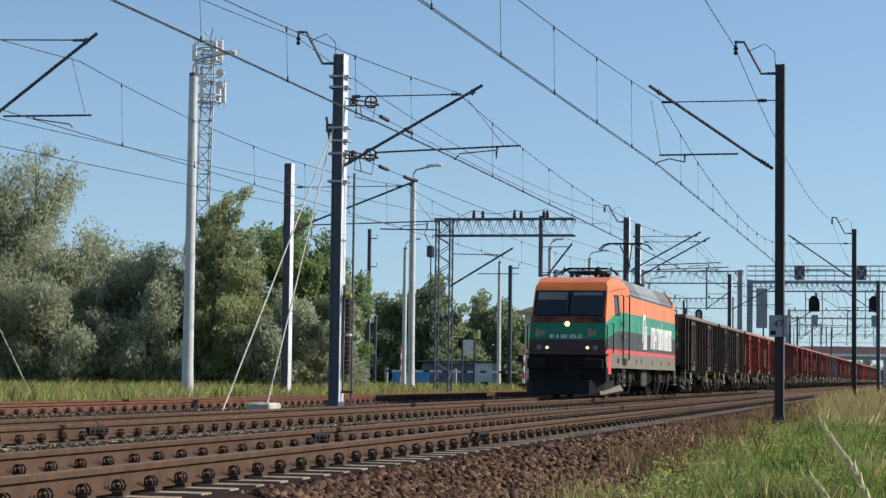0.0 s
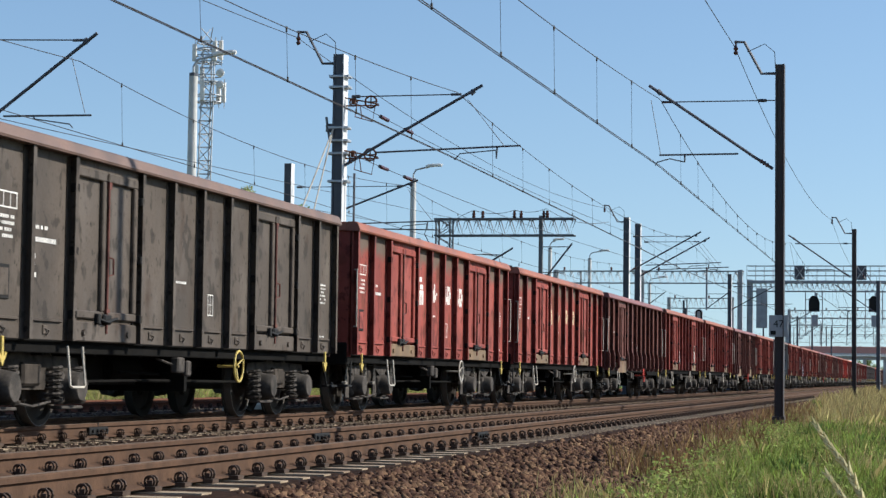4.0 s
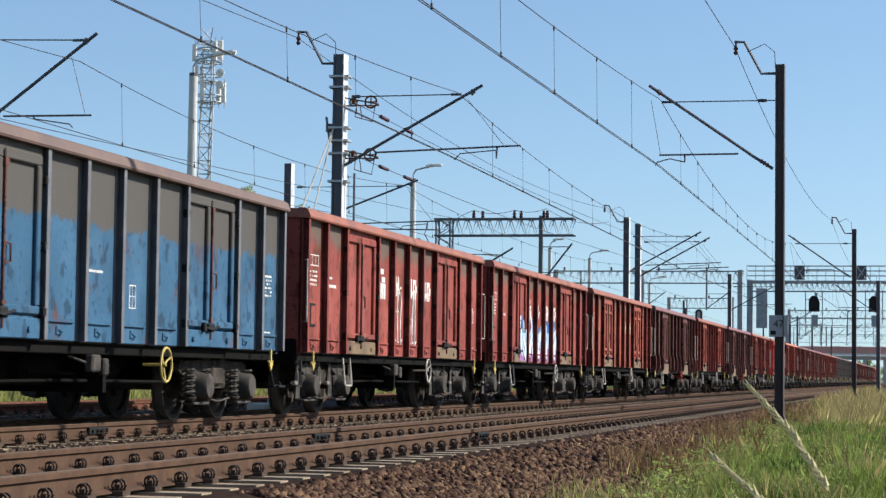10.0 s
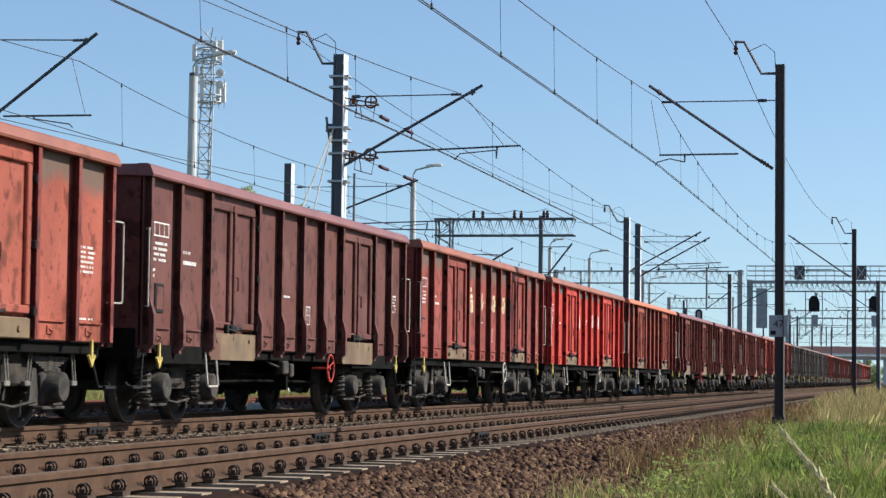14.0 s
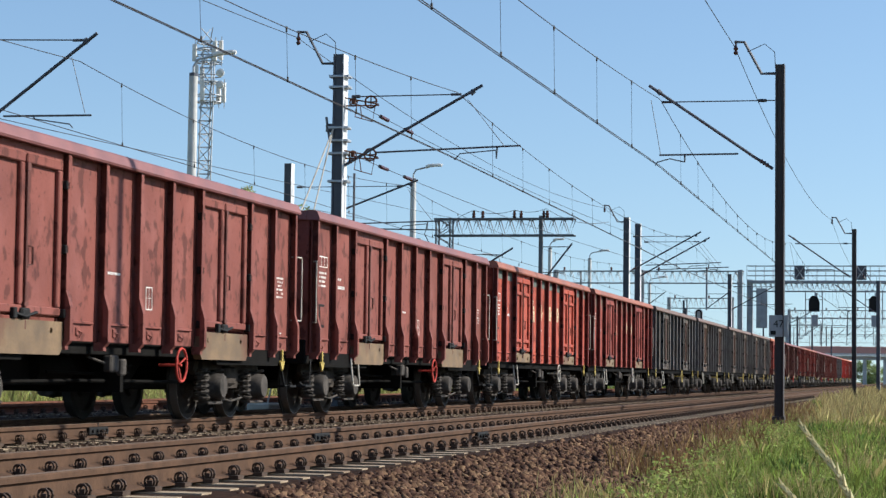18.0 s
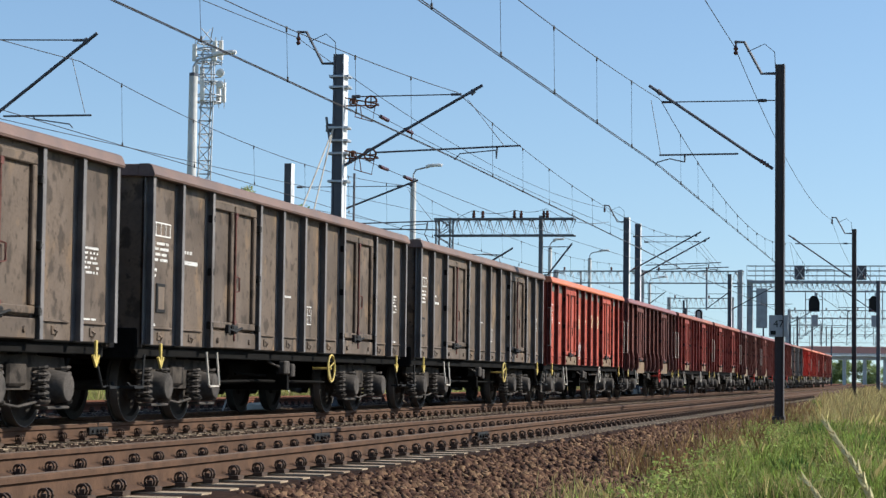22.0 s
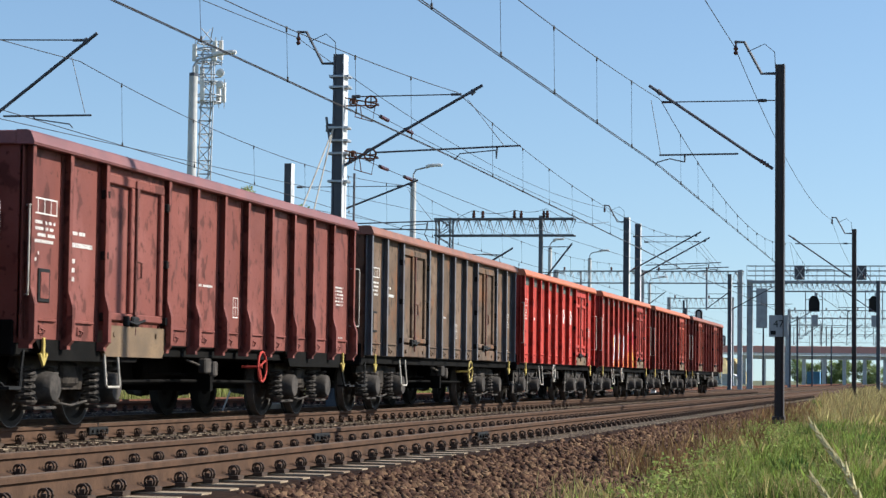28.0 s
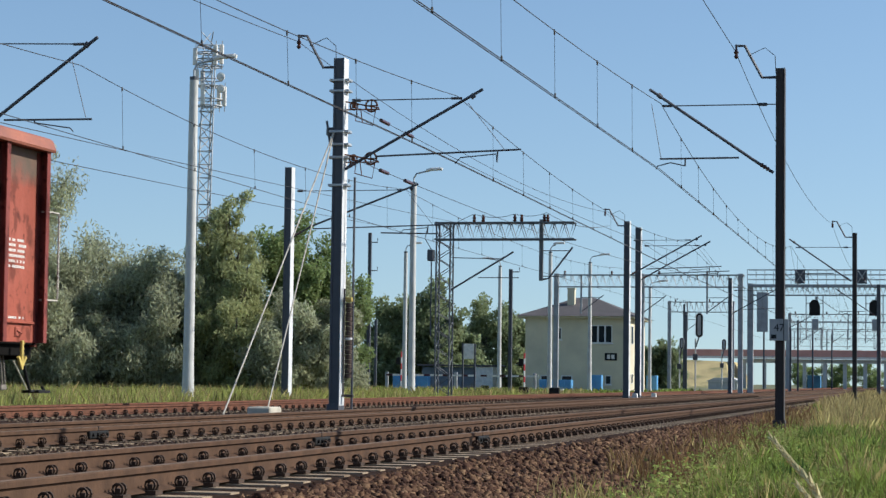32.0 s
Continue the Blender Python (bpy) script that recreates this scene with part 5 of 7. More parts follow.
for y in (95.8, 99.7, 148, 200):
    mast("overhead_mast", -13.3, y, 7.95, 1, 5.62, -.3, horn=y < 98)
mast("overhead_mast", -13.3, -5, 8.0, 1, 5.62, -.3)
mast("overhead_mast", -21.5, 70.0, 7.9, 1, 5.62, -.3, horn=False, reach=3.95)
mast("overhead_mast", -21.5, 41.3, 8.2, 1, 5.92, -.3, horn=False, reach=4.05)


# ---- overhead wires ----
def sag(p, q, drop, n=24):
    p, q = Vector(p), Vector(q)
    return [p.lerp(q, k / n) - Vector((0, 0, 4 * drop * (k / n) * (1 - k / n))) for k in range(n + 1)]


def catenary(posts, z, high, drops, pair):
    """Contact and carrying wire over the posts; drops: the sag of each span, the last one for all that follow."""
    c = thing("overhead_line", "thin dark contact and carrying wires with droppers", "overhead line", "overhead lines")
    for o in ((-.022, .022) if pair else (0,)):
        part("contact_wire", Shape().tube([(x + o, y, z) for x, y in posts], .009, 5), WIRE, c)
    for k, ((xa, a), (xb, b)) in enumerate(zip(posts[:-1], posts[1:])):
        pts = sag((xa, a, z + high), (xb, b, z + high), drops[min(k, len(drops) - 1)])
        part("carrying_wire", Shape().tube(pts, .009, 5), WIRE, c)
        if -10 < a < 160:
            for j in range(2, 24, 2 if b - a > 40 else 4):
                p, f = pts[j], (pts[j].y - a) / (b - a)
                q = Vector((xa + (xb - xa) * f, p.y + .12, z))
                part("dropper", Shape().tube([p, q], .0045, 4).tube([p + Vector((0, 0, .02)), p - Vector((0, 0, .07))], .018, 5).tube([q + Vector((0, 0, .07)), q - Vector((0, 0, .02))], .018, 5), WIRE, c)
    return c


catenary(((-7.9, -55), (-7.15, -3), (-6.08, 49.4), (-6.25, 101.7), (-5.85, 154), (-6.2, 206), (-5.9, 258), (-6.1, 310), (-6.03, 400), (-6.03, 600)), 5.6, 1.58, (.6, .56, 1.08, .8), True)
catenary(((-10.4, -57), (-10.8, -5), (-10.5, 47.2), (-10.78, 97.8), (-10.4, 148), (-10.7, 200), (-10.5, 252), (-10.6, 304), (-10.58, 400), (-10.58, 600)), 5.6, 1.54, (.85, .86, .7, .85), True)
catenary(((-17.1, -10), (-17.3, 41.3), (-17.4, 70.0), (-17.0, 120), (-17.2, 170), (-17.5, 220), (-17.5, 270)), 5.62, 1.5, (.6, .5, .6), False)
for x, drops, posts in ((-4.35, (.2, .7), ((-3, 8.3), (49.4, 8.4), (101.7, 8.25), (154, 8.2), (206, 8.2), (258, 8.2))), (-14.35, (.66, .67), ((-5, 8.5), (47.2, 8.5), (95.8, 8.4), (148, 8.3), (200, 8.3)))):
    f = thing("feeder_wire", "thin dark feeder wire on mast brackets", "wire", "overhead lines")
    for k, ((a, za), (b, zb)) in enumerate(zip(posts[:-1], posts[1:])):
        part("span", Shape().tube(sag((x, a, za), (x, b, zb), drops[min(k, 1)]), .009, 5), WIRE, f)
an = thing("anchor_wires", "dark tensioned wires with insulators ending at the mast", "wire", "overhead lines")
for z, ze in ((6.95, 6.5), (5.72, 5.66)):
    pts = sag((-12.95, 47.2, z), (-10.7, 97.8, ze), .35)
    part("span", Shape().tube(pts, .008, 5), WIRE, an)
    for j in (1, 2):
        part("insulator", Shape().tube([pts[j], pts[j].lerp(pts[j + 1], .3)], .05, 6), INSULATOR, an)
low = thing("cross_wire", "thin dark wire crossing above the meadow", "wire", "overhead lines")
part("span", Shape().tube(sag((-18.12, 36, 5.06), (-22.71, 90, 7.24), .05), .009, 5), WIRE, low)
far_feed = thing("feeder_wire", "thin dark wire strung to the lattice gantry", "wire", "overhead lines")
part("span", Shape().tube(sag((-18.5, 31, 5.56), (-19.86, 90, 7.46), .05), .009, 5), WIRE, far_feed)
gl = thing("guy_rope", "pale guy rope of a mast in the meadow", "rope")
part("rope", Shape().tube([(-21.5, 41.5, 6.0), (-21.5, 49.0, -.2)], .017, 6), GREY_RAIL_PAINT, gl)

WEIGHT_IRON = surface("rusty cast iron", (0.085, 0.058, 0.048), 0.85, 0, 0.35, 6, 0.2, spec=0.2)
# anchoring gear on the mast between the tracks
X1, Y1 = -13.3, 47.2
for z in (7.55, 7.3, 6.35, 6.05, 5.75, 5.1):
    part("clamp", Shape().box(X1 - .22, X1 + .26, Y1 - .16, Y1 + .16, z - .03, z + .03, .01), GALV, train_mast, "grey clamp band")
for z in (6.95, 5.72):
    part("tension_gear", Shape().tube([(X1 + .14, Y1 - .04, z + .1), (X1 + .95, Y1 - .04, z - .06)], .018, 5).tube([(X1 + .14, Y1 + .04, z - .08), (X1 + .95, Y1 + .04, z - .08)], .018, 5)
         .tube([(X1 + .34 + .09 * math.cos(a), Y1, z + .09 * math.sin(a)) for a in np.linspace(0, 6.28, 13)], .022, 5).tube([(X1 + .76 + .14 * math.cos(a), Y1, z + .14 * math.sin(a)) for a in np.linspace(0, 6.28, 13)], .024, 5)
         .tube([(X1 + .62, Y1, z), (X1 + .9, Y1, z)], .016, 5).tube([(X1 + .76, Y1, z - .14), (X1 + .76, Y1, z + .14)], .016, 5).box(X1 + .3, X1 + .38, Y1 - .05, Y1 + .05, z - .05, z + .05, .01)
         .tube([(X1 + .42, Y1, z - .05), (X1 + .38, Y1, z - .34), (X1 + .8, Y1, z - .46), (X1 + .86, Y1, z - .1)], .014, 6).tube([(X1 + .5, Y1, z - .06), (X1 + .55, Y1, z - .4)], .012, 5), STEEL_OLD, train_mast, "rusty pulley and lever of the wire tensioner")
part("weight_pipe", Shape().tube([(X1 + .36, Y1 + .1, -.2), (X1 + .36, Y1 + .1, 5.3)], .028, 8), MAST_DARK, train_mast)
for k in range(16):
    z = .64 + k * .109
    part("weight", Shape().lathe((X1 + .28, Y1 + .05, z), "z", [(0, .072), (.01, .08), (.09, .08), (.1, .072)], 14), WEIGHT_IRON, train_mast, "rusty cast tension weight")
part("weight_cap", Shape().box(X1 + .2, X1 + .36, Y1 - .04, Y1 + .14, 2.4, 2.5, .01), YELLOW, train_mast, "yellow cap of the weight stack")
part("weight_band", Shape().lathe((X1 + .28, Y1 + .05, 1.52), "z", [(0, .09), (.05, .09)], 14), PALE_FLANGE, train_mast, "pale band round the weights")
part("weight_guide", Shape().box(X1 + .1, X1 + .42, Y1 - .02, Y1 + .08, .2, .26, .01).tube([(X1 + .2, Y1 - .06, .22), (X1 + .2, Y1 - .06, 2.7)], .02, 6), MAST_BROWN, train_mast, "rod guiding the weights")
part("hub", Shape().box(X1 - .3, X1 - .12, Y1 - .1, Y1 + .1, 6.25, 6.45, .03).tube([(X1 - .2, Y1 - .1, 6.1), (X1 - .28, Y1 - .1, 6.6)], .03, 5), MAST_DARK, train_mast)
for y, z in ((39.5, -.1), (42.3, -.1)):
    part("guy_rope", Shape().tube([(X1 - .1, Y1 - .1, 6.35), (X1 - .1, y, z)], .017, 6), GREY_RAIL_PAINT, train_mast, "pale guy rope")
for y0, y1, top_z in ((39.0, 39.9, -.14), (41.9, 42.7, .02)):
    tagged(part("anchor_block", Shape().box(X1 - .4, X1 + .1, y0, y1, -.45, top_z, .03), PALE_CONCRETE), "pale concrete guy anchor block in the ballast", "concrete block", "guy anchors")
part("number_plate", Shape().box(-3.52, -3.08, 49.22, 49.25, 1.62, 2.12, .005), PLATE_GREY, near_mast, "white enamel plate with black digits")
fc = bpy.data.curves.new("plate_digits", "FONT")
fc.body, fc.size, fc.align_x, fc.extrude = "47", .24, "CENTER", .002
fo = new("plate_digits", fc)
fo.parent = near_mast
fo.matrix_basis = Matrix.Translation((-3.3, 49.214, 1.84)) @ Euler((radians(90), 0, 0)).to_matrix().to_4x4()
fc.materials.append(BLACK)
tagged(fo, "black painted digits 47")
part("plate_bar", Shape().box(-3.48, -3.36, 49.212, 49.219, 1.67, 1.76), BLACK, near_mast)
part("plate_bracket", Shape().box(-3.5, -3.1, 49.25, 49.29, 2.0, 2.04).box(-3.5, -3.1, 49.25, 49.29, 1.68, 1.72), MAST_DARK, near_mast)


# ---- lamp posts ----
def lamp_post(x, y, top, arm, d=1, base=-.4):
    l = thing("street_lamp", "tall pale concrete lamp post with a curved arm", "lamp", "lamp posts")
    k = top / 10.0
    part("post", Shape().tube([(x, y, base), (x, y, top * .1), (x, y, top * .955)], .2 * k, 10, .13 * k), MAST_LIGHT, l, "", True)
    part("sleeve", Shape().tube([(x, y, top * .93), (x, y, top * .965)], .13 * k, 10), MAST_DARK, l)
    part("arm", Shape().tube([(x, y, top * .95), (x, y, top * .985), (x + .12 * d, y, top * 1.005), (x + .35 * d, y, top * 1.01), (x + arm * d, y, top * 1.018)], .04, 8), GALV, l)
    part("lantern", Shape().tube([(x + (arm - .1) * d, y, top * 1.018), (x + (arm + .1) * d, y, top * 1.024), (x + (arm + .55) * d, y, top * 1.026), (x + (arm + .65) * d, y, top * 1.024)], .09, 8, .07), WHITE_MARK, l, "pale lantern head")
    return l


lamp_post(-22.55, 63, 10.45, .75)
lamp_post(-23.15, 95, 10.1, .7)
lamp_post(-35.85, 145, 10.0, .5)
lamp_post(-33.05, 165, 10.1, .8, -1)
lamp_post(-24.25, 155, 9.8, .8)
lamp_post(-21.7, 170, 8.6, .8)
lamp_post(-24.6, 140, 9.65, 0.3)
# unseen pole, placed by the upright shadow it casts on the passing train
slim = thing("flag_pole", "slim tall steel pole out of view beside the line", "pole")
part("pole", Shape().tube([(.9, 26.7, -1.2), (.9, 26.7, 13.5)], .1, 10, .08), GALV, slim, "", True)


def plain_mast(x, y, top, label, brackets=()):
    m = thing("mast", label, "mast", "slim masts")
    part("pole", i_beam(Shape(), x, y, -.5, top, .2, .2), MAST_DARK, m)
    for z, r in brackets:
        part("bracket", Shape().tube([(x, y, z), (x + r, y, z), (x + r, y, z + .25)], .035, 6), MAST_DARK, m)
    return m


plain_mast(-34.5, 130, 9.9, "slim dark steel mast in the meadow", ((9.3, .5), (7.5, .5)))
plain_mast(-23.4, 120, 7.05, "dark steel mast with a bracket on top", ((6.9, .5),))
plain_mast(-43.2, 165, 5.4, "slim dark mast in the meadow")


# ---- lattice structures ----
def lattice_column(parent, x, y, z0, z1, w, material=GALV, n=10):
    for dx in (-w / 2, w / 2):
        for dy in (-w / 2, w / 2):
            part("leg", Shape().box(x + dx - .03, x + dx + .03, y + dy - .03, y + dy + .03, z0, z1), material, parent)
    s = Shape()
    for k in range(n):
        a, b = z0 + (z1 - z0) * k / n, z0 + (z1 - z0) * (k + 1) / n
        e = -1 if k % 2 else 1
        for dy in (-w / 2, w / 2):
            s.tube([(x - e * w / 2, y + dy, a), (x + e * w / 2, y + dy, b)], .018, 4)
        for dx in (-w / 2, w / 2):
            s.tube([(x + dx, y - e * w / 2, a), (x + dx, y + e * w / 2, b)], .018, 4)
    part("lacing", s, material, parent)


def truss(parent, x0, x1, y, z0, z1, n, w=.5, material=GALV):
    for dy in (-w / 2, w / 2):
        for z in (z0, z1):
            part("chord", Shape().box(x0, x1, y + dy - .035, y + dy + .035, z - .035, z + .035), material, parent)
        for k in range(n):
            a, m, b = x0 + (x1 - x0) * k / n, x0 + (x1 - x0) * (k + .5) / n, x0 + (x1 - x0) * (k + 1) / n
            part("brace", Shape().tube([(a, y + dy, z1), (m, y + dy, z0), (b, y + dy, z1)], .022, 4), material, parent)
    s = Shape()
    for k in range(n + 1):
        a = x0 + (x1 - x0) * k / n
        s.tube([(a, y - w / 2, z1), (a, y + w / 2, z1)], .02, 4).tube([(a, y - w / 2, z0), (a, y + w / 2, z0)], .02, 4)
    part("cross_struts", s, material, parent)


# distance haze over the far steelwork is put into this lighter grey
LATTICE = surface("grey lattice steel paled for haze", (0.35, 0.355, 0.36), 0.6, 0.3, 0.2, 2)
g1 = thing("lattice_gantry", "grey lattice steel gantry arm carrying the overhead wires", "gantry", "gantries")
lattice_column(g1, -20.5, 90, -.4, 7.5, .62, LATTICE_DARK, 20)
truss(g1, -20.9, -14.75, 90, 6.74, 7.46, 13, .6, LATTICE_DARK)
part("drop_post", Shape().box(-16.3, -16.14, 89.9, 90.1, 4.95, 7.6), LATTICE_DARK, g1)
part("drop_arm", Shape().tube([(-16.2, 90, 5.0), (-15.9, 90, 5.05), (-14.85, 90, 6.4)], .04, 6).tube([(-16.2, 90, 6.25), (-14.95, 90, 6.25)], .02, 6).tube([(-16.2, 90, 5.15), (-15.2, 90, 5.12)], .02, 6), MAST_DARK, g1)
part("column_arm", Shape().tube([(-20.2, 90, 4.55), (-19.7, 90, 4.85), (-17.45, 90, 6.2)], .04, 6).tube([(-20.2, 90, 5.95), (-17.9, 90, 5.9)], .02, 6).tube([(-19.0, 90, 5.08), (-17.2, 90, 5.08)], .02, 6).tube([(-23.4, 90, 7.05), (-20.8, 90, 7.0)], .03, 6), MAST_DARK, g1)
for x in (-19.2, -18.8, -17.4, -17.1, -16.1, -15.95):
    part("top_insulator", Shape().lathe((x, 90, 7.5), "z", [(0, .05), (.08, .09), (.12, .05), (.18, .09), (.24, .05), (.32, .06)], 8), INSULATOR, g1)
part("jumper_wire", Shape().tube(sag((-20.6, 90, 7.0), (-19.2, 90, 7.85), -.1, 6), .012, 5).tube(sag((-19.2, 90, 7.85), (-17.4, 90, 7.85), .15, 8), .012, 5).tube(sag((-17.4, 90, 7.85), (-16.0, 90, 7.9), .12, 8), .012, 5).tube(sag((-16, 90, 7.9), (-14, 95, 7.7), .3, 8), .012, 5), WIRE, g1)
part("transformer", Shape().box(-21.25, -20.98, 89.8, 90.2, 5.8, 6.3, .03).tube([(-21.1, 90, 5.8), (-21.1, 90, 2.5)], .03, 6).tube([(-21.1, 90, 6.3), (-21.4, 90, 6.8), (-21.3, 90, 7.2)], .02, 6), MAST_DARK, g1, "grey box on the gantry column")

for y, xa, xb, z0, z1, n, cols in ((150, -25.9, -12.5, 7.4, 8.25, 24, (-25.9, -19.75, -12.75)), (212, -25.1, -18.6, 7.7, 8.7, 12, (-25.1, -18.8)), (235, -14.6, 4, 7.4, 8.3, 26, (-14.6, 3)), (300, -19, 4, 8.3, 9.4, 26, (-19, 3)),
                               (370, -24, 5, 8.6, 9.8, 28, (-24, 5)), (450, -30, 5, 8.6, 10, 28, (-30, 5))):
    g = thing("portal_gantry", "grey lattice portal over the station tracks", "gantry", "gantries")
    truss(g, xa, xb, y, z0, z1, n, .6, LATTICE)
    for x in cols:
        part("column", i_beam(Shape(), x, y, -.5, z1 + .1, .34, .34), LATTICE, g)
    for x in np.arange(xa + 1.8, xb - 1, 4.5):
        part("drop_post", Shape().box(x - .06, x + .06, y - .06, y + .06, z0 - 1.9, z1), LATTICE, g)
        part("drop_arm", Shape().tube([(x, y, z0 - 1.8), (x + 1.6, y, z0 - .6)], .035, 5).tube([(x, y, z0 - .75), (x + 1.5, y, z0 - .75)], .02, 5), MAST_DARK, g)
    for x in np.arange(xa + .6, xb, 3.4):
        part("top_insulator", Shape().lathe((float(x), y, z1), "z", [(0, .05), (.08, .09), (.14, .05), (.2, .09), (.3, .05)], 6), INSULATOR, g)

sg = thing("signal_gantry", "grey steel signal gantry with walkway and colour light signals", "signal gantry")
GY = 163.0                                # the gantry's place along the line
for x in (-13.1, 2.4):
    part("column", i_beam(Shape(), x, GY, -.5, 8.27, .44, .42), LATTICE, sg)
part("walkway", Shape().box(-13.3, 2.6, GY - .5, GY + .65, 8.05, 8.2, .01), LATTICE, sg)
truss(sg, -13.1, 2.5, GY, 7.38, 8.03, 40, .95, LATTICE)
for z in (8.58, 8.95, 9.32):
    for yy in (GY - .5, GY + .65):
        part("guard_rail", Shape().box(-13.3, 2.6, yy - .02, yy + .02, z - .02, z + .02), LATTICE, sg)
for k in range(25):
    x = -13.3 + .66 * k
    part("rail_post", Shape().box(x - .02, x + .02, GY - .52, GY - .48, 8.2, 9.34), LATTICE, sg)
for x in (-9.32, -4.72):
    part("cross_panel", Shape().box(x - .38, x + .38, GY - .62, GY - .55, 8.25, 9.3), MAST_DARK, sg)
    for e in (-1, 1):
        part("panel_cross", Shape().tube([(x - .3 * e, GY - .64, 8.33), (x + .3 * e, GY - .64, 9.22)], .05, 4), LATTICE, sg, "pale diagonal bar")
part("signal_back", Shape().box(-12.55, -11.72, GY - .95, GY - .73, 4.56, 7.58, .03), LATTICE, sg, "tall grey back board of a signal")
for x, low_z in ((-8.2, 4.3), (-3.75, 4.92)):
    part("signal_cage", Shape().tube([(x - .67, GY - .6, 7.45), (x - .67, GY - .6, low_z), (x + .6, GY - .6, low_z), (x + .6, GY - .6, 7.45)], .04, 5).tube([(x - .65, GY - .6, 6.75), (x + .6, GY - .6, 6.75)], .03, 5), LATTICE, sg)
    part("signal_head", Shape().prism([(x - .41, 5.83), (x + .39, 5.83), (x + .39, 6.54), (x + .22, 6.97), (x - .16, 7.03), (x - .41, 6.76)], "y", GY - .95, GY - .68), BLACK, sg, "black signal head")
    part("signal_hood", Shape().tube([(x + .11, GY - .9, 6.97), (x + .13, GY - .9, 7.24)], .11, 8), LATTICE, sg)
    part("lower_unit", Shape().box(x - .22, x + .27, GY - .88, GY - .72, 4.7, 5.57, .03), LATTICE, sg)


def line_signal(x, y, top, half, wide):
    """A colour light signal: a long rounded board with lamp hoods on a post."""
    s = thing("track_signal", "black oblong colour light signal on a pale post", "signal", "track signals")
    z = top - half

    def oblong(k):
        return [(x + wide * k * math.cos(a), z + (half - wide) * (1 if math.sin(a) > 0 else -1) + wide * k * math.sin(a)) for a in np.linspace(.01, 2 * math.pi + .01, 21)[:-1]]
    part("post", Shape().tube([(x - wide, y + .1, -.4), (x - wide, y + .1, top - half * 2 - .1)], .075, 8), MAST_LIGHT, s)
    part("board_rim", Shape().prism(oblong(1.0), "y", y - .04, y + .06), PALE_FLANGE, s, "pale edge of the signal board")
    part("board", Shape().prism(oblong(.86), "y", y - .08, y - .045), BLACK, s, "black signal board")
    part("slot", Shape().prism(oblong(.45), "y", y - .1, y - .085), LATTICE, s, "grey strip of lamp hoods")
    part("bracket", Shape().tube([(x - wide, y + .1, top - half * 2 - .9), (x, y, top - half * 2 + .1)], .06, 6).box(x - wide - .2, x - wide + .2, y - .1, y + .1, top - half * 2 - 1.9, top - half * 2 - 1.4), MAST_DARK, s)
    return s


line_signal(-18.77, 180, 6.57, 1.05, .33)
line_signal(-22.5, 200, 4.87, .53, .22)
line_signal(-21.3, 230, 5.4, .6, .24)

# telecom tower
tw = thing("radio_tower", "grey lattice radio mast with white antenna panels", "tower")
for dx, dy in ((-.5, -.3), (.5, -.3), (0, .56)):
    part("leg", Shape().tube([(-52.6 + dx * 1.35, 150 + dy * 1.35, -.5), (-52.6 + dx, 150 + dy, 14), (-52.4 + dx * .9, 150 + dy * .9, 25.0)], .06, 6), GALV, tw)
br = Shape()
for k in range(26):
    z, e = .5 + k, -1 if k % 2 else 1
    f = 1.33 - .43 * k / 26
    a, b, c = (-52.6 - .5 * f, 150 - .3 * f), (-52.6 + .5 * f, 150 - .3 * f), (-52.6, 150 + .56 * f)
    for p, q in ((a, b), (b, c), (c, a)):
        br.tube([(*p, z), (*q, z + 1)] if e > 0 else [(*q, z), (*p, z + 1)], .04, 4).tube([(*p, z), (*q, z)], .03, 4)
part("lacing", br, LATTICE, tw)
for z in (20.9, 22.4, 23.9, 24.9):
    rail = Shape()
    for dz in (0, .5):
        rail.tube([(-52.45 + 1.0 * math.cos(a), 150 + 1.0 * math.sin(a), z + dz) for a in np.linspace(0, 2 * math.pi, 9)], .045, 5, caps=False)
    for a in np.linspace(0, 2 * math.pi, 7)[:-1]:
        rail.tube([(-52.45 + 1.0 * math.cos(a), 150 + 1.0 * math.sin(a), z), (-52.4, 150, z)], .04, 4)
    part("platform", rail, LATTICE, tw, "ring shaped grey platform rail")
for a, z, hh in ((0.2, 20.9, 1.5), (1.2, 21.0, 1.4), (2.4, 22.3, 1.4), (3.4, 24.0, 1.3), (4.6, 20.9, 1.6), (5.4, 23.9, 1.5), (5.9, 24.0, 1.5), (4.0, 22.4, 1.2)):
    x, y = -52.45 + 1.12 * math.cos(a), 150 + 1.12 * math.sin(a)
    part("antenna_panel", Shape().box(x - .16, x + .16, y - .1, y + .1, z, z + hh, .04), WHITE_MARK, tw, "white antenna panel")
    part("antenna_pipe", Shape().tube([(x, y + .15, z - .4), (x, y + .15, z + hh + .3)], .04, 5), GALV, tw)
for x, z in ((-51.3, 22.1), (-51.3, 23.0)):
    part("radio_dish", Shape().lathe((x, 149.3, z), "y", [(0, .3), (-.15, .32), (-.2, .2)], 12), WHITE_MARK, tw, "round white dish")


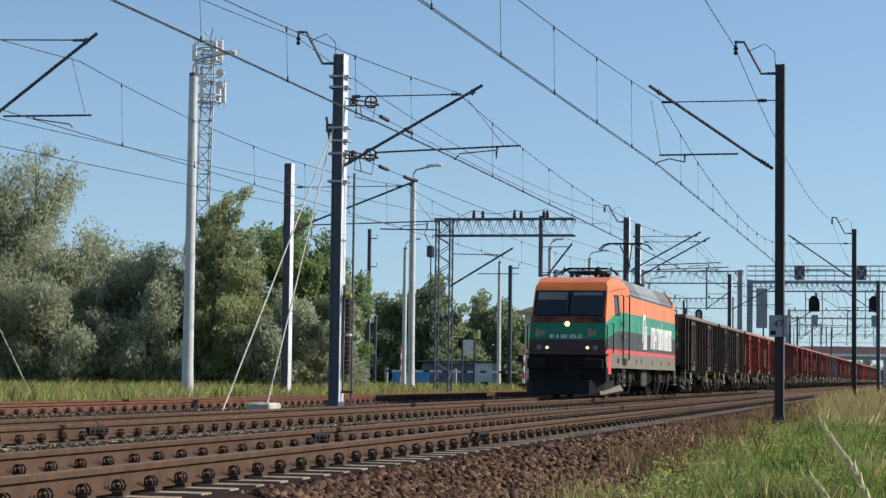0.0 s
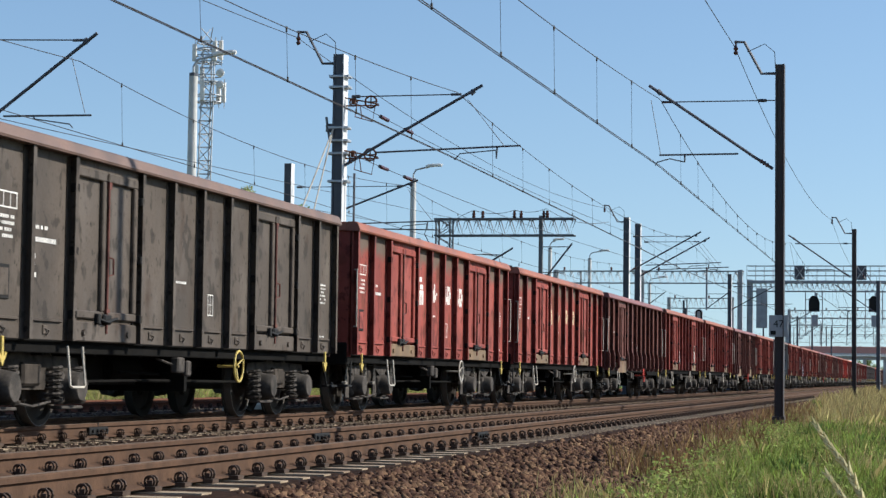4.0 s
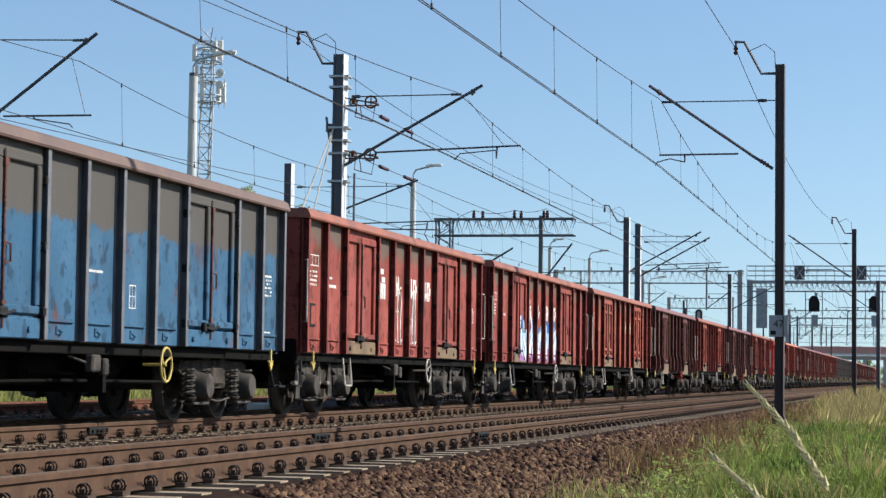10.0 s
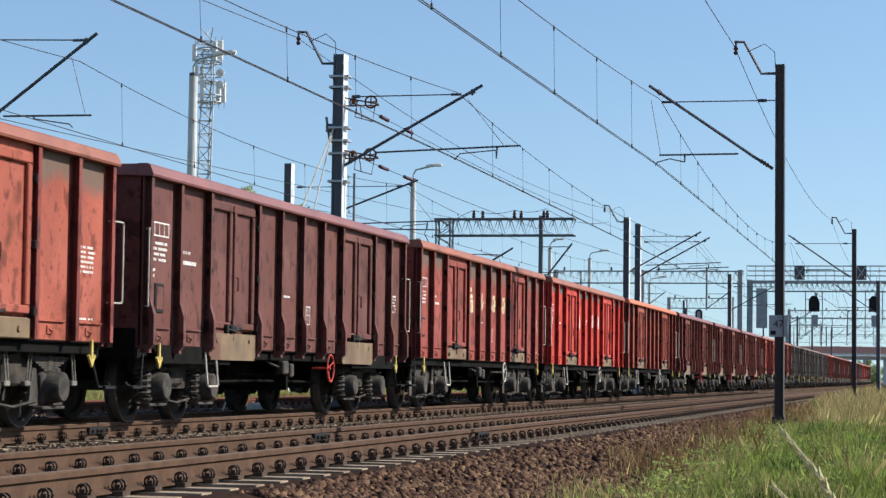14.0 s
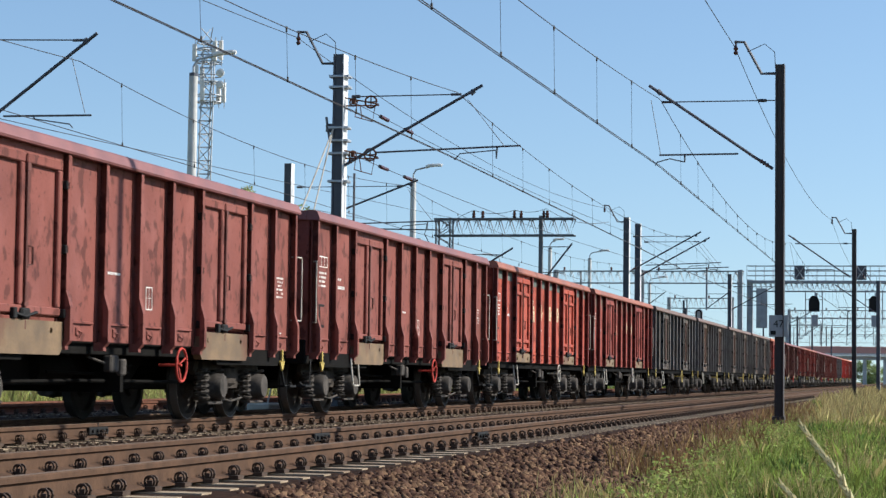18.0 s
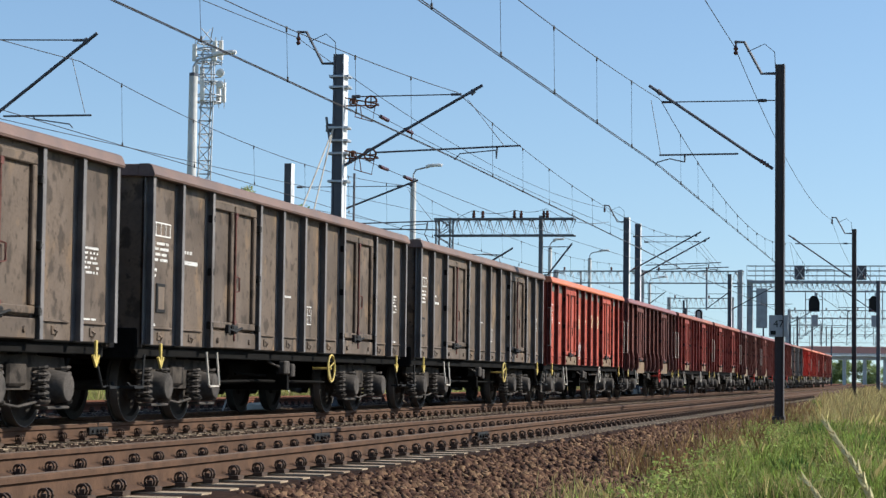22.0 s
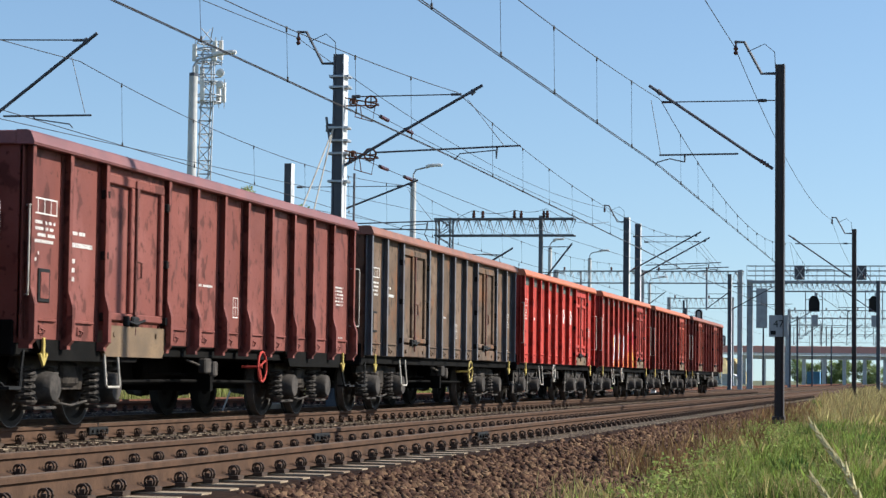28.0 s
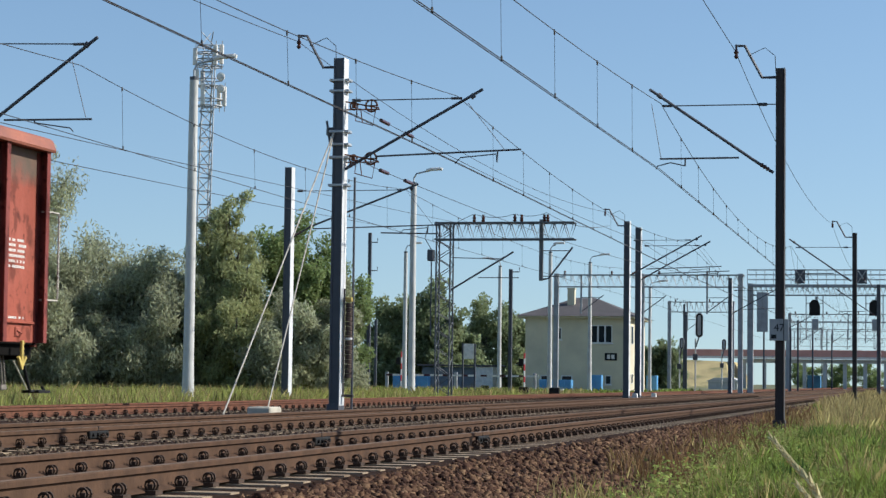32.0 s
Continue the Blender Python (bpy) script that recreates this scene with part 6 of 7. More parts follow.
# ---- trees ----
def tree(name, x, y, height, spread, leaf, label, seed, density=1.0, size=.16, base_z=-.4, trunk_part=.18, droop=0.0):
    rnd = random.Random(seed)
    rng = np.random.default_rng(seed)
    t = thing(name, label, "tree", "trees behind the tracks", pose(x, y, base_z))
    s = Shape()
    top = height * .72
    lean = (rnd.uniform(-.3, .3), rnd.uniform(-.3, .3))
    s.tube([(lean[0] * k * .5, lean[1] * k * .5, top * k / 4) for k in range(5)], .035 * height * .5, 8, .03)
    centres = []
    n_limbs = max(9, int(height * 2.4))
    for k in range(n_limbs):
        a, h = rnd.uniform(0, 2 * math.pi), height * (trunk_part + (.94 - trunk_part) * (k + .5) / n_limbs)
        out = spread * math.sqrt(max(.05, 1 - abs((h / height - .42) / .58) ** 2.2)) * rnd.uniform(.5, 1.1)
        p0 = Vector((0, 0, min(h * .7, top)))
        p2 = Vector((math.cos(a) * out, math.sin(a) * out, h + rnd.uniform(-.4, .4)))
        p1 = p0.lerp(p2, .5) + Vector((0, 0, height * .03))
        s.tube([p0, p1, p2], .012 * height * .4, 5, .015)
        for f in (.3, .5, .68, .85, 1.0):
            c = p0.lerp(p2, f)
            centres.append((c.x + rnd.uniform(-.4, .4), c.y + rnd.uniform(-.4, .4), c.z + rnd.uniform(-.3, .4), rnd.uniform(.5, 1.0) * min(spread, 3.2) * .38))
    part("trunk", s, BARK, t, "grey branching trunk")
    cs = np.array(centres)
    count = int(min(len(cs) * 280, 30000) * density)
    pick = rng.integers(0, len(cs), count)
    d = rng.normal(size=(count, 3))
    d /= np.linalg.norm(d, axis=1)[:, None]
    r = 1.2 * rng.random(count) ** .52
    p = cs[pick, :3] + d * (r * cs[pick, 3])[:, None] * np.array([1, 1, .85])
    p[:, 2] -= droop * rng.random(count) * cs[pick, 3] * .8
    p[:, 2] = np.maximum(p[:, 2], .3)
    # leaves lie every way, those of willows hang
    d = .5 * d + .6 * rng.normal(size=(count, 3))
    u = rng.normal(size=(count, 3)) + np.array([0, 0, -1.2 * droop])
    u /= np.linalg.norm(u, axis=1)[:, None]
    v = np.cross(u, d + .6 * rng.normal(size=(count, 3)))
    v /= np.linalg.norm(v, axis=1)[:, None]
    sz = size * rng.uniform(.6, 1.4, count)[:, None]
    u, v = u * sz * (1.0 + .5 * droop), v * sz * (.6 - .25 * min(1, droop))
    quads("crown", np.stack([p - u, p + v, p + u, p - v], 1).reshape(-1, 3), leaf, t)
    return t


WILLOW = "silvery green willow with drooping leafy branches"
BROAD = "green broadleaf tree with a dense crown"
BIRCH = "slender olive green birch with fine hanging twigs"
BUSH = "low grey green willow shrub"
TREES = [
    (-51.0, 103, 13.2, 3.8, LEAF_WILLOW, .9), (-48.4, 104, 13.7, 3.6, LEAF_WILLOW, .9), (-46.3, 105, 13.4, 2.6, LEAF_WILLOW, .9), (-46.5, 112, 9.5, 4.0, LEAF_WILLOW, .9), (-54, 108, 10.5, 3.6, LEAF_WILLOW, .9),
    (-43.6, 104, 8.6, 2.4, LEAF_WILLOW, .7), (-41.6, 106, 7.9, 2.3, LEAF_WILLOW, .7), (-39.6, 105, 7.9, 2.5, LEAF_WILLOW, .6), (-37.6, 104, 7.3, 2.2, LEAF_WILLOW, .6), (-42, 115, 8.0, 3.2, LEAF_WILLOW, .6), (-38.5, 114, 7.8, 3.0, LEAF_WILLOW, .5),
    (-37.0, 106, 10.9, 1.15, LEAF_OLIVE, .9), (-35.3, 105, 11.2, 1.3, LEAF_OLIVE, .9), (-34.3, 104, 8.8, 1.7, LEAF_OLIVE, .8), (-33.4, 108, 10.0, 2.0, LEAF_GREEN, .3), (-31.6, 107, 8.7, 1.9, LEAF_GREEN, .3), (-30.3, 109, 7.4, 1.9, LEAF_GREEN, .4), (-29.8, 106, 6.2, 1.3, LEAF_WILLOW, .6),
    (-36.2, 103, 6.4, 1.8, LEAF_OLIVE, .8), (-34.2, 102.5, 5.6, 1.8, LEAF_OLIVE, .7), (-31.8, 102.5, 5.4, 1.9, LEAF_WILLOW, .8), (-38.7, 102, 6.2, 2.4, LEAF_WILLOW, .9), (-43, 101, 6.3, 2.6, LEAF_WILLOW, .9), (-47.3, 100, 7.4, 2.9, LEAF_WILLOW, .9), (-29.6, 103, 4.0, 1.4, LEAF_WILLOW, .8),
    (-45.6, 180, 8.6, 2.6, LEAF_DARK, .1), (-43.2, 182, 10.1, 2.8, LEAF_DARK, .1), (-41.2, 180, 7.4, 2.2, LEAF_DARK, .1), (-47.4, 181, 5.6, 2.0, LEAF_DARK, .1), (-40.0, 184, 5.4, 1.9, LEAF_DARK, .1),
    (-48.6, 236, 10.6, 3.0, LEAF_DARK, .1), (-45.6, 238, 9.4, 2.6, LEAF_DARK, .1), (-51.2, 238, 8.6, 2.6, LEAF_DARK, .1), (-43.2, 240, 6.6, 2.4, LEAF_DARK, .1), (-55, 244, 7.6, 3.4, LEAF_DARK, .1),
    (-39.5, 300, 6.6, 2.6, LEAF_DARK, .1), (-36.8, 302, 7.4, 2.6, LEAF_DARK, .1), (-34.8, 300, 6.4, 2.0, LEAF_DARK, .1), (-42, 306, 6.6, 3.2, LEAF_DARK, .1), (-29, 520, 7, 5, LEAF_GREEN, .1), (-21, 525, 6.5, 5, LEAF_GREEN, .1), (-13, 520, 6, 5, LEAF_GREEN, .1),
    (-60, 200, 9, 5, LEAF_DARK, .1), (-66, 130, 10, 5, LEAF_WILLOW, .5), (-70, 215, 9, 6, LEAF_DARK, .1)]
for k, (x, y, h, sp, lf, dr) in enumerate(TREES):
    low_one = h < 5.5 and y < 150
    tree("willow_shrub" if low_one else "willow_tree" if lf is LEAF_WILLOW else "birch_tree" if lf is LEAF_OLIVE else "broadleaf_tree", x, y, h, sp, lf, BUSH if low_one else WILLOW if lf is LEAF_WILLOW else BIRCH if lf is LEAF_OLIVE else BROAD, 50 + k,
         (.6 if lf is LEAF_OLIVE else 1.0) if y < 150 else .42, .086 if y < 150 else .17, droop=dr, trunk_part=.06)


# ---- signal box ----
WALL_CREAM = surface("cream render", (0.60, 0.53, 0.37), 0.85, var=0.12, scale=0.7, bump=0.15, stain=(0.32, 0.25, 0.17), stain_at=0.66, stain_scale=0.35)
ROOF_GREY = surface("dark roofing felt", (0.085, 0.075, 0.075), 0.85, var=0.25, scale=2)
BLUE_SHEET = surface("blue painted sheet", (0.10, 0.30, 0.55), 0.5, var=0.15, scale=2)
FRAME_WHITE = surface("white window frame", (0.70, 0.69, 0.66), 0.5, var=0.1)
sb = thing("signal_box", "two storey cream rendered signal box with a dark hipped roof", "building")
BX0, BX1, BY0, BY1, BZ = -31.9, -23.45, 170.0, 180.4, 5.75
wl = part("wall", Shape().box(BX0, BX1, BY0, BY1, -.6, BZ, .02), WALL_CREAM, sb)
part("eaves", Shape().box(BX0 - .55, BX1 + .55, BY0 - .55, BY1 + .55, BZ, BZ + .16, .02), WALL_CREAM, sb, "pale eaves board")
rf = part("roof", Shape().add([(BX0 - .7, BY0 - .7, BZ + .164), (BX1 + .7, BY0 - .7, BZ + .164), (BX1 + .7, BY1 + .7, BZ + .164), (BX0 - .7, BY1 + .7, BZ + .164), (-28.4, 174.6, 7.6), (-26.9, 174.6, 7.6), (-26.9, 175.8, 7.6), (-28.4, 175.8, 7.6)],
                              [(0, 1, 2, 3), (4, 5, 6, 7), (0, 1, 5, 4), (1, 2, 6, 5), (2, 3, 7, 6), (3, 0, 4, 7)]), ROOF_GREY, sb)
part("chimney", Shape().box(-28.85, -28.25, 172.4, 173.0, 6.2, 8.25, .02).box(-28.9, -28.2, 172.35, 173.05, 8.2, 8.32, .01), WALL_CREAM, rf, "cream chimney with a lit side")


def window(x, z, w, h, panes, face="y", y=BY0):
    win = thing("window", "", "")
    win.parent = sb
    for k in range(panes):
        a, b = x + w * k / panes, x + w * (k + 1) / panes
        if face == "y":
            part("pane", Shape().box(a + .07, b - .07, y - .02, y + .01, z + .07, z + h - .07), GLASS, win)
        else:
            part("pane", Shape().box(BX1 - .01, BX1 + .02, a + .07, b - .07, z + .07, z + h - .07), GLASS, win)
        for u0, u1, v0, v1 in ((a, a + .06, z, z + h), (b - .06, b, z, z + h), (a + .06, b - .06, z, z + .06), (a + .06, b - .06, z + h - .06, z + h)):
            part("window_frame", Shape().box(u0, u1, y - .05, y + .01, v0, v1) if face == "y" else Shape().box(BX1 - .01, BX1 + .05, u0, u1, v0, v1), FRAME_WHITE, win)
    if face == "y":
        part("window_sill", Shape().box(x - .08, x + w + .08, y - .12, y, z - .07, z), FRAME_WHITE, win)
    return win


window(-26.5, 3.75, 1.75, 1.45, 3)
window(-29.35, 4.0, .45, 1.0, 1)
window(-30.6, .35, .8, .75, 1)
window(-28.9, .35, .9, .75, 1)
window(-26.6, .4, .55, .75, 1)
window(-25.3, .4, .5, .75, 1)
window(171.6, 3.7, 1.2, 1.5, 1, "x")
window(175.8, 3.7, 1.2, 1.5, 1, "x")
window(171.8, .5, .8, .8, 1, "x")
window(175.6, .5, .8, .8, 1, "x")
window(177.6, .5, .8, .8, 1, "x")
part("name_board", Shape().box(-25.35, -24.35, BY0 - .07, BY0 - .02, 2.35, 2.95, .01), BLACK, sb, "dark name board with two pale marks")
for x in (-25.15, -24.8):
    part("board_mark", Shape().box(x, x + .25, BY0 - .08, BY0 - .072, 2.48, 2.82), WHITE_MARK, sb, "pale bars on the board")
part("downpipe", Shape().tube([(BX1 - .1, BY0 - .08, -.4), (BX1 - .1, BY0 - .08, BZ)], .05, 6), MAST_LIGHT, sb)


# ---- small things by the crossing ----
def simple(name, shape, material, label, category, group=""):
    return tagged(part(name, shape, material), label, category, group)


def container(x, y, w, h):
    c = thing("blue_cabinet", "blue painted sheet metal trackside cabinet", "cabinet", "blue cabinets")
    part("casing", Shape().box(x, x + w, y, y + .8, -.5, h, .02), BLUE_SHEET, c)
    for k in range(max(2, int(w / .45))):
        n = max(2, int(w / .45))
        part("door_panel", Shape().box(x + w * k / n + .03, x + w * (k + 1) / n - .03, y - .03, y - .002, -.3, h - .1, .01), BLUE_SHEET, c)
    return c


container(-25.8, 164, 1.1, 1.15)
container(-23.0, 178, .9, 1.2)
container(-30.0, 166, 2.6, .75)
container(-42.5, 168, 2.2, .95)
container(-40.2, 167, .9, 1.0)
GREY_SHEET = surface("blue grey shed boards", (0.16, 0.18, 0.21), 0.7, var=0.15, scale=2)
sh = thing("shed", "low shed with a grey front and a white gable", "shed")
part("wall", Shape().box(-41.0, -36.4, 172, 176, -.5, 1.7, .02), GREY_SHEET, sh)
part("white_wall", Shape().box(-36.38, -34.9, 171.6, 175.6, -.5, 1.75, .02), WHITE_MARK, sh, "white wall facing the sun")
part("roof", Shape().box(-41.3, -34.7, 171.4, 176.4, 1.76, 1.9, .02), ROOF_GREY, sh)
nb = thing("notice_board", "white notice board on two dark posts", "sign")
for x in (-32.75, -31.85):
    part("post", Shape().box(x - .06, x + .06, 150, 150.12, -.5, 3.25), MAST_DARK, nb)
part("board", Shape().box(-32.68, -31.92, 149.95, 149.99, 2.15, 3.25, .01), WHITE_MARK, nb)
bar = thing("crossing_barrier", "white and red level crossing barrier lowered across the road", "barrier")
for k in range(24):
    x = -41.0 + k * .5
    part("stripe", Shape().box(x, x + .5, 160, 160.07, .9, 1.05), WHITE_MARK if k % 3 else L_MAROON, bar)
for x in (-41.0, -35.5, -29.3):
    part("stand", Shape().box(x - .12, x + .12, 160.1, 160.3, -.5, 1.2, .02), LATTICE, bar)
for x, y in ((-39.3, 158), (-29.7, 158)):
    cl = thing("crossing_light", "red and white crossing post with a dark lamp head", "crossing light", "crossing lights")
    for k in range(7):
        part("band", Shape().tube([(x, y, -.4 + .45 * k), (x, y, .05 + .45 * k)], .07, 8), WHITE_MARK if k % 2 else L_RED, cl)
    part("lamp_head", Shape().box(x - .42, x - .08, y - .12, y + .1, 1.75, 2.3, .04), BLACK, cl)
for x, y in ((-29.0, 140), (-22.2, 118), (-19.4, 112)):
    ts = thing("dwarf_signal", "small black and white dwarf signal by the rails", "signal", "dwarf signals")
    part("base", Shape().box(x - .1, x + .1, y - .1, y + .1, -.5, -.1), LATTICE, ts)
    part("head", Shape().box(x - .28, x + .28, y - .1, y + .1, -.1, .28, .04), BLACK, ts)
for x, y in ((-13.0, 96.5), (-12.6, 100.2), (-22.9, 135), (-26.2, 138)):
    simple("marker_stone", Shape().prism([(x - .16, -.4), (x + .16, -.4), (x + .1, .12), (x - .1, .12)], "y", y, y + .3), WHITE_MARK, "small white marker post beside the rails", "marker", "marker stones")
for x, y in ((-19.8, 88), (-20.9, 89.2)):
    simple("trough_lid", Shape().box(x - .8, x + .8, y, y + .5, -.35, -.2, .02), CONCRETE, "flat dark cable trough cover", "cover", "trough covers")

# station hall in the distance
HALL_RED = surface("red brown roof cladding", (0.55, 0.27, 0.22), 0.7, var=0.15, scale=0.4)
DRY_BANK = surface("dry tan grass", (0.40, 0.32, 0.15), 0.95, var=0.3, scale=0.25, bump=0.4, stain=(0.15, 0.16, 0.07), stain_at=0.55, stain_scale=0.2)
hall = thing("station_hall", "long low station building with a red roof and white edge", "building")
part("roof", Shape().box(-47.6, 30, 420, 430, 6.0, 7.33, .05), HALL_RED, hall)
part("white_edge", Shape().box(-47.7, 30.1, 419.8, 419.98, 5.55, 5.99), WHITE_MARK, hall, "white roof edge")
part("girder", Shape().box(-36, 30, 421, 423, 4.75, 5.5, .03), MAST_LIGHT, hall)
for k in range(17):
    x = -35 + k * 3.9
    part("pillar", Shape().box(x - .35, x + .35, 421, 422, -.5, 4.75, .03), MAST_LIGHT, hall)
bank = part("bank", Shape().add([(-54, 400, -.5), (-36, 403, -.5), (-38.5, 419, 4.9), (-50, 419, 5.3), (-52, 440, 5.3), (-37, 440, 4.9), (-54, 440, -.5), (-35, 440, -.5)], [(0, 1, 2, 3), (3, 2, 5, 4), (0, 3, 4, 6), (1, 7, 5, 2), (0, 6, 7, 1), (4, 5, 7, 6)]), DRY_BANK)
tagged(bank, "grassy embankment below the hall", "bank", kind="structure")
simple("low_house", Shape().box(-33, -28.5, 330, 336, -.5, .9, .03).prism([(-33.4, .9), (-28.1, .9), (-29.2, 1.5), (-32, 1.5)], "y", 329.6, 336.4), MAST_LIGHT, "low pale house with a shallow roof", "house")
simple("blue_container", Shape().box(-23.2, -20.6, 430, 433, -.4, 2.4, .05), BLUE_SHEET, "pale blue container beside the platform", "container")
simple("platform", Shape().box(-5.0, 12, 260, 420, -.6, .25, .03), CONCRETE, "long concrete station platform", "platform")
for k, (x, y, h) in enumerate(((-23.4, 210, 8.4), (-21.0, 190, 7.0), (-14.2, 230, 6.6), (-14.0, 240, 7.8), (-13.4, 260, 7.6), (-20.8, 440, 12.0), (-19.9, 442, 11.6), (-19.0, 446, 12.0), (-13.6, 318, 8.0), (-3.3, 240, 7.6), (-3.1, 206, 7.8), (-3.2, 258, 7.8), (-20.0, 270, 7.4), (-20.5, 300, 7.0))):
    plain_mast(x, y, h, "slim steel mast among the station tracks")
for k in range(7):
    x = -4.4 + k * .62
    simple("platform_post", Shape().tube([(x, 300 + k * 3, .24), (x, 300 + k * 3, 3.6)], .1, 6), BLUE_SHEET if k % 2 else MAST_LIGHT, "upright post of the platform shelter", "post", "platform posts")


# ---- ballast stones ----
def stones(name, n, x_of, y_range, material, size, seed, z_of, label):
    rng = np.random.default_rng(seed)
    cube = np.array([(x, y, z) for x in (-1, 1) for y in (-1, 1) for z in (-1, 1)], float)
    faces = np.array([(0, 1, 3, 2), (4, 6, 7, 5), (0, 4, 5, 1), (2, 3, 7, 6), (0, 2, 6, 4), (1, 5, 7, 3)])
    y = y_range[0] + (y_range[1] - y_range[0]) * rng.random(n) ** 1.7
    x = x_of(rng.random(n), y)
    z = np.array([z_of(v) for v in x])
    rot = rng.normal(size=(n, 3, 3))
    q = np.linalg.qr(rot)[0]
    s = size * rng.uniform(.55, 1.35, (n, 1, 1)) * rng.uniform(.6, 1.2, (n, 1, 3))
    v = cube[None] * s * rng.uniform(.6, 1.15, (n, 8, 1))
    v = np.einsum("nij,nkj->nki", q, v) + np.stack([x, y, z + rng.uniform(-.01, .03, n)], 1)[:, None]
    me = bpy.data.meshes.new(name)
    me.vertices.add(n * 8)
    me.vertices.foreach_set("co", v.astype(np.float32).ravel())
    idx = (faces[None] + 8 * np.arange(n)[:, None, None]).reshape(-1)
    me.loops.add(len(idx))
    me.loops.foreach_set("vertex_index", idx.astype(np.int32))
    me.polygons.add(n * 6)
    me.polygons.foreach_set("loop_start", np.arange(0, len(idx), 4, dtype=np.int32))
    me.update(calc_edges=True)
    me.validate()
    me.materials.append(material)
    return tagged(new(name, me), label, "ballast", kind="stuff")


stones("ballast_shoulder", 48000, lambda r, y: -4.62 + 2.1 * r, (14, 90), STONE, .030, 3, lambda v: profile(v) - (.035 if v < -4.5 else 0), "brown crushed stones on the ballast shoulder")
stones("ballast_between", 17000, lambda r, y: TRACK_NEAR - .95 - 2.8 * r, (14, 80), STONE_GREY, .022, 4, lambda v: profile(v) - .01, "grey brown crushed stones between the tracks")
stones("ballast_in_track", 9000, lambda r, y: TRACK_NEAR - .7 + 1.35 * r, (12, 60), STONE_GREY, .022, 5, lambda v: profile(v) - .01, "crushed stones between the rails")
stones("ballast_far", 9000, lambda r, y: TRACK_TRAIN - 1.0 - 5.2 * r, (25, 90), STONE_GREY, .03, 6, profile, "crushed stones beyond the train track")


# ---- grass ----
def grass(name, n, x_of, y_range, height, material, seed, label, wide=.006, bend=.5, power=1.5, hi=None):
    rng = np.random.default_rng(seed)
    y = y_range[0] + (y_range[1] - y_range[0]) * rng.random(n) ** power
    x = x_of(rng.random(n), y, rng)
    z = np.array([profile(v) for v in x]) - .03
    clump = .6 + 1.0 * np.array([noise.noise(Vector((a * 1.3, b * .4, height * 9))) for a, b in zip(x, y)])
    h = height * rng.uniform(.45, 1.1, n) * np.clip(clump + .35, .35, 1.5)
    if hi is not None:
        h *= np.clip((x - green_edge(y) + .25) / hi, .3, 1.0)
    a = rng.uniform(0, 2 * math.pi, n)
    lean = h * bend * rng.uniform(.1, 1, n)
    w = wide * rng.uniform(.7, 1.5, n) * (1 + y / 40)
    side = np.stack([np.sin(a + rng.normal(size=n)), np.cos(a), np.zeros(n)], 1) * w[:, None]
    p0 = np.stack([x, y, z], 1)
    p1 = p0 + np.stack([np.cos(a) * lean * .3, np.sin(a) * lean * .3, h * .6], 1)
    p2 = p0 + np.stack([np.cos(a) * lean, np.sin(a) * lean, h], 1)
    v = np.stack([p0 - side, p0 + side, p1 + side * .8, p2, p1 - side * .8], 1).reshape(-1, 3)
    o = quads(name, v, material, None, 5)
    return tagged(o, label, "grass", kind="stuff")


def green_edge(y):
    """Where the meadow grass of the verge begins, beside the stones."""
    return np.interp(y, [12, 22, 36, 62, 110], [-2.55, -2.8, -3.15, -3.5, -4.2])


def verge(edge):
    return lambda r, y, g: green_edge(y) + edge + .22 * g.normal(size=len(r)) + (3.1 + .045 * y) * r ** .9


grass("verge_grass", 110000, verge(.1), (17, 110), .36, GRASS, 11, "green meadow grass on the verge beside the line", .0045, hi=1.2)
grass("verge_dry_grass", 26000, verge(-.05), (17, 130), .40, GRASS_DRY, 12, "pale dry grass stems on the verge", .003, hi=1.0)
grass("verge_dark_grass", 30000, verge(.15), (17, 110), .30, GRASS_DARK, 19, "dark green weeds between the meadow grass", .007, hi=1.2)
grass("toe_weeds", 2600, lambda r, y, g: green_edge(y) - .55 + .9 * r + .2 * g.normal(size=len(r)), (17, 90), .22, GRASS_DRY, 13, "sparse dry weeds at the foot of the ballast", .004)
grass("toe_grass", 3500, lambda r, y, g: green_edge(y) - .4 + .9 * r + .15 * g.normal(size=len(r)), (17, 90), .18, GRASS, 17, "sparse green weeds at the foot of the ballast", .005)
grass("rusty_weeds", 2600, lambda r, y, g: green_edge(y) - .6 + 1.0 * r + .2 * g.normal(size=len(r)), (24, 70), .30, RUSTY_WEED, 23, "rusty brown dry weeds at the edge of the stones", .004)
grass("tall_verge_grass", 9000, lambda r, y, g: green_edge(y) + .5 + 3.4 * r ** .8, (48, 100), .62, GRASS_DRY, 31, "tall flowering pale grass on the verge", .0035, .45, 1.0)
grass("far_verge_grass", 26000, lambda r, y, g: -4.3 + 5 * r, (85, 200), .5, GRASS_DRY, 14, "tall pale grass along the verge", .006, .4, 1.0)
grass("meadow_grass", 66000, lambda r, y, g: -19.8 - (8 + .28 * y) * r ** 1.3, (40, 105), .46, GRASS_PALE, 15, "tall green meadow grass behind the tracks", .0045, .6, 1.0)
grass("meadow_dry_grass", 26000, lambda r, y, g: -19.6 - (8 + .28 * y) * r ** 1.3, (40, 130), .52, GRASS_DRY, 16, "pale flowering grass behind the tracks", .003, .6, 1.0)
grass("far_meadow_grass", 22000, lambda r, y, g: -20 - 30 * r, (105, 200), .36, GRASS, 18, "meadow grass near the crossing", .014, .5, 1.0)


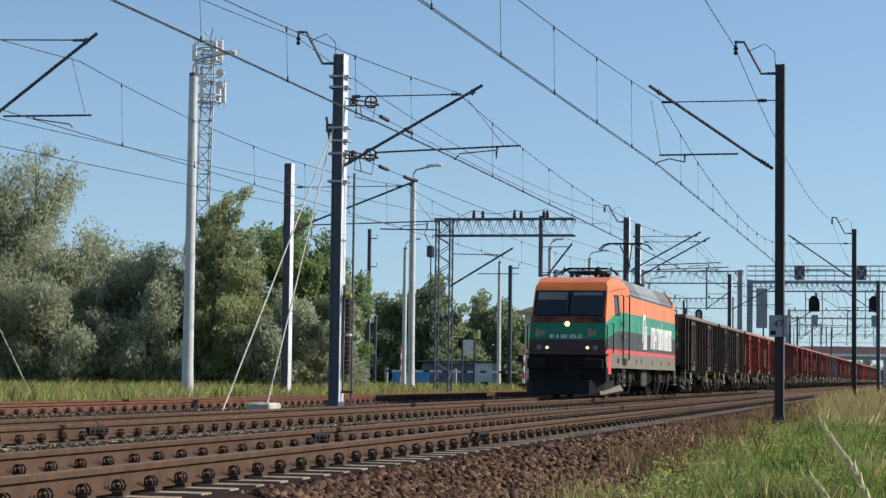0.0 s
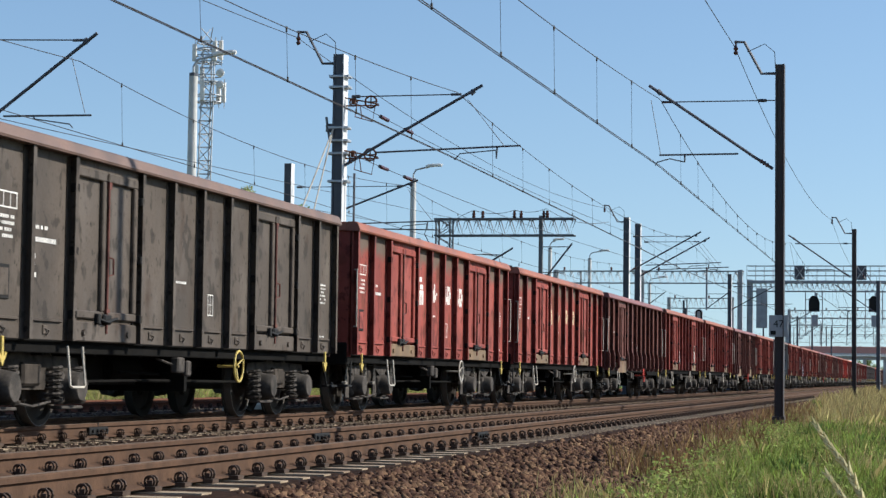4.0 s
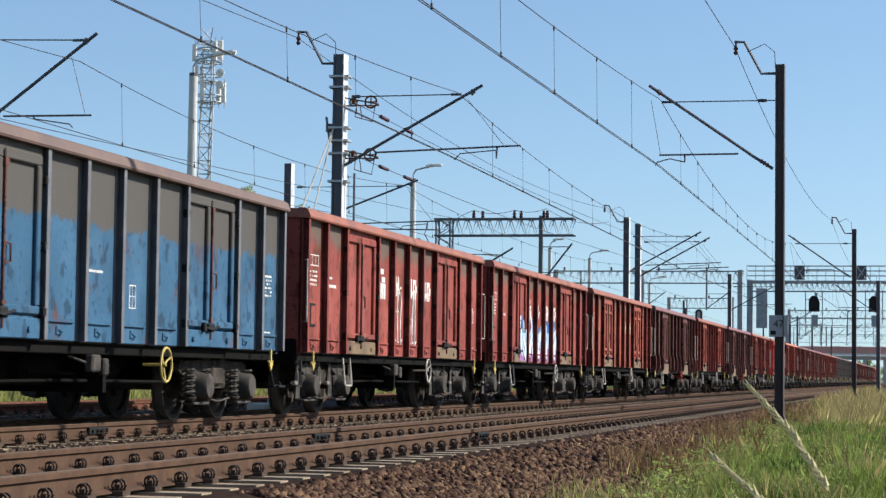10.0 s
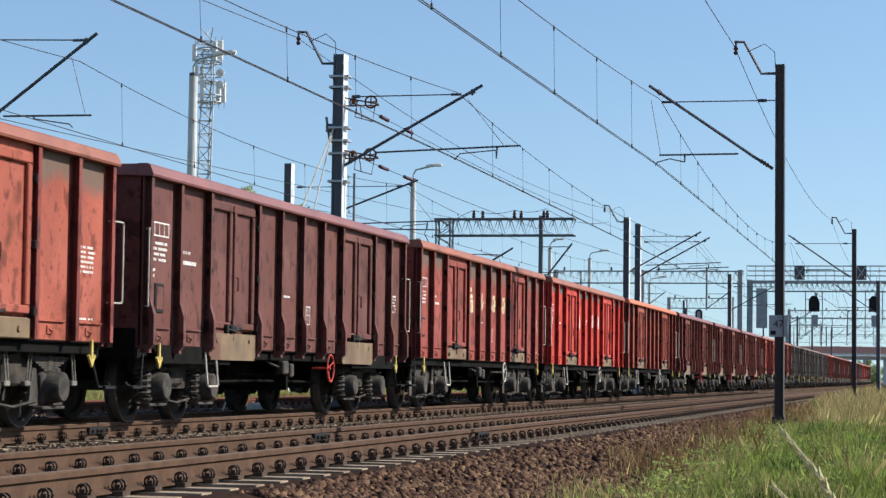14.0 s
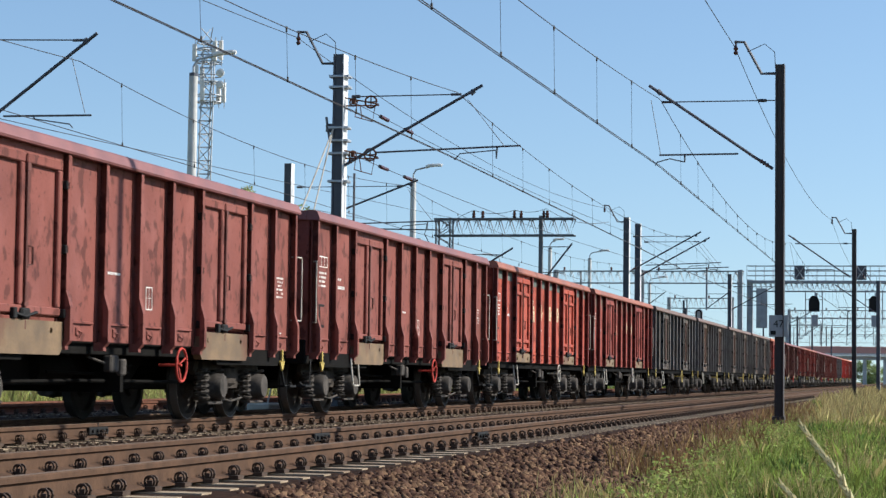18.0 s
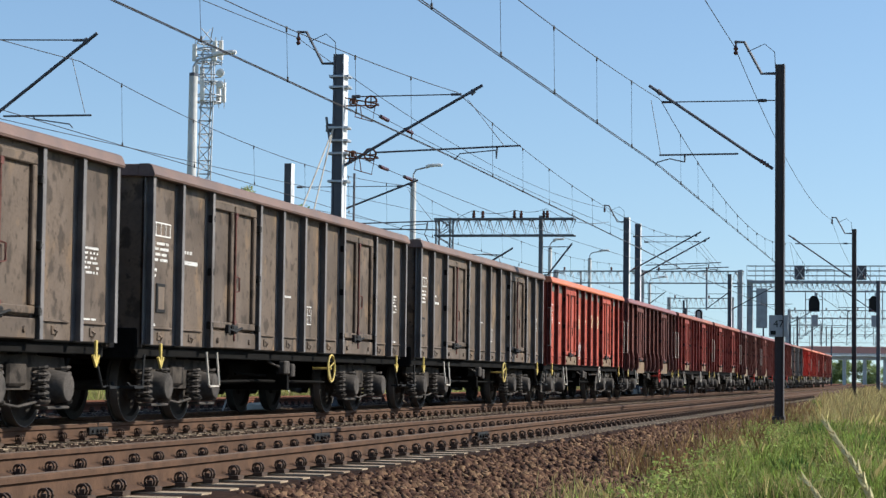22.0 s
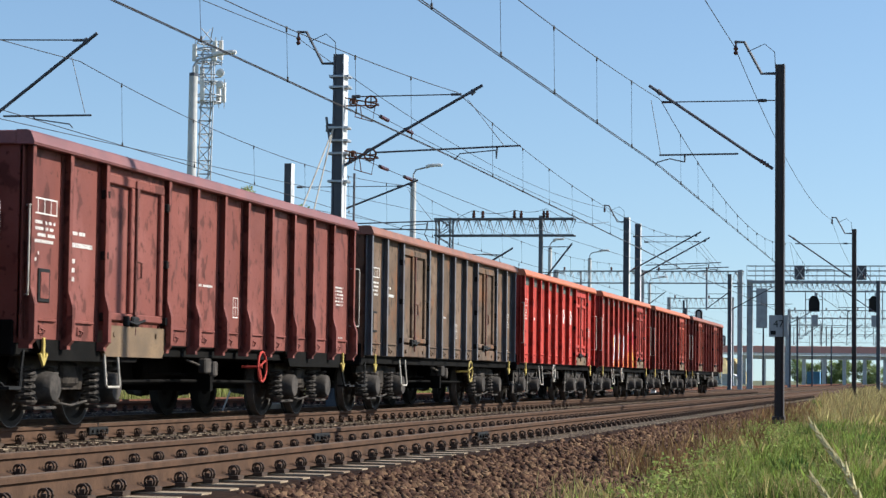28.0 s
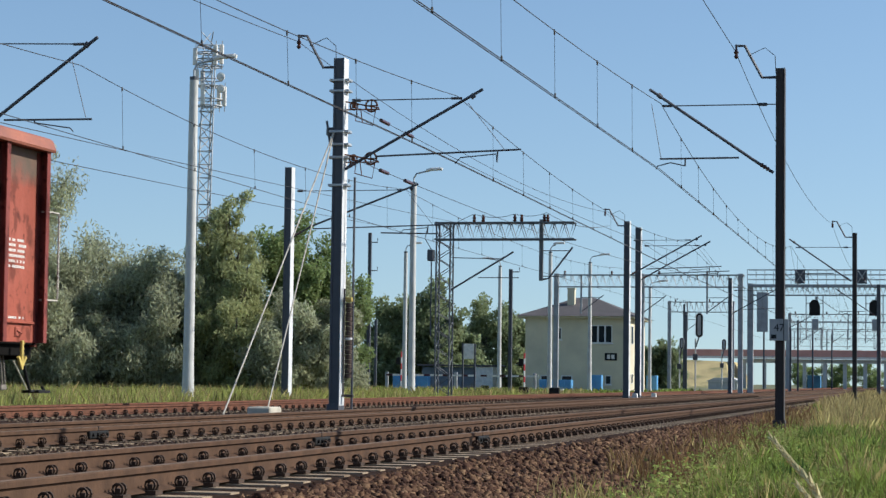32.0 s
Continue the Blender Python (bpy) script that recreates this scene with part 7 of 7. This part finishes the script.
def weeds(name, n, seed, label):
    """Clumps of small broad leaves on short stems, scattered on the verge."""
    rng = np.random.default_rng(seed)
    y = 17 + 30 * rng.random(n) ** 1.6
    x = green_edge(y) + .15 + 2.6 * rng.random(n) ** 1.2
    out = []
    for cx, cy in zip(x, y):
        many, tall, wide = int(rng.integers(40, 110)), rng.uniform(.14, .42), rng.uniform(.08, .26)
        p = np.stack([cx + wide * rng.normal(size=many) * .6, cy + wide * rng.normal(size=many), profile(cx) + .04 + tall * rng.random(many) ** .7], 1)
        u = rng.normal(size=(many, 3)) * np.array([1, 1, .45])
        u /= np.linalg.norm(u, axis=1)[:, None]
        v = np.cross(u, rng.normal(size=(many, 3)))
        v /= np.linalg.norm(v, axis=1)[:, None]
        sz = (.012 + .018 * rng.random(many))[:, None]
        out.append(np.stack([p - u * sz, p + v * sz * .55, p + u * sz, p - v * sz * .55], 1).reshape(-1, 3))
    return tagged(quads(name, np.concatenate(out), LEAF_WEED, None), label, "weeds", kind="stuff")


LEAF_WEED = leaf("bright weed leaf", (0.27, 0.31, 0.085), 0.3, 0.4, 0.5)
weeds("broad_leaved_weeds", 170, 41, "bright green broad leaved weeds among the grass")


# ---- swaying grass stalks close by ----
SEED_HEAD = leaf("pale cream seed head", (0.74, 0.64, 0.38), 0.15, 0.35, 0.3)


def stalk(x, y, long, label, seed):
    """A tall grass stem, bent over at the top, with a loose ear of spikelets."""
    rnd = random.Random(seed)
    z = profile(x) - .03
    g = thing("grass_stalk", label, "grass stalk", "tall grass stalks", pose(x, y, z, 0, 0, YAW))
    k = long / 1.33
    curve = [Vector(p) * k for p in ((0, 0, 0), (-.008, 0, .4), (-.04, .01, .8), (-.09, .01, 1.0), (-.155, .0, 1.14), (-.24, 0, 1.26))]
    fine = []
    for a, b in zip(curve[:-1], curve[1:]):
        fine += [a.lerp(b, j / 4) for j in range(4)]
    fine.append(curve[-1])
    part("stem", Shape().tube(fine, .0028, 6, .0011), GRASS_DRY, g, "thin pale green stem", True)
    top = fine[-9:]
    for j in range(36):
        f = j / 35 * 7.9
        p = top[int(f)].lerp(top[int(f) + 1], f % 1)
        d = (top[int(f) + 1] - top[int(f)]).normalized()
        side = Vector((d.z, rnd.uniform(-.6, .6), -d.x)).normalized() * (1 if j % 2 else -1)
        q = p + d * rnd.uniform(.02, .032) + side * rnd.uniform(.007, .015) * (1.1 - j / 60)
        w = .0074 * (1.1 - j / 70)
        part("spikelet", Shape().tube([p, p.lerp(q, .3), p.lerp(q, .7), q], w * .3, 5).tube([p.lerp(q, .15), p.lerp(q, .5), p.lerp(q, .9)], w, 5, w * .3), SEED_HEAD, g, "", True)
    for a0, ln in ((.55, .22), (.3, .3)):
        p = curve[0].lerp(curve[2], a0)
        part("blade", Shape().add([p, p + Vector((.03, 0, ln * .55)), p + Vector((.10, .01, ln * .9)), p + Vector((.036, 0, ln * .5))], [(0, 1, 2, 3)]), GRASS, g, "thin green blade")
    return g


STALKS = [stalk(-.02, 5.47, 1.32, "tall pale grass stalk with a nodding seed head", 1), stalk(.01, 5.47, 1.47, "tall pale grass stalk with a heavy ear", 2), stalk(-.02, 5.6, 1.18, "shorter green grass stalk with a seed head", 3)]


# ---- motion ----
SWAY = [
    [(0, 0.2), (1, -3.2), (2, 3.3), (3, -0.6), (6, 5.3), (7, 3.9), (8, 6.1), (9, 7.5), (10, 13.1), (11, 5.1), (12, 4.5), (13, -1.2), (14, 4.7), (17, -2.7), (18, 2.4), (19, 6.6), (20, -0.0), (21, -0.6), (22, -0.2), (23, -2.9), (24, 1.6), (25, -1.0), (28, 1.3), (28.5, -5.9), (29, -2.0), (29.5, 3.8), (30, 3.5), (30.5, 7.0), (31, 1.6), (31.3, -1.3), (31.6, -0.1), (32, 6.0)],
    [(0, -8.0), (8, -8.0), (9, -1.4), (10, 8.0), (11, -6.4), (18, -8.0), (19, 3.3), (20, -6.4), (32, -8.6)],
    [(0, 3), (2, 8), (4, 1), (6, 6), (8, 10), (10, 13), (12, 5), (14, 8), (16, 2), (18, 7), (20, 9), (22, 4), (24, 1), (26, 6), (28, 3), (30, 9), (32, 5)]]

def motions():
    walk(loco, [(0, pose(TRACK_TRAIN, LOCO_START, 0)), (32, pose(TRACK_TRAIN, LOCO_START - SPEED * 32, 0))])
    for w, s0 in WAGONS:
        walk(w, [(0, pose(TRACK_TRAIN, s0, 0)), (32, pose(TRACK_TRAIN, s0 - SPEED * 32, 0))])
    # the grass sways in the wind
    for g, sway in zip(STALKS, SWAY):
        p = g.matrix_basis.translation
        walk(g, [(t, pose(p.x, p.y, p.z, 0, -a, YAW)) for t, a in sway])


motions()
